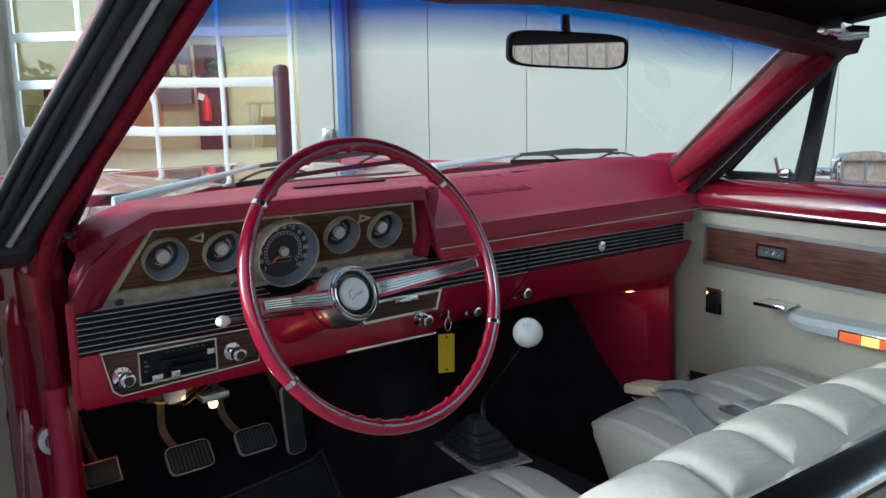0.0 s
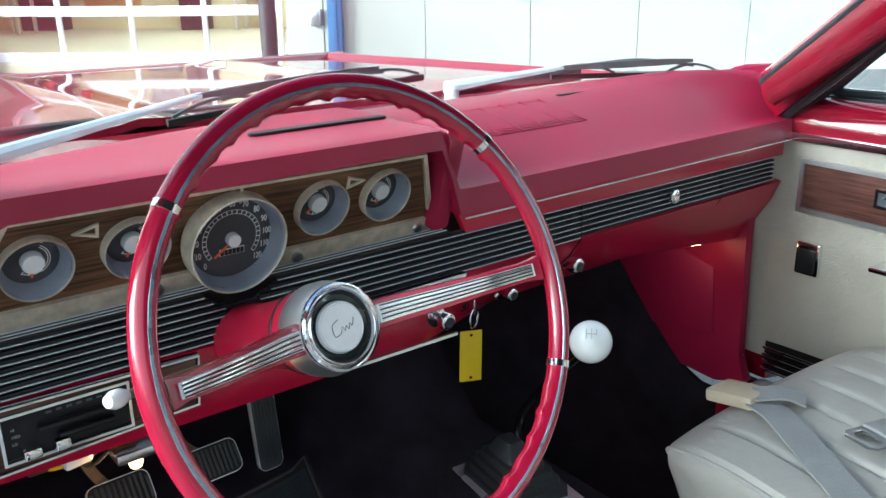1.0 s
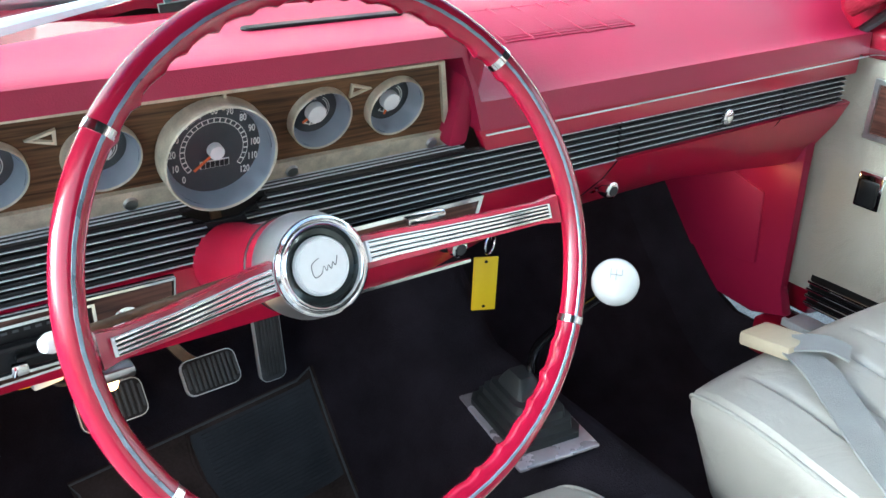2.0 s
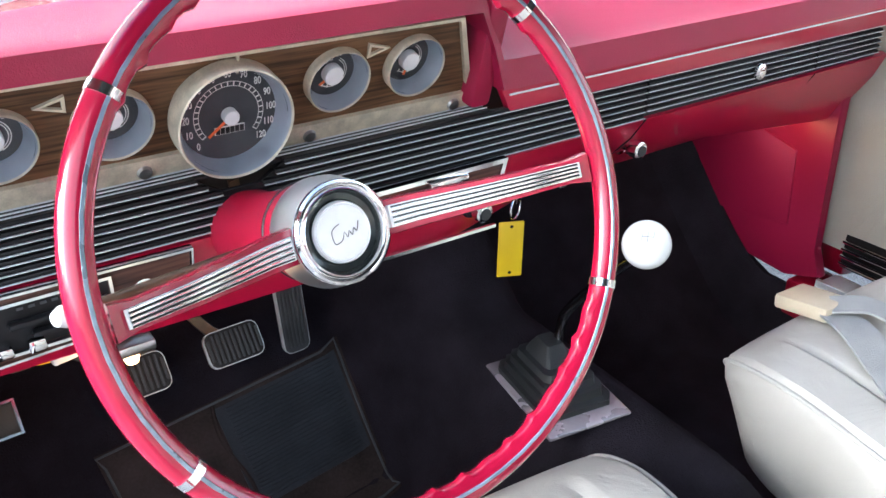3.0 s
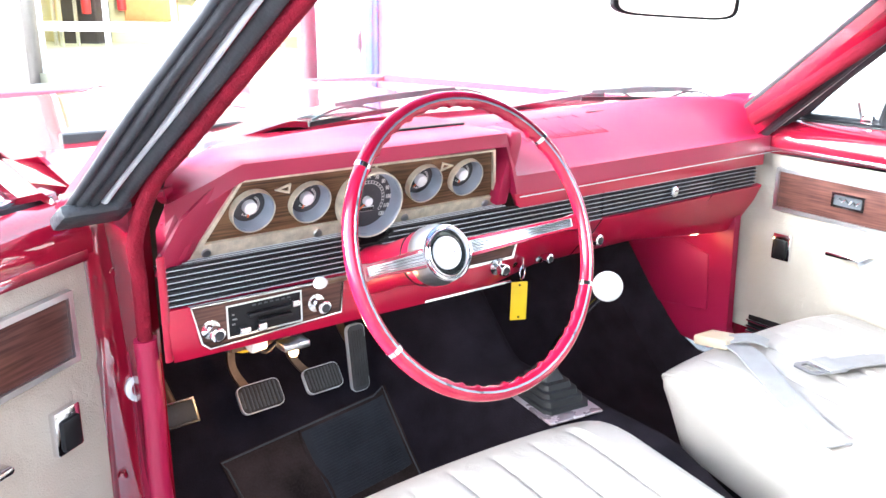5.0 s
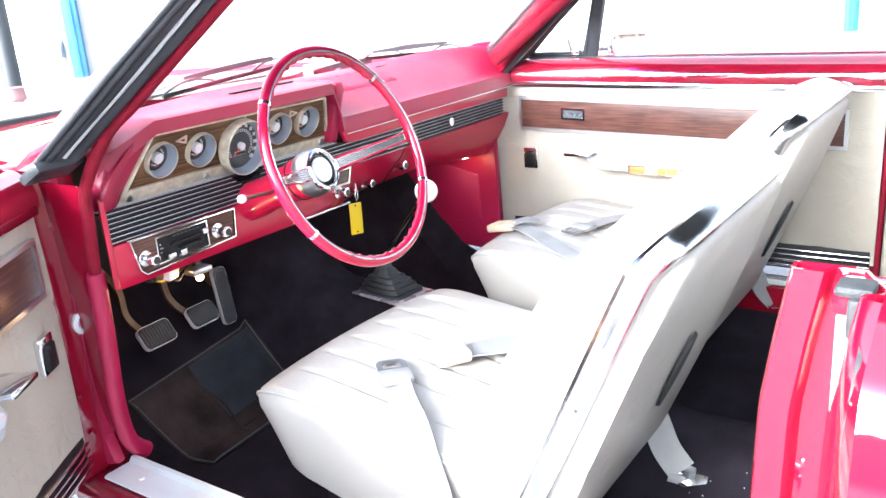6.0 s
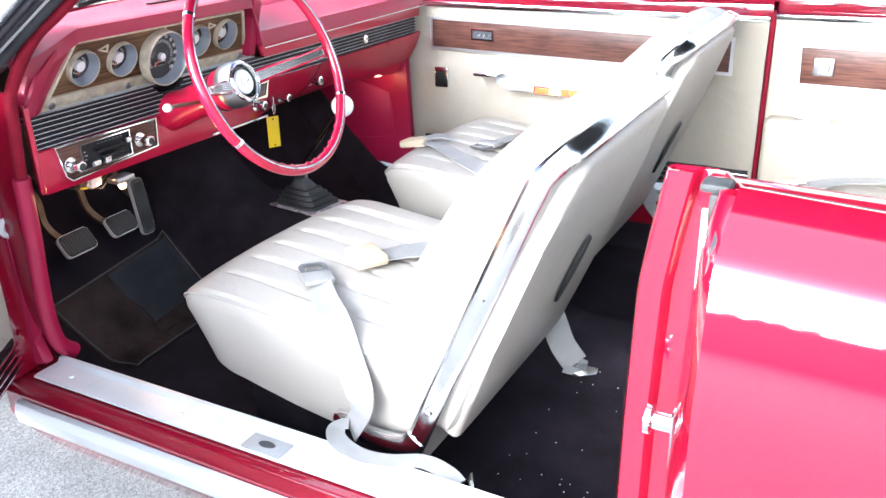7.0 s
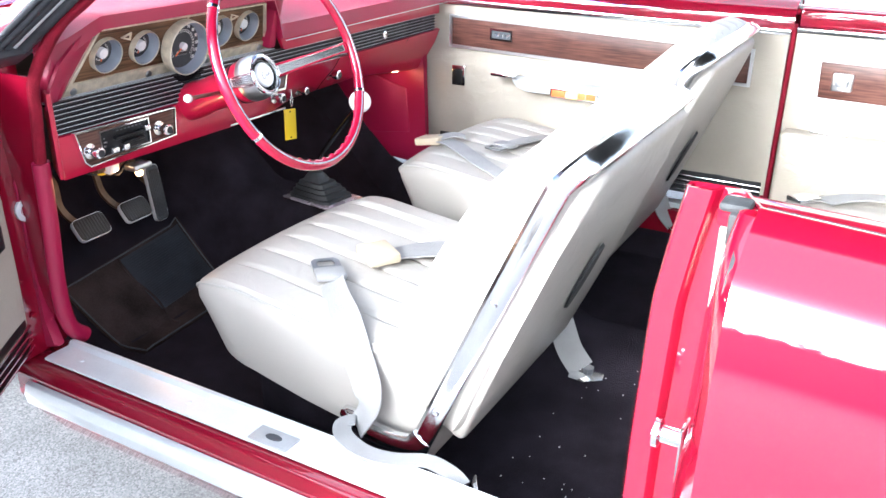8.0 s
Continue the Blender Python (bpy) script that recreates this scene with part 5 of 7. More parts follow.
for xa, xb, k in lengths:
    if xb > xa:
        bm = B()
        za = 0.8045 + 0.0082 * k
        prism(bm, [(xa, za - 0.007 * xa), (xb, za - 0.007 * xb + 0.0), (xb, za - 0.007 * xb + 0.0052 - 0.0012 * xb * 0.3), (xa, za - 0.007 * xa + 0.0052)], 0.007, FRONT @ pose(0, 0, -0.008), 0.001, 1)
        rib = part("rib", bm, PANELBLK, band)
        bm = B()
        box(bm, ((xa + xb) / 2, 0.000, za - 0.007 * (xa + xb) / 2 + 0.0012), (xb - xa, 0.0024, 0.0006), r=(0, 0.40, 0))
        part("bright_edge", bm, SILL, rib)
bm = B()
box(bm, (0.3145, 0.022, 0.8455), (0.611, 0.030, 0.004), 0.001)
ledge = part("band_ledge", bm, PANELBLK, band)
for y in (0.013, 0.021, 0.029):
    bm = B()
    box(bm, (0.3145, y, 0.8480), (0.611, 0.0010, 0.0014))
    part("bright_edge", bm, SILL, ledge)
# red face between pad and band, and the lower face rolling under
bm = B()
rows = []
for k in range(50):
    x = 0.004 + 1.396 * k / 49
    c = 0.0 if x > 0.42 or x < 0.30 else 1.0
    zt = 0.7945 - 0.002 * x
    zb = lerp(0.715, 0.706, min(1, x / 0.6)) - 0.034 * max(0, min(1, (x - 1.05) / 0.3))
    back = 0.0 if x < 0.56 else min(1, (x - 0.56) / 0.18)
    rows.append([Vector((max(x, 0.004 + 0.62 * (y + 0.012)), y, z)) for y, z in ((0.012, zt), (0.000, zt - 0.003), (lerp(-0.004, 0.016, back), lerp(zt, zb, 0.35)), (lerp(-0.002, 0.046, back), lerp(zt, zb, 0.75)), (lerp(0.006, 0.062, back), zb), (lerp(0.03, 0.085, back), zb - 0.004 * (1 - back) - 0.010 * back), (lerp(0.06, 0.15, back), zb + 0.004))])
sheet(bm, rows, 0.006)
part("lower_panel", bm, DASHRED, dash, "red painted lower panel")
bm = B()
prism(bm, [(0.642, 0.842), (1.399, 0.836), (1.399, 0.872), (0.626, 0.876)], 0.012, FRONT @ pose(0, 0, -0.012), 0.003)
part("upper_face", bm, DASHRED, dash)
bm = B()
prism(bm, [(-0.001, -0.004), (0.010, -0.004), (0.052, 0.062), (0.040, 0.062)], 0.150, pose(0, 0, 0.720), 0.003)
part("end_cheek", bm, DASHRED, dash)
for x in (0.859, 1.209):
    bm = B()
    zt, zb = 0.7945 - 0.002 * x, 0.706
    tube(bm, [(x, -0.0005, zt - 0.003), (x - 0.005, 0.0155, lerp(zt, zb, 0.35)), (x - 0.014, 0.0455, lerp(zt, zb, 0.75)), (x - 0.018, 0.0615, zb)], 0.0012, 6)
    part("glovebox_gap", bm, PANELBLK, dash)
bm = B()
lathe(bm, [(0.006, 0), (0.006, 0.012), (0.011, 0.014), (0.011, 0.018), (0.008, 0.020), (0, 0.021)], 20, pose(1.070, 0.010, 0.817, 90, 0, 0))
part("glovebox_knob", bm, CHROME, dash, "chrome glovebox knob")

# heater and radio plate
RP = pose(-0.013, 0, 0) @ FRONT @ pose(0, 0, 0.003)
bm = B()
prism(bm, [(0.051, 0.793), (0.286, 0.790), (0.281, 0.738), (0.074, 0.731), (0.064, 0.740)], 0.006, RP, 0.002)
rp = part("control_plate", bm, WOODD, dash, "walnut control plate in a chrome frame")
bm = B()
ring_prism(bm, [(0.0495, 0.7952), (0.288, 0.7915), (0.283, 0.7365), (0.0735, 0.7287), (0.0615, 0.7388)], [(0.052, 0.793), (0.286, 0.789), (0.281, 0.739), (0.074, 0.731), (0.064, 0.740)], 0.009, RP)
part("plate_frame", bm, CHROME, rp)
bm = B()
ring_prism(bm, [(0.0982, 0.7878), (0.2148, 0.7878), (0.2148, 0.7392), (0.0982, 0.7392)], [(0.101, 0.785), (0.212, 0.785), (0.212, 0.742), (0.101, 0.742)], 0.012, RP)
part("control_frame", bm, CHROME, rp, "chrome control frame")
bm = B()
box(bm, (0.1435, -0.008, 0.7635), (0.110, 0.004, 0.042))
part("control_face", bm, PANELBLK, rp)
for c, s_ in (((0.152, -0.014, 0.767), (0.070, 0.010, 0.006)), ((0.159, -0.014, 0.755), (0.052, 0.010, 0.006)), ((0.108, -0.018, 0.750), (0.016, 0.018, 0.010)), ((0.188, -0.018, 0.772), (0.013, 0.016, 0.010)), ((0.134, -0.018, 0.749), (0.014, 0.016, 0.012))):
    bm = B()
    box(bm, c, s_, 0.0025)
    part("slider", bm, CHROME if s_[0] < 0.02 else PANELBLK, rp)
for wd, x, z in (("HI", 0.097, 0.771), ("MED", 0.099, 0.764), ("LO", 0.097, 0.757)):
    text_part("word", wd, 0.0036, pose(x, -0.0105, z, 90, 0, 0), PIPE, rp)
bm = B()
for k in range(7):
    box(bm, (0.129 + 0.009 * k, -0.0105, 0.779), (0.005, 0.001, 0.0022))
part("lettering_bar", bm, PEDG, rp)


def dash_knob(x, z, r=0.013, y=-0.004, ln=0.030, parent=None):
    bm = B()
    lathe(bm, [(r * 1.25, 0), (r * 1.25, 0.004), (r * 0.55, 0.006), (r * 0.5, ln * 0.5), (r * 0.9, ln * 0.55), (r, ln * 0.7), (r * 0.96, ln * 0.95), (r * 0.7, ln), (0, ln * 1.01)], 24, pose(x, y, z, 90, 0, 0))
    k = part("knob", bm, CHROME, parent or dash, "chrome pull knob")
    bm = B()
    lathe(bm, [(r * 0.62, 0), (r * 0.60, 0.0012), (0, 0.0014)], 20, pose(x, y - ln * 1.002, z, 90, 0, 0))
    part("knob_face", bm, DULL, k)
    return k


dash_knob(0.064, 0.757, 0.0108, -0.006, 0.032)
dash_knob(0.228, 0.760, 0.0108, -0.006, 0.032)
dash_knob(0.866, 0.744, 0.012, 0.046, 0.040)
dash_knob(0.748, 0.724, 0.010, 0.054, 0.032)
dash_knob(0.588, 0.745, 0.011, 0.0, 0.030)
bm = B()
prism(bm, [(0.460, 0.792), (0.640, 0.791), (0.630, 0.762), (0.480, 0.762)], 0.006, RP, 0.002)
ash = part("ashtray", bm, WOODD, dash, "walnut-faced ashtray")
bm = B()
ring_prism(bm, [(0.456, 0.796), (0.645, 0.795), (0.634, 0.758), (0.477, 0.758)], [(0.462, 0.791), (0.638, 0.790), (0.629, 0.763), (0.481, 0.763)], 0.009, RP)
part("ashtray_frame", bm, CHROME, ash)
bm = B()
box(bm, (0.550, -0.012, 0.788), (0.05, 0.014, 0.008), 0.003)
part("ashtray_pull", bm, CHROME, ash)
bm = B()
sweep(bm, [(0.43, -0.006, 0.717), (0.62, -0.006, 0.714)], [(-0.002, -0.002), (0.002, -0.002), (0.002, 0.002), (-0.002, 0.002)])
part("lower_strip", bm, CHROME, dash)
bm = B()
lathe(bm, [(0.017, 0), (0.017, 0.006), (0.012, 0.010), (0.0, 0.011)], 24, pose(0.656, 0.030, 0.742, 90, 0, 0))
part("ignition_switch", bm, CHROME, dash, "chrome ignition switch")
# under-dash clutter and courtesy lamps
bm = B()
box(bm, (0.19, 0.08, 0.704), (0.07, 0.05, 0.012), 0.004)
box(bm, (0.12, 0.05, 0.700), (0.02, 0.03, 0.014), 0.003)
part("under_bracket", bm, PEDALARM, dash, "bare metal bracket")
bm = B()
box(bm, (0.160, 0.060, 0.690), (0.030, 0.022, 0.020), 0.003, (8, 0, 12))
part("connector", bm, KNOBW, dash, "white plastic wiring connector")
for k in range(4):
    bm = B()
    tube(bm, smooth_path([(0.085 + 0.02 * k, 0.075, 0.716), (0.110 + 0.02 * k, 0.060, 0.690 - 0.006 * k), (0.160 + 0.015 * k, 0.066, 0.684), (0.215 + 0.02 * k, 0.080, 0.712)], 5), 0.0022, 6)
    part("wire", bm, (RUBBER, TAGY, PEDALARM, RUBBER)[k], dash)
for x, y, z in ((0.215, 0.045, 0.672), (1.30, 0.10, 0.690)):
    bm = B()
    box(bm, (x, y, z + 0.008), (0.045, 0.03, 0.012), 0.003)
    cl = part("lamp_holder", bm, ALU, dash)
    bm = B()
    lathe(bm, [(0, -0.008), (0.006, -0.006), (0.008, 0), (0.006, 0.006), (0, 0.007)], 14, pose(x, y, z - 0.006))
    part("courtesy_bulb", bm, LAMPW, cl, "glowing courtesy bulb")
for nm, (x, y, z), e in (("courtesy_light", (0.215, 0.045, 0.650), 0.085), ("courtesy_light", (1.30, 0.10, 0.668), 0.050)):
    la = new(nm, bpy.data.lights.new(nm, "POINT"))
    la.data.energy, la.data.color, la.data.shadow_soft_size = e, (1.0, 0.52, 0.22), 0.012
    la.matrix_world = DM @ pose(x, y, z)

# ---------------------------------------------------------------- steering wheel and column
SW = pose(-0.319, -0.261, 0.8907, 0, 0, 2.65) @ Matrix(((1, 0, 0, 0), (0, 0.362, -0.932, 0), (0, 0.932, 0.362, 0), (0, 0, 0, 1)))   # x across, y up the rim, z towards the driver
wheel = thing("steering_wheel", SW, "red two-spoke steering wheel with bright ribbed inlays and chrome hub", "steering wheel")
RR = 0.1917
bm = B()
n = 180
rings = []
for k in range(n + 1):
    a = 2 * math.pi * k / n
    deg = math.degrees(a) % 360
    grip = 0.0
    if 232 < deg < 328 or 36 < deg < 144 or deg > 330 or deg < 0:
        grip = 0.0012 * max(0, math.sin(a * 49)) ** 2 if (232 < deg < 328 or 36 < deg < 144) else 0
    c = Vector((RR * math.cos(a), RR * math.sin(a), 0))
    o, z = Vector((math.cos(a), math.sin(a), 0)), Vector((0, 0, 1))
    sec = []
    for q in range(14):
        t = 2 * math.pi * q / 14
        ru, rz = 0.0100 * math.cos(t), 0.0095 * math.sin(t)
        bump = grip * (1.0 if math.cos(t) < -0.1 and math.sin(t) < 0.5 else 0.0)
        sec.append(c + o * (ru - bump * 2.4) + z * rz)
    rings.append(sec)
loft(bm, rings, caps=False)
bmesh.ops.remove_doubles(bm, verts=bm.verts, dist=1e-5)
rim = part("rim", bm, WHEELRED, wheel, "red rim with finger grips")
for deg in (40.9, 141.7, 211.9, 332.7):
    bm = B()
    pts = [(RR * math.cos(radians(deg + q)), RR * math.sin(radians(deg + q)), 0) for q in (-0.9, -0.5, 0, 0.5, 0.9)]
    sweep(bm, pts, circle(0.0106, 16))
    part("ferrule", bm, CHROME, rim, "chrome band")
# sky highlight on the glossy rim, modelled as a pale blue-grey line
bm = B()
pts = [((RR - 0.002) * math.cos(radians(6 * k)), (RR - 0.002) * math.sin(radians(6 * k)), 0.0089) for k in range(60)]
sweep(bm, pts, [(-0.0014, 0), (0.0014, 0), (0.0010, 0.0008), (-0.0010, 0.0008)], True)
part("sky_glint_line", bm, mat("glint_blue_grey", (0.25, 0.31, 0.39), 0.3, 0.5, var=0.5, scale=30, bump=0.1), rim, "blue-grey line standing for the sky's glint on the rim")


def spoke(a):
    """One flat spoke from the dished hub up to the rim."""
    m = Matrix.Rotation(radians(a), 4, "Z")
    st = [(0.030, -0.092, 0.0150), (0.060, -0.078, 0.0140), (0.090, -0.056, 0.0124), (0.130, -0.030, 0.0108), (0.165, -0.012, 0.0098), (0.180, -0.004, 0.0125)]
    bm = B()
    rings = []
    for x, z, w in st:
        dv = Vector((0.001, -0.002, 0.010)) * (1 - x / 0.18)
        rings.append([dv + m @ Vector((x, b * w, z + c)) for b, c in ((-0.95, -0.005), (-0.8, -0.010), (0.8, -0.010), (0.95, -0.005), (0.95, 0.0), (0.88, 0.004), (-0.88, 0.004), (-0.95, 0.0))])
    loft(bm, rings)
    sp = part("spoke", bm, WHEELRED, wheel, "red spoke")
    bm = B()
    rings = []
    for x, z, w in [(0.040, -0.087, 0.0148), (0.060, -0.078, 0.0140), (0.090, -0.056, 0.0124), (0.130, -0.030, 0.0108), (0.172, -0.0085, 0.0100)]:
        dv = Vector((0.001, -0.002, 0.010)) * (1 - x / 0.18)
        rings.append([dv + m @ Vector((x, b * w, z + c)) for b, c in ((-0.55, 0.003), (-0.55, 0.0065), (0.60, 0.0065), (0.60, 0.003))])
    loft(bm, rings)
    part("spoke_inlay", bm, SPUN, sp, "bright ribbed inlay")
    for k in range(8):
        bm = B()
        b = -0.46 + 0.97 * k / 7
        pts = [Vector((0.001, -0.002, 0.010)) * (1 - x / 0.18) + m @ Vector((x, b * w, z + 0.0068)) for x, z, w in [(0.042, -0.0862, 0.0147), (0.060, -0.078, 0.0140), (0.090, -0.056, 0.0124), (0.130, -0.030, 0.0108), (0.170, -0.0095, 0.0100)]]
        sweep(bm, pts, [(-0.0006, 0), (0.0006, 0), (0.0005, 0.001), (-0.0005, 0.001)])
        part("inlay_rib", bm, PANELBLK if k % 2 else CHROME, sp)


spoke(0.5)
spoke(181.5)
H0 = pose(0.001, -0.002, 0.010) @ Matrix.Diagonal((0.79, 0.79, 1, 1))
bm = B()
lathe(bm, [(0.050, -0.125), (0.054, -0.120), (0.0545, -0.106), (0.0495, -0.085), (0.048, -0.086)], 48, H0)
hr_ = part("hub_ring", bm, ALU, wheel, "brushed conical hub ring")
bm = B()
lathe(bm, [(0.0492, -0.086), (0.0488, -0.0815), (0.0465, -0.0795), (0.0447, -0.0822), (0.0433, -0.0826), (0.0418, -0.0802), (0.0400, -0.0795), (0.0382, -0.0830), (0.0378, -0.087)], 56, H0)
part("bead_ring", bm, CHROME, hr_, "chrome beaded rings")
bm = B()
lathe(bm, [(0.0385, -0.083), (0.0365, -0.0875), (0.031, -0.0885), (0.0285, -0.086)], 48, H0)
part("hub_groove", bm, SMOKE, wheel, "dark smoked ring")
bm = B()
lathe(bm, [(0.0298, -0.089), (0.0290, -0.0842), (0.0278, -0.0828), (0.0266, -0.0838), (0.0255, -0.0826), (0.0, -0.0815)], 48, H0)
hd = part("horn_button", bm, SPUN, wheel, "brushed metal horn button")
bm = B()
tube(bm, smooth_path([(-0.004, 0.010, 0), (-0.014, 0.004, 0), (-0.013, -0.010, 0), (-0.004, -0.008, 0), (0.000, 0.000, 0), (0.003, -0.006, 0), (0.006, 0.0, 0), (0.009, -0.005, 0), (0.012, 0.002, 0), (0.015, -0.002, 0), (0.019, 0.008, 0)], 5), 0.00045, 6)
part("script_mark", bm, DIAL, hd, "dark script emblem", H0 @ pose(0, 0, -0.0818) @ Matrix.Scale(0.86, 4))
bm = B()
lathe(bm, [(0.050, -0.112), (0.052, -0.118), (0.049, -0.150), (0.046, -0.156), (0.043, -0.200), (0.042, -0.235), (0.046, -0.262), (0.046, -0.30), (0.0, -0.30)], 40, H0)
part("column_cover", bm, DASHRED, wheel, "red steering column cover")
bm = B()
lathe(bm, [(0.0505, -0.140), (0.0515, -0.141), (0.0515, -0.143), (0.0505, -0.144)], 40, H0)
part("column_groove", bm, PANELBLK, wheel)
bm = B()
tube(bm, [(-0.03, -0.006, -0.170), (-0.12, -0.005, -0.124), (-0.184, -0.0046, -0.0925)], 0.0036, 10)
ts = part("turn_signal_stalk", bm, PEDALARM, wheel, "chrome turn signal stalk")
bm = B()
lathe(bm, [(0, -0.010), (0.005, -0.010), (0.0075, -0.003), (0.0075, 0.004), (0.005, 0.009), (0, 0.010)], 18, pose(-0.1903, -0.0046, -0.0895, 0, -60, 0))
part("stalk_knob", bm, KNOBW, ts, "white stalk knob")

# ---------------------------------------------------------------- seats
def cushion_rings(n_top=120):
    """Stations from the front of the cushion to its rear; a ring each, pleated on top. Local: x across, y ahead, seat origin at the cushion's rear middle."""
    st = [(0.466, 0.15, 0.193, 0.2), (0.49, 0.192, 0.178, 0.236), (0.5, 0.216, 0.173, 0.264), (0.496, 0.233, 0.168, 0.285), (0.478, 0.245, 0.163, 0.301), (0.44, 0.252, 0.156, 0.311), (0.4, 0.253, 0.15, 0.313), (0.36, 0.252, 0.142, 0.31), (0.28, 0.253, 0.13, 0.3), (0.19, 0.253, 0.116, 0.289), (0.1, 0.252, 0.103, 0.278), (0.0, 0.248, 0.09, 0.268)]
    P = smooth_path([(a, b, 0) for a, b, c, d in st], 4)
    Z = smooth_path([(c, d, 0) for a, b, c, d in st], 4)
    rings = []
    for p, z in zip(P, Z):
        y, w, z0, z1 = p.x, p.y, z.x, z.y
        ring = [Vector((-w * 0.93, y, z0 - 0.012)), Vector((-w * 0.955, y, lerp(z0, z1, 0.25))), Vector((-w * 0.975, y, lerp(z0, z1, 0.5))), Vector((-w * 1.0, y, lerp(z0, z1, 0.75))), Vector((-w * 1.0, y, z1 - 0.030)), Vector((-w * 0.985, y, z1 - 0.013))]
        for k in range(n_top + 1):
            u = -0.95 + 1.9 * k / n_top
            x = u * w
            crown = 0.012 * (1 - u * u) - 0.005 * abs(u) ** 8
            pl = 0.0
            if abs(x) < 0.185 and y < 0.455:
                fade = min(1, (0.455 - y) / 0.06) * min(1, (0.185 - abs(x)) / 0.012)
                ph = abs(((x + 0.035) / 0.07) % 1 - 0.5) * 2          # 1 on a seam
                pl = -0.015 * fade * ph ** 9
            elif y < 0.46:
                pl = 0.003
            ring.append(Vector((x, y, z1 - 0.003 + crown + pl)))
        ring += [Vector((w * 0.985, y, z1 - 0.013)), Vector((w * 1.0, y, z1 - 0.030)), Vector((w * 1.0, y, lerp(z0, z1, 0.75))), Vector((w * 0.975, y, lerp(z0, z1, 0.5))), Vector((w * 0.955, y, lerp(z0, z1, 0.25))), Vector((w * 0.93, y, z0 - 0.012))]
        rings.append(ring)
    return rings, st


def tuck(v):
    """The cushion's front draws back below its edge."""
    return Vector((v.x, v.y - 0.052 * max(0, min(1, (v.y - 0.26) / 0.22)) * max(0, min(1, (0.285 - v.z) / 0.15)), v.z))


def build_seat(m, label, lean=23.5):
    s = thing("bucket_seat", m, label, "car seat", "front bucket seats")
    rings, st = cushion_rings()
    bm = B()
    loft(bm, [[tuck(Vector((v.x * (1.10 if v.x > 0 else 1.0) + 0.024, v.y, v.z + 0.006))) for v in r] for r in rings])
    cu = part("cushion", bm, WHITE, s, "white pleated vinyl cushion")
    bm = B()
    loop = [Vector((x * w + 0.024, y, z1 - 0.004)) for x, rng in ((-0.985, st[1:]),) for y, w, z0, z1 in rng[::-1]] + [Vector((1.083 * w + 0.024, y, z1 - 0.004)) for y, w, z0, z1 in st[1:]]
    tube(bm, smooth_path([tuck(v) for v in loop], 4), 0.0028, 8)
    part("piping", bm, PIPE, cu, "white piping")
    bm = B()
    box(bm, (0, 0.22, 0.07), (0.34, 0.36, 0.09), 0.01)
    part("seat_base", bm, CARPET, s)
    for sx in (-1, 1):
        bm = B()
        box(bm, (sx * 0.13, 0.22, 0.015), (0.03, 0.36, 0.03), 0.004)
        part("seat_track", bm, PANELBLK, s)
    # backrest: leans back; local up-the-back axis
    BM = pose(0.027, 0.010, 0.158, lean, 0, 0)          # local z runs up the back
    hst = [(0.0, 0.215, -0.052, 0.062), (0.03, 0.240, -0.062, 0.084), (0.10, 0.254, -0.066, 0.099), (0.22, 0.260, -0.062, 0.100), (0.34, 0.258, -0.056, 0.090), (0.43, 0.252, -0.050, 0.074), (0.49, 0.243, -0.042, 0.052), (0.525, 0.232, -0.040, 0.036), (0.543, 0.214, -0.036, 0.016), (0.548, 0.208, -0.034, -0.014)]
    A = smooth_path([(a, b, 0) for a, b, c, d in hst], 4)
    D = smooth_path([(c, d, 0) for a, b, c, d in hst], 4)
    rings = []
    nt = 120
    for a, dd in zip(A, D):
        h, w, yb, yf = a.x, a.y, dd.x, dd.y
        ring = [BM @ Vector((-w * 0.93, yb, h)), BM @ Vector((-w * 1.0, yb + 0.012, h)), BM @ Vector((-w * 1.005, lerp(yb, yf, 0.5), h)), BM @ Vector((-w * 1.0, yf - 0.016, h))]
        for k in range(nt + 1):
            u = -0.96 + 1.92 * k / nt
            x = u * w
            pl = 0.008 * (1 - u * u)
            if abs(x) < 0.185:
                ph = abs(((x + 0.035) / 0.07) % 1 - 0.5) * 2
                fade = min(1, (0.185 - abs(x)) / 0.012) * min(1, max(0, (h - 0.02) / 0.04))
                pl -= 0.013 * fade * ph ** 9
            ring.append(BM @ Vector((x, yf + pl, h + min(1, max(0, (h - 0.47) / 0.05)) * (0.006 * (1 - u * u) - (0.009 * fade * ph ** 6 if abs(x) < 0.185 else 0)))))
        ring += [BM @ Vector((w * 1.0, yf - 0.016, h)), BM @ Vector((w * 1.005, lerp(yb, yf, 0.5), h)), BM @ Vector((w * 1.0, yb + 0.012, h)), BM @ Vector((w * 0.93, yb, h))]
        rings.append(ring)
    bm = B()
    loft(bm, rings)
    br = part("backrest", bm, WHITE, s, "white vinyl backrest, pleated over its top")
    bm = B()
    prism(bm, [(x, z) for x, z in ((-0.225, 0.0), (0.225, 0.0), (0.250, 0.10), (0.256, 0.22), (0.252, 0.40), (0.244, 0.46), (0.226, 0.505), (0.195, 0.527), (-0.195, 0.527), (-0.226, 0.505), (-0.244, 0.46), (-0.252, 0.40), (-0.256, 0.22), (-0.250, 0.10))], 0.034, BM @ Matrix(((1, 0, 0, 0), (0, 0.02, -1, -0.036), (0, 1, 0, 0), (0, 0, 0, 1))), 0.014, 4)
    part("back_shell", bm, WHITE, br, "smooth white vinyl back shell")
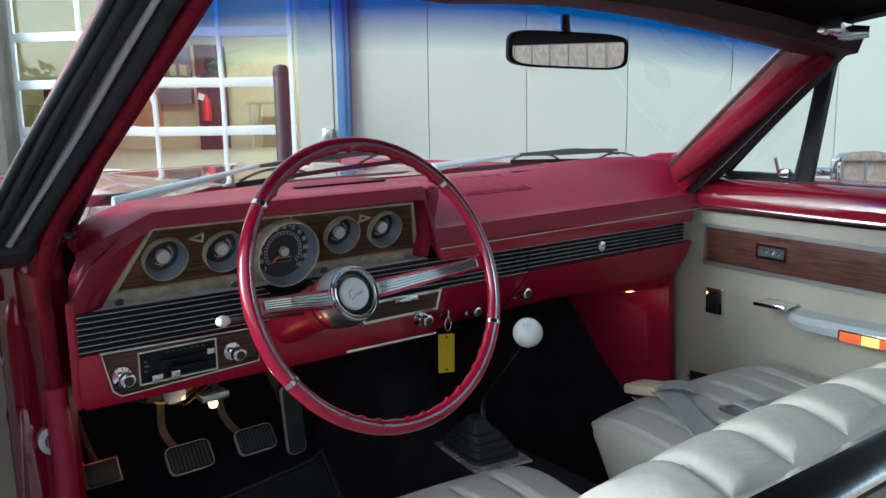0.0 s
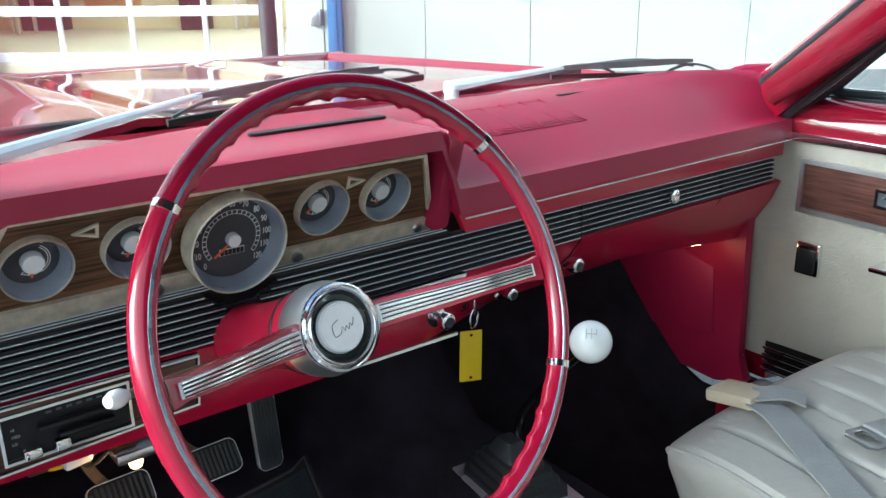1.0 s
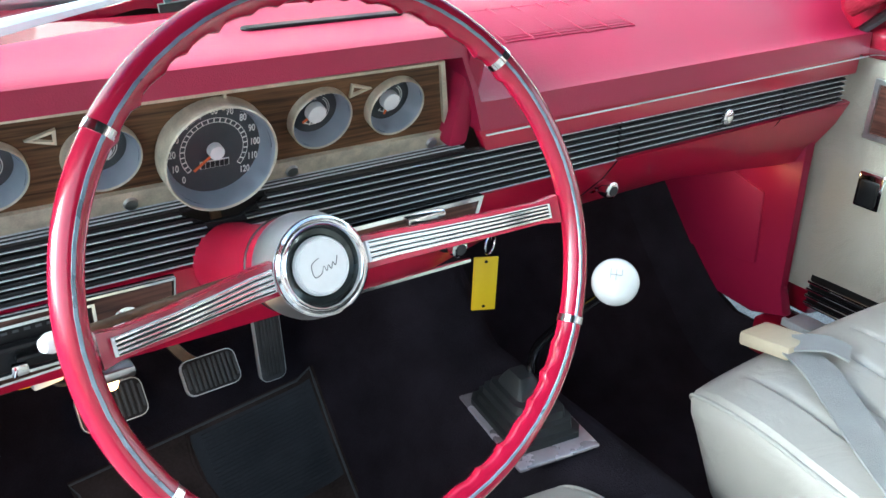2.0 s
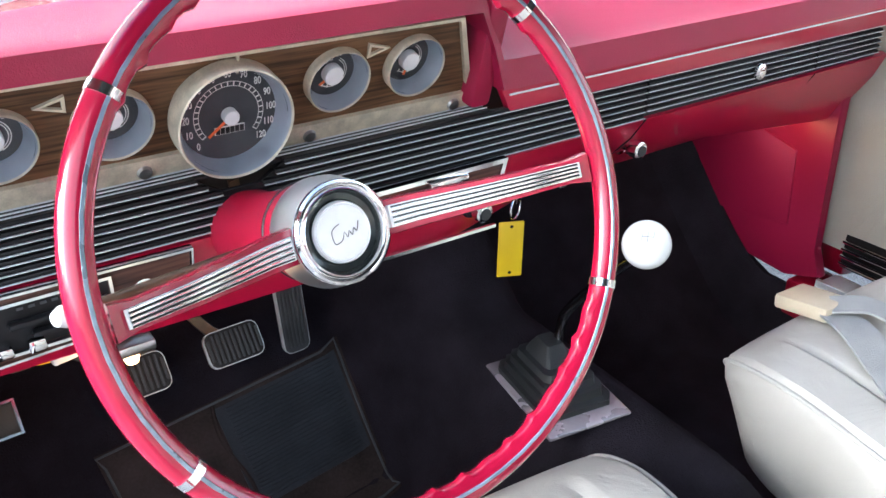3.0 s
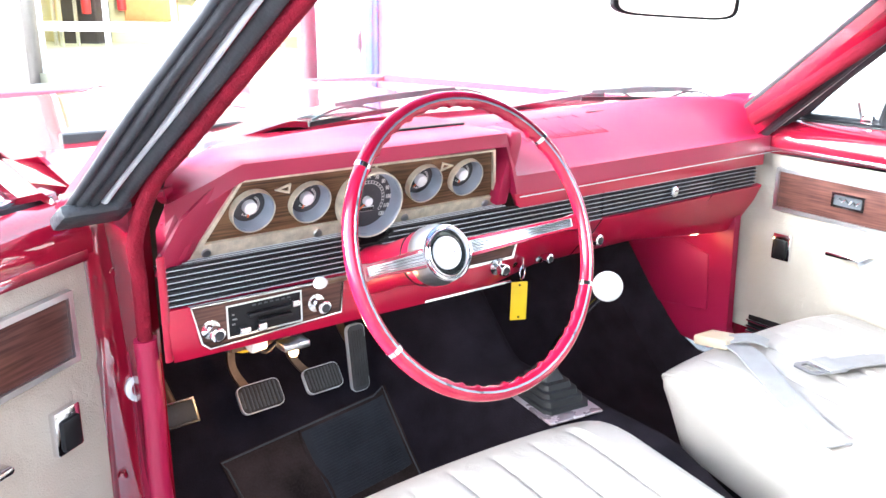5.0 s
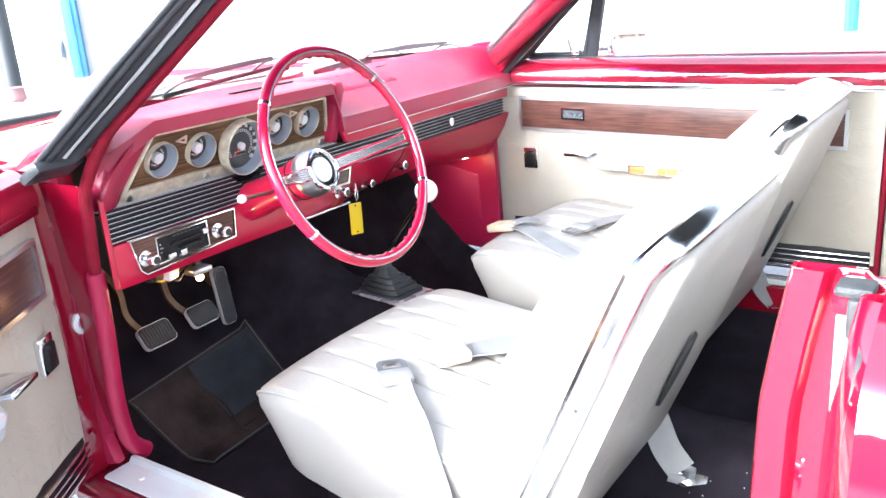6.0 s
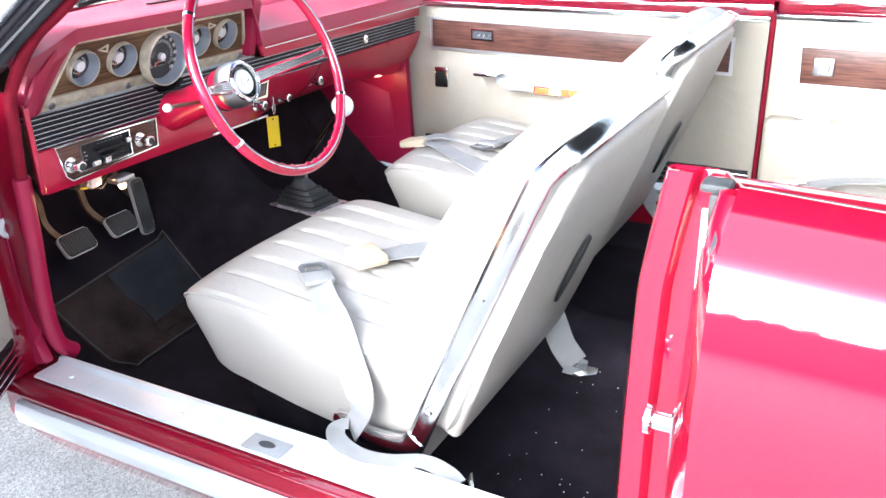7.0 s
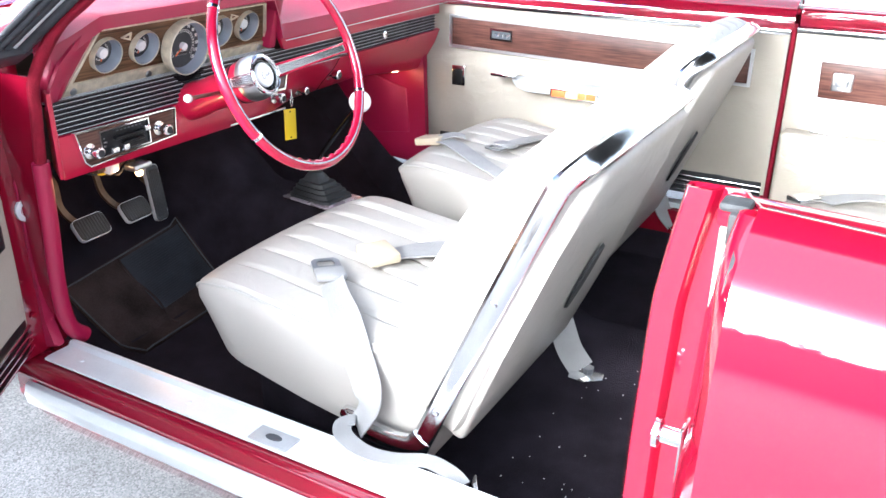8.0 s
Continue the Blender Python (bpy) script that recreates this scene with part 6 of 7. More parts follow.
    # bright moulding: a foot beside the cushion, then up the side, over the top and down again
    half = [(0.267, -0.036), (0.270, 0.06), (0.272, 0.20), (0.270, 0.34), (0.264, 0.46), (0.254, 0.515), (0.230, 0.546), (0.185, 0.557), (0.09, 0.561)]
    path = smooth_path([(-x, 0, h) for x, h in half] + [(x, 0, h) for x, h in half[::-1]], 5)
    rings = []
    for i, p in enumerate(path):
        t = (path[min(i + 1, len(path) - 1)] - path[max(i - 1, 0)]).normalized()
        out = Vector((-t.z, 0, t.x))
        back = -0.018 - 0.020 * max(0, p.z - 0.50) / 0.06
        rings.append([BM @ (p + out * a + Vector((0, b + back, -0.008 * max(0, p.z - 0.50) / 0.06))) for a, b in ((-0.010, -0.017), (0.001, -0.018), (0.0045, -0.014), (0.0062, -0.003), (0.0045, 0.005), (0.0062, 0.010), (0.001, 0.016), (-0.010, 0.016))])
    bm = B()
    loft(bm, rings)
    for sx in (-1, 1):
        foot = smooth_path([(0.027 + sx * 0.264, 0.154, 0.146), (0.027 + sx * 0.270, 0.114, 0.136), (0.027 + sx * 0.273, 0.064, 0.128), (0.027 + sx * 0.273, 0.014, 0.132), (0.027 + sx * 0.271, -0.006, 0.153)], 5)
        rings = []
        for i, p in enumerate(foot):
            t = foot[min(i + 1, len(foot) - 1)] - foot[max(i - 1, 0)]
            acr = Vector((0, -t.z, t.y)).normalized()
            w = 0.45 + 0.55 * min(1, i / 3)
            rings.append([p + Vector((sx * a, 0, 0)) + acr * b * w for a, b in ((-0.010, -0.017), (0.001, -0.018), (0.0045, -0.014), (0.006, 0.0), (0.0045, 0.014), (0.001, 0.018), (-0.010, 0.017))])
        loft(bm, rings)
    sm = part("edge_moulding", bm, SATIN, s, "bright moulding round the backrest edge")
    for sx in (-1, 1):
        for h in (0.07, 0.30):
            bm = B()
            lathe(bm, [(0.006, 0), (0.005, 0.004), (0, 0.005)], 12, BM @ pose(sx * 0.277, -0.019, h, 0, sx * 90, 0))
            part("screw", bm, CHROME, sm)
    bm = B()
    lathe(bm, [(0, 0), (1.0, 0), (0.95, 0.8), (0.6, 1.0), (0, 1.0)], 24, BM @ pose(0.03, -0.068, 0.24, 90, 0, 0) @ Matrix.Diagonal((0.022, 0.075, 0.006, 1)))
    part("back_vent", bm, RUBBER, br, "black oval vent in the back shell")
    return s


SEAT_L = pose(-0.335, -0.684, 0.230)
SEAT_R = pose(0.409, -0.650, 0.241)
seat = build_seat(SEAT_L, "white pleated vinyl bucket seat with bright side mouldings")
build_seat(SEAT_R, "white pleated vinyl bucket seat with bright side mouldings")

# rear bench
rb = thing("rear_bench", BODY @ pose(0, -1.015, 0.36), "white pleated vinyl rear bench seat", "car seat")
rings = []
for y, z0, z1, w in ((0.03, 0.0, 0.05, 0.56), (0.045, 0.0, 0.10, 0.59), (0.03, 0.0, 0.145, 0.605), (-0.02, 0.0, 0.165, 0.61), (-0.15, 0.0, 0.165, 0.61), (-0.35, 0.0, 0.145, 0.61), (-0.48, 0.0, 0.13, 0.60)):
    r = [Vector((-w, y - 0.10, z0)), Vector((-w, y - 0.10, z1 - 0.03))]
    for k in range(101):
        u = -1 + 2 * k / 100
        x = u * w * 0.98
        ph = abs((x / 0.062) % 1 - 0.5) * 2
        r.append(Vector((x, y - 0.10 * u ** 4, z1 - 0.010 * ph ** 5 * (1 if y < 0.0 else 0) - 0.02 * abs(u) ** 8)))
    r += [Vector((w, y - 0.10, z1 - 0.03)), Vector((w, y - 0.10, z0))]
    rings.append(r)
bm = B()
loft(bm, rings)
part("cushion", bm, WHITE, rb)
bm = B()
box(bm, (0, -0.50, 0.30), (1.20, 0.14, 0.52), 0.04, (-18, 0, 0), 3)
part("backrest", bm, WHITE, rb)


def webbing(bm, pts, w=0.047, th=0.003, up=(0, 0, 1)):
    sweep(bm, smooth_path(pts, 6), [(-w / 2, 0), (w / 2, 0), (w / 2, th), (-w / 2, th)], up=up)


def buckle(parent, m, name="buckle"):
    bm = B()
    prism(bm, [(-0.032, -0.036), (0.030, -0.040), (0.034, 0.034), (-0.028, 0.038)], 0.020, m, 0.005)
    return part(name, bm, BUCKLE, parent, "cream plastic buckle")


def on_seat(x, y, lift=0.004):
    """A point on the cushion's top, in the seat's frame."""
    tab = [(0.0, 0.268), (0.10, 0.278), (0.19, 0.289), (0.28, 0.300), (0.36, 0.310), (0.42, 0.315), (0.465, 0.309)]
    u = min(1, abs(x) / 0.252)
    return (x, y, table_at(tab, y) + 0.012 * (1 - u * u) + 0.006 + lift)


def tongue(parent, m, material):
    bm = B()
    ring_prism(bm, [(-0.026, -0.005), (0.026, -0.005), (0.026, 0.026), (0.018, 0.036), (-0.018, 0.036), (-0.026, 0.026)], [(-0.016, 0.006), (0.016, 0.006), (0.016, 0.020), (0.012, 0.026), (-0.012, 0.026), (-0.016, 0.020)], 0.003, m)
    part("tongue", bm, material, parent, "steel belt tongue")
    bm = B()
    box(bm, (0, -0.026, 0.002), (0.054, 0.042, 0.010), 0.003, m=m)
    part("stitched_fold", bm, BELT, parent)


# belts on the driver's cushion
GREYST = mat("grey_steel", (0.22, 0.22, 0.23), 0.4, 0.8, var=0.2, scale=30, bump=0.1)
sb = thing("seat_belt", SEAT_L, "grey lap belt with a metal tongue hanging over the cushion", "seat belt", "seat belts")
bm = B()
webbing(bm, [on_seat(-0.122, 0.252), on_seat(-0.165, 0.205), on_seat(-0.205, 0.158, 0.008), (-0.243, 0.112, 0.268), (-0.255, 0.088, 0.225), (-0.257, 0.086, 0.185), (-0.259, 0.106, 0.145)], up=(-0.55, 0, 0.83))
webbing(bm, [(-0.261, 0.108, 0.158), (-0.274, 0.124, 0.152), (-0.306, 0.100, 0.157), (-0.324, 0.050, 0.157), (-0.318, 0.000, 0.157), (-0.292, -0.045, 0.154), (-0.292, -0.085, 0.148), (-0.300, -0.110, 0.140)], 0.030)
part("webbing", bm, BELT, sb)
tongue(sb, Matrix.Translation(on_seat(-0.094, 0.282, 0.007)) @ pose(0, 0, 0, 3, 2, -42), GREYST)
bm = B()
box(bm, (-0.302, -0.120, 0.118), (0.044, 0.004, 0.07), 0.0015, (24, 0, 30))
part("anchor", bm, CHROME, sb, "bare metal anchor")
sb2 = thing("seat_belt", SEAT_L, "grey buckle-end lap belt with a cream buckle on the cushion", "seat belt", "seat belts")
bm = B()
webbing(bm, [on_seat(0.030, 0.222), on_seat(0.085, 0.200, 0.006), on_seat(0.135, 0.170), on_seat(0.20, 0.09)])
webbing(bm, [on_seat(0.030, 0.215, 0.008), on_seat(0.075, 0.176, 0.010), on_seat(0.112, 0.14, 0.008), on_seat(0.15, 0.07)], 0.042)
part("webbing", bm, BELT, sb2)
buckle(sb2, Matrix.Translation(on_seat(0.006, 0.240, 0.002)) @ pose(0, 0, 0, 2, 0, -30))
# passenger's belts
sb3 = thing("seat_belt", SEAT_R, "grey lap belt with cream buckle lying on the passenger cushion", "seat belt", "seat belts")
bm = B()
webbing(bm, [on_seat(-0.070, 0.452), on_seat(-0.092, 0.40), on_seat(-0.125, 0.34), on_seat(-0.172, 0.25), on_seat(-0.21, 0.15)])
webbing(bm, [on_seat(-0.070, 0.455, 0.010), on_seat(-0.045, 0.425, 0.012), on_seat(-0.030, 0.40, 0.006)], 0.04)
part("webbing", bm, BELT, sb3)
buckle(sb3, pose(-0.068, 0.480, 0.318, -8, 4, 6))
sb4 = thing("seat_belt", SEAT_R, "grey belt end with steel tongue on the passenger cushion", "seat belt", "seat belts")
bm = B()
webbing(bm, [on_seat(0.010, 0.290), on_seat(0.06, 0.280), on_seat(0.14, 0.255), on_seat(0.22, 0.20)], 0.044)
part("webbing", bm, BELT, sb4)
tongue(sb4, Matrix.Translation(on_seat(-0.030, 0.300, 0.006)) @ pose(0, 0, 0, 2, 0, 76), GREYST)
# belt end lying on the rear bench
sb5 = thing("seat_belt", BODY @ pose(0.47, -1.13, 0.528), "grey belt end with bright buckle on the rear bench", "seat belt", "seat belts")
bm = B()
webbing(bm, [(-0.02, 0.0, 0.004), (0.05, -0.06, 0.004), (0.09, -0.16, 0.003), (0.10, -0.26, 0.002)])
part("webbing", bm, BELT, sb5)
bm = B()
prism(bm, [(-0.050, -0.018), (0.012, -0.024), (0.016, 0.022), (-0.046, 0.028)], 0.012, pose(-0.02, 0.03, 0.003, 0, 0, -35), 0.003)
part("buckle", bm, CHROME, sb5, "bright steel buckle")
# rear floor anchors
for k, (ax, ay, ang) in enumerate(((-0.088, -0.770, 10), (0.672, -0.745, 40))):
    fb = thing("floor_belt", BODY @ pose(ax, ay, floor_z(ax, ay) + 0.004, 0, 0, ang), "short grey belt bolted to the carpet by a steel plate", "seat belt", "floor belts")
    bm = B()
    prism(bm, [(-0.044, -0.012), (-0.024, -0.048), (0.024, -0.048), (0.044, -0.012), (0.036, 0.022), (-0.036, 0.022)], 0.004, Matrix(), 0.001)
    part("plate", bm, CHROME, fb)
    bm = B()
    lathe(bm, [(0.012, 0.004), (0.012, 0.012), (0, 0.013)], 6, pose(0.004, -0.014, 0))
    part("bolt", bm, ALU, fb)
    bm = B()
    webbing(bm, [(0, 0.0, 0.008), (0.008, 0.030, 0.045), (0.016, 0.052, 0.095), (0.024, 0.075, 0.15)], 0.054, up=(-0.81, -0.29, 0.19))
    part("webbing", bm, BELT, fb)

# ---------------------------------------------------------------- gear lever, pedals, mat
gs = thing("gear_shifter", pose(0.028, -0.042, 0.478, 0, 0, -7), "floor gear lever with white ball knob and black rubber boot", "gear lever")
bm = B()
prism(bm, [(-0.060, -0.083), (0.057, -0.083), (0.060, 0.083), (-0.057, 0.083)], 0.006, Matrix(), 0.003)
part("boot_plate", bm, mat("polished_plate", (0.42, 0.38, 0.41), 0.28, 0.6, var=0.15, scale=20, bump=0.1), gs, "bright boot plate")
bm = B()
rings = []
for k, (sc, z) in enumerate(((1.0, 0.004), (1.0, 0.013), (0.88, 0.014), (0.86, 0.024), (0.76, 0.025), (0.74, 0.034), (0.62, 0.035), (0.58, 0.044), (0.44, 0.045), (0.34, 0.056), (0.22, 0.066))):
    w, l = 0.050 * sc, 0.066 * sc
    yo = 0.006 + 0.014 * k / 10
    rings.append([Vector((x * w, yo + y * l, z + (0.0))) for x, y in ((-1, -0.8), (-0.8, -1), (0.8, -1), (1, -0.8), (1, 0.8), (0.8, 1), (-0.8, 1), (-1, 0.8))])
loft(bm, rings)
part("boot", bm, RUBBER, gs, "ribbed black rubber boot")
lev = [(0.012, 0.018, 0.045), (0.016, 0.020, 0.085), (0.020, 0.008, 0.115), (0.026, -0.045, 0.180), (0.028, -0.090, 0.228), (0.027, -0.106, 0.244)]
bm = B()
tube(bm, smooth_path(lev, 6), 0.0065, 12)
part("lever", bm, mat("black_chrome", (0.20, 0.20, 0.21), 0.2, 1.0, var=0.1), gs, "dark polished lever")
bm = B()
lathe(bm, [(0, -0.026)] + [(0.026 * math.sin(radians(a)), -0.026 * math.cos(radians(a))) for a in range(10, 180, 10)] + [(0, 0.026)], 32, pose(0.027, -0.108, 0.253))
kb = part("ball_knob", bm, KNOBW, gs, "glossy white ball knob")
bm = B()
KM = pose(0.027, -0.108, 0.253) @ look((0, 0, 0), (0.45, 0.55, -0.70)) @ pose(0, 0, 0.0262)
for a, b in (((-0.006, 0.006), (-0.006, -0.006)), ((0, 0.006), (0, -0.006)), ((-0.006, 0), (0.006, 0)), ((0.006, 0.006), (0.006, 0))):
    c = [(a[0] + b[0]) / 2, (a[1] + b[1]) / 2]
    box(bm, (c[0], c[1], 0), (abs(a[0] - b[0]) + 0.0006, abs(a[1] - b[1]) + 0.0006, 0.0008), m=KM)
part("shift_pattern", bm, PIPE, kb, "grey shift pattern")


def rounded(w, h, r):
    """A rectangle's outline with rounded corners."""
    return [(sx * (w / 2 - r) + r * math.cos(radians(a)), sy * (h / 2 - r) + r * math.sin(radians(a))) for sx, sy, a0 in ((1, 1, 0), (-1, 1, 90), (-1, -1, 180), (1, -1, 270)) for a in (a0, a0 + 30, a0 + 60, a0 + 90)]


def pedal(name, x, y, z, w, h, arm, label):
    """Pad with ridges in a bright trim, on a flat bent arm."""
    p = thing(name, pose(x, y, z, -36 if name != "accelerator_pedal" else -8, 0, 4), label, "pedal", "pedals")
    bm = B()
    prism(bm, rounded(w, h, 0.0105), 0.012, FRONT, 0.002)
    pd = part("pad", bm, RUBBER if name != "accelerator_pedal" else PEDG, p, "black ribbed rubber pad")
    bm = B()
    e = 0.0012
    ring_prism(bm, rounded(w + 2 * e, h + 2 * e, 0.012), rounded(w, h, 0.0105), 0.010, FRONT)
    part("pad_trim", bm, SILL, p, "bright trim ring")
    vert = name == "accelerator_pedal"
    for k in range(7 if vert else 11):
        bm = B()
        n_ = 7 if vert else 11
        xx = -w / 2 + w * (k + 0.5) / n_
        box(bm, (xx, -0.0135, 0), (w / n_ * 0.5, 0.004, h * (0.86 if 0 < k < n_ - 1 else 0.62)), 0.001, seg=1)
        part("ridge", bm, PEDG, p)
    bm = B()
    sweep(bm, smooth_path(arm, 6), [(-0.007, -0.004), (0.007, -0.004), (0.008, 0), (0.007, 0.004), (-0.007, 0.004), (-0.008, 0)], up=(0, 1, 0.3))
    part("arm", bm, PEDALARM, p, "bronze-coloured steel arm")
    return p


pedal("clutch_pedal", -0.420, 0.255, 0.492, 0.082, 0.050, [(0, 0.004, 0.01), (-0.012, 0.018, 0.03), (-0.026, 0.012, 0.07), (-0.022, -0.008, 0.12), (-0.035, -0.012, 0.17), (-0.035, 0.0, 0.22)], "black ribbed clutch pedal with bright trim")
pedal("brake_pedal", -0.285, 0.270, 0.486, 0.076, 0.048, [(0, 0.004, 0.01), (-0.018, 0.02, 0.03), (-0.040, 0.010, 0.07), (-0.042, -0.008, 0.12), (-0.054, -0.008, 0.17), (-0.052, 0.0, 0.22)], "black ribbed brake pedal with bright trim")
pedal("accelerator_pedal", -0.184, 0.312, 0.492, 0.039, 0.138, [(0, 0.004, 0.02), (-0.005, 0.03, 0.05), (-0.03, 0.03, 0.13), (-0.04, 0.02, 0.20)], "long grey-black ribbed accelerator pedal")
pb = thing("parking_brake_pedal", pose(-0.585, 0.20, 0.53, -30, 0, 4), "small parking brake pedal below the dash", "pedal", "pedals")
bm = B()
prism(bm, [(-0.026, -0.018), (0.026, -0.018), (0.026, 0.018), (-0.026, 0.018)], 0.010, FRONT, 0.003)
part("pad", bm, RUBBER, pb)
bm = B()
ring_prism(bm, [(-0.029, -0.021), (0.029, -0.021), (0.029, 0.021), (-0.029, 0.021)], [(-0.026, -0.018), (0.026, -0.018), (0.026, 0.018), (-0.026, 0.018)], 0.008, FRONT)
part("pad_trim", bm, CHROME, pb)
bm = B()
tube(bm, [(0, 0.005, 0.0), (-0.01, 0.02, 0.08), (-0.01, 0.03, 0.16)], 0.007, 8)
part("arm", bm, PEDALARM, pb)

fm_ = thing("floor_mat", BODY, "worn black rubber floor mat with a ribbed heel pad", "floor mat")


def mat_at(u, v, lift):
    """A point on the mat: u across from the sill, v from the toe board back."""
    x = lerp(-0.515, -0.132, u) + 0.045 * v * (1 - u)
    y = lerp(0.305, 0.110, v) + 0.030 * u
    return Vector((x, y, floor_z(x, y) + lift))


bm = B()
sheet(bm, [[mat_at(u, v, 0.006 + 0.0015 * noise.noise(Vector((u * 5, v * 5, 1.0)))) for u in np.linspace(0, 1, 28)] for v in np.linspace(0, 1, 22)], -0.004)
part("mat_sheet", bm, MATRUB, fm_)
bm = B()
edge_uv = [(k / 12, 0.02) for k in range(12)] + [(0.985, k / 12) for k in range(12)] + [(1 - k / 12, 0.98) for k in range(12)] + [(0.015, 1 - k / 12) for k in range(12)]
tube(bm, [mat_at(u, v, 0.008) for u, v in edge_uv], 0.0019, 6, True)
part("mat_border", bm, PEDG, fm_, "raised mat border")
bm = B()
sheet(bm, [[mat_at(u, v, 0.0085) for u in np.linspace(0.44, 0.97, 14)] for v in np.linspace(0.05, 0.62, 10)], -0.003)
HEEL = mat("heel_pad_rubber", (0.028, 0.032, 0.039), 0.6, var=0.4, scale=14, fine=260, bump=0.3, spec=0.15)
hp = part("heel_pad", bm, HEEL, fm_, "blue-grey ribbed heel pad")
for k in range(25):
    v = 0.075 + 0.0215 * k
    bm = B()
    sweep(bm, [mat_at(u, v, 0.0085) for u in np.linspace(0.48, 0.94, 6)], [(-0.0011, 0), (0.0011, 0), (0.0008, 0.0014), (-0.0008, 0.0014)])
    part("heel_rib", bm, HEEL, hp)
bm = B()
tube(bm, [mat_at(0.44 - 0.02 * math.sin(k / 2), 0.03 + 0.05 * k, 0.008) for k in range(18)], 0.003, 6)
part("mat_rib", bm, MATRUB, fm_)

# ---------------------------------------------------------------- keys, mirror, wipers
kt = thing("ignition_key", DM @ pose(0.656, 0.022, 0.738), "ignition keys with a yellow plastic tag", "keys")
bm = B()
box(bm, (0, -0.010, 0), (0.003, 0.024, 0.022), 0.001)
part("key", bm, CHROME, kt, "steel key")
bm = B()
tube(bm, [(0.012 * math.cos(a), -0.020 + 0.006 * math.cos(a), -0.016 + 0.013 * math.sin(a)) for a in [2 * math.pi * k / 20 for k in range(20)]], 0.0011, 6, True, (0, 1, 0))
part("ring", bm, CHROME, kt)
TG = pose(0.002, -0.010, -0.074, 0, 1, -24)
bm = B()
prism(bm, [(-0.0155, -0.037), (0.0155, -0.037), (0.0155, 0.037), (-0.0155, 0.037)], 0.003, TG @ FRONT, 0.0012)
part("tag", bm, TAGY, kt, "yellow plastic tag")
for z in (-0.031, 0.031):
    bm = B()
    lathe(bm, [(0.0022, 0.0033), (0, 0.0034)], 12, TG @ FRONT @ pose(0, z, 0))
    part("tag_hole", bm, PANELBLK, kt)

rm = thing("rear_view_mirror", pose(0.020, -0.265, 1.196) @ pose(0, 0, 0, 0.3, 3.0, -25.5), "inside rear-view mirror with a black rim", "mirror")
ang = [2 * math.pi * k / 40 for k in range(40)]
ov = [(0.094 * math.copysign(abs(math.cos(a)) ** 0.35, math.cos(a)), 0.0265 * math.copysign(abs(math.sin(a)) ** 0.45, math.sin(a))) for a in ang]
bm = B()
loft(bm, [[Vector((x * sc, y, z * sc)) for x, z in ov] for sc, y in ((0.93, -0.006), (1.0, -0.008), (1.02, 0.0), (0.98, 0.014), (0.7, 0.020))])
part("shell", bm, PANELBLK, rm)
bm = B()
prism(bm, [(x * 0.93, z * 0.90) for x, z in ov], 0.003, FRONT @ pose(0, 0, 0.005))
part("glass", bm, MIRROR, rm)
bm = B()
tube(bm, [(0, 0.018, 0.0), (0.01, 0.04, 0.025), (0.01, 0.05, 0.055)], 0.008, 10)
part("arm", bm, CHROME, rm)


ARMW = mat("pale_blue_silver", (0.62, 0.68, 0.72), 0.45, 0.25, var=0.08, scale=20, bump=0.05)
ARMT = mat("grey_teal_metal", (0.055, 0.085, 0.090), 0.4, 0.2, var=0.3, scale=25, bump=0.1)


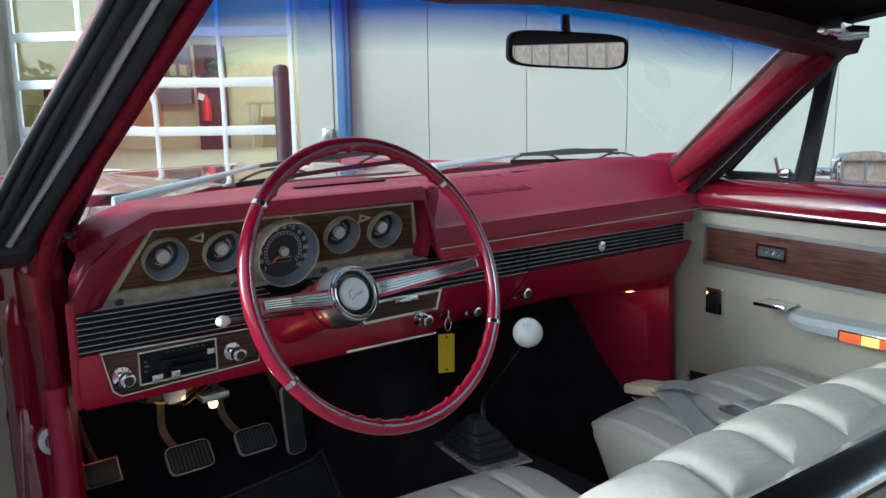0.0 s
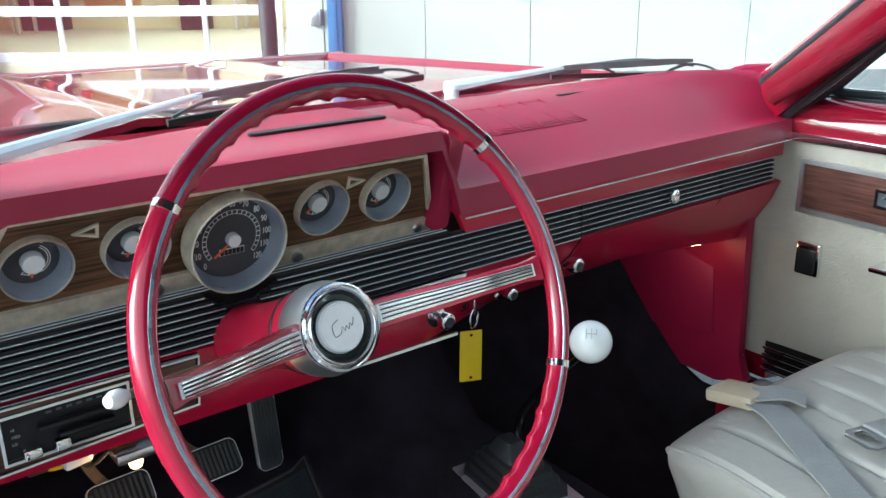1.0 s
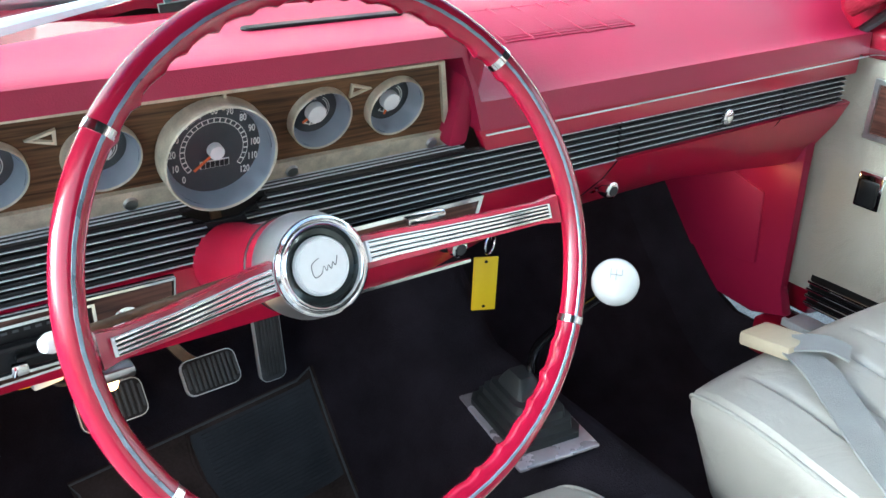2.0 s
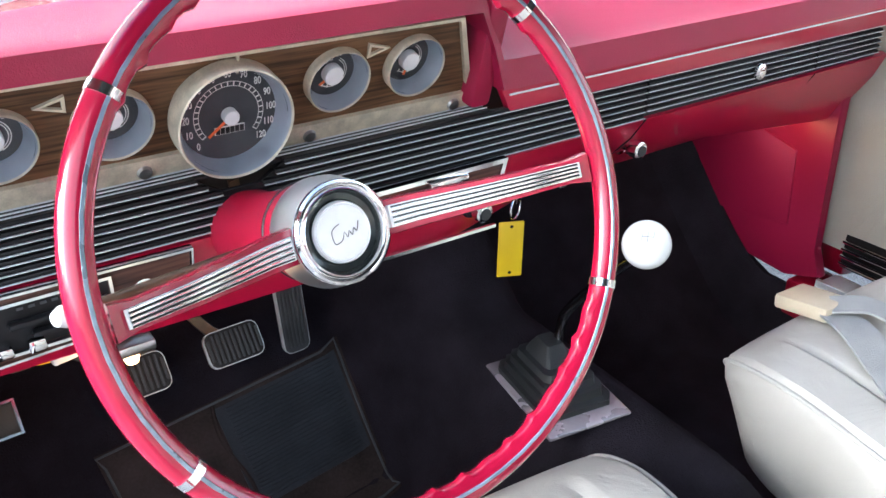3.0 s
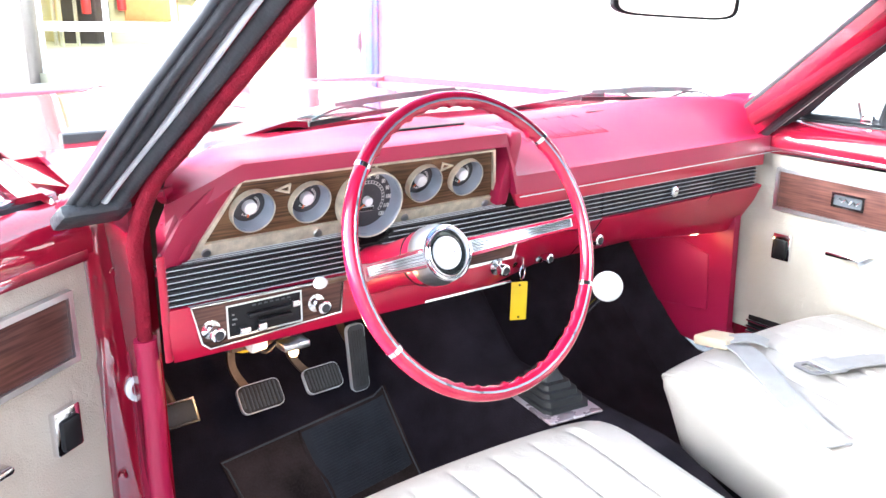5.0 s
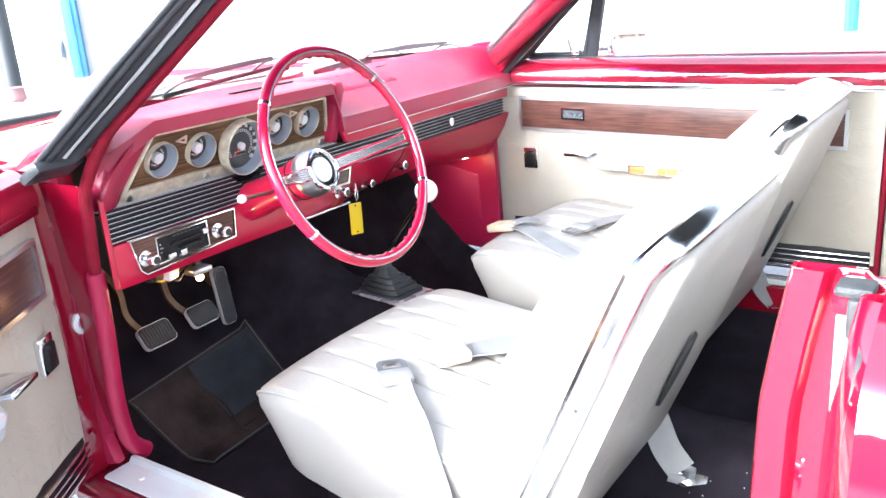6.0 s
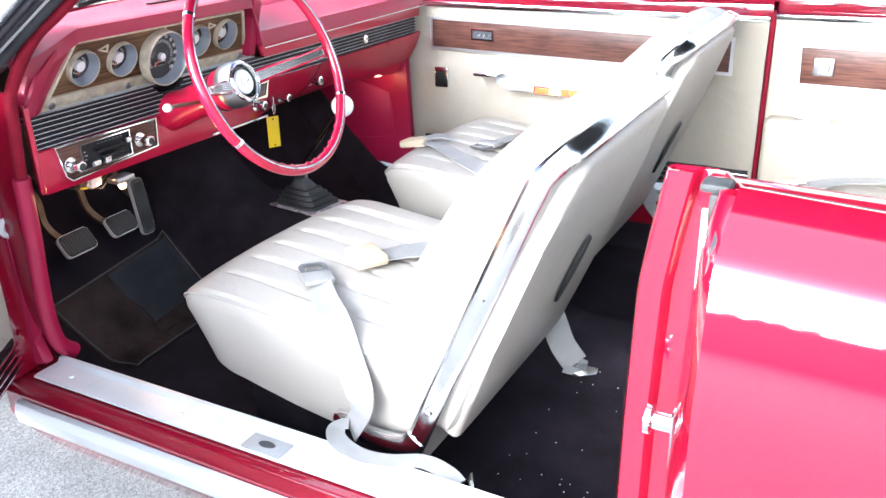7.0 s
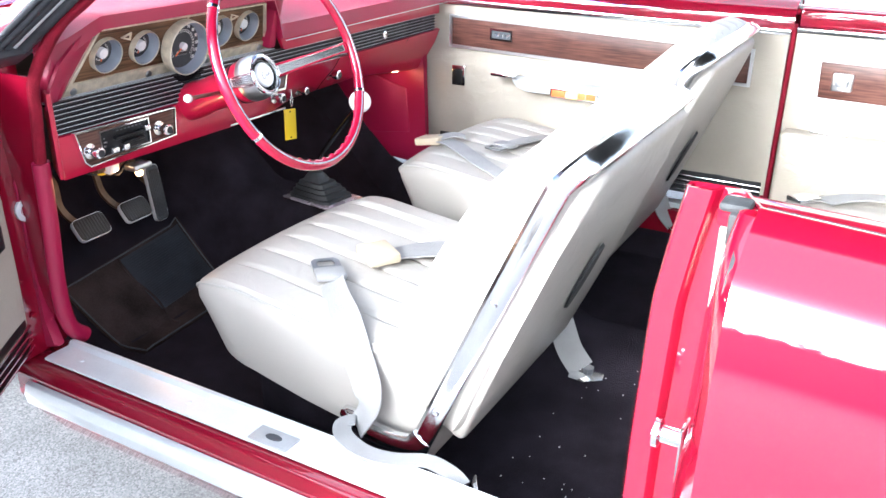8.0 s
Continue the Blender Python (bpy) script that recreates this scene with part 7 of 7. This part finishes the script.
def wiper(pivot, joint, tip, b0, b1, label):
    """A pale arm from the pivot, a dark tip after its joint, and a bowed blade from b0 to b1."""
    w = thing("windshield_wiper", Matrix(), label, "wiper", "wipers")
    p, j, t, a, b = (Vector(q) for q in (pivot, joint, tip, b0, b1))
    bm = B()
    rings = []
    for k in range(9):
        q = p.lerp(j, k / 8)
        h = lerp(0.0125, 0.0045, (k / 8) ** 0.8)
        d = lerp(0.010, 0.004, k / 8)
        rings.append([q + Vector((0, y, z)) for y, z in ((-d, -h * 0.5), (-d, h * 0.3), (-d * 0.5, h * 0.8), (d * 0.5, h * 0.9), (d, h * 0.4), (d, -h * 0.6))])
    loft(bm, rings)
    part("arm", bm, ARMW, w, "pale silver arm")
    bm = B()
    loft(bm, [[(j - (t - j) * 0.06).lerp(t, k / 6) + Vector((0, y, z)) for y, z in ((-0.004, -h), (-0.004, h), (0.004, h), (0.004, -h))] for k, h in enumerate((0.0025, 0.0042, 0.0055, 0.0058, 0.0056, 0.0050, 0.0028))])
    part("arm_tip", bm, ARMT, w, "grey-teal arm tip")
    bm = B()
    lathe(bm, [(0.012, -0.03), (0.012, 0.002), (0.009, 0.006), (0, 0.007)], 18, Matrix.Translation(p + (j - p) * 0.04))
    part("pivot", bm, ARMW, w)
    bm = B()
    sweep(bm, [a.lerp(b, k / 12) + Vector((0, 0.003, 0.002 * math.sin(math.pi * k / 12))) for k in range(13)], [(-0.0025, -0.006), (0.0025, -0.006), (0.0045, 0.003), (-0.0045, 0.003)])
    part("blade", bm, RUBBER, w, "black rubber blade")
    for u0, u1 in ((0.02, 0.36), (0.66, 0.98)):
        bm = B()
        sweep(bm, smooth_path([a.lerp(b, lerp(u0, u1, k / 4)) + Vector((0, 0.004, 0.003 + z)) for k, z in enumerate((0.0, 0.010, 0.014, 0.010, 0.0))], 4), [(-0.003, 0), (0.003, 0), (0.0025, 0.004), (-0.0025, 0.004)])
        part("bow", bm, ARMT, w, "dark blade bow")
    bm = B()
    sweep(bm, smooth_path([a.lerp(b, lerp(0.19, 0.82, k / 4)) + Vector((0, 0.004, 0.014 + z)) for k, z in enumerate((0.0, 0.007, 0.010, 0.007, 0.0))], 4), [(-0.003, 0), (0.003, 0), (0.0025, 0.005), (-0.0025, 0.005)])
    part("yoke", bm, ARMT, w, "dark blade yoke")


wiper((-0.536, 0.181, 0.977), (-0.262, 0.23, 1.018), (0.001, 0.233, 1.032), (-0.298, 0.256, 0.985), (0.097, 0.256, 1.011), "pale silver wiper with a black blade at the windshield foot")
wiper((0.161, 0.282, 0.985), (0.366, 0.232, 1.006), (0.585, 0.138, 1.009), (0.359, 0.249, 0.991), (0.648, 0.114, 0.981), "pale silver wiper with a black blade at the windshield foot")
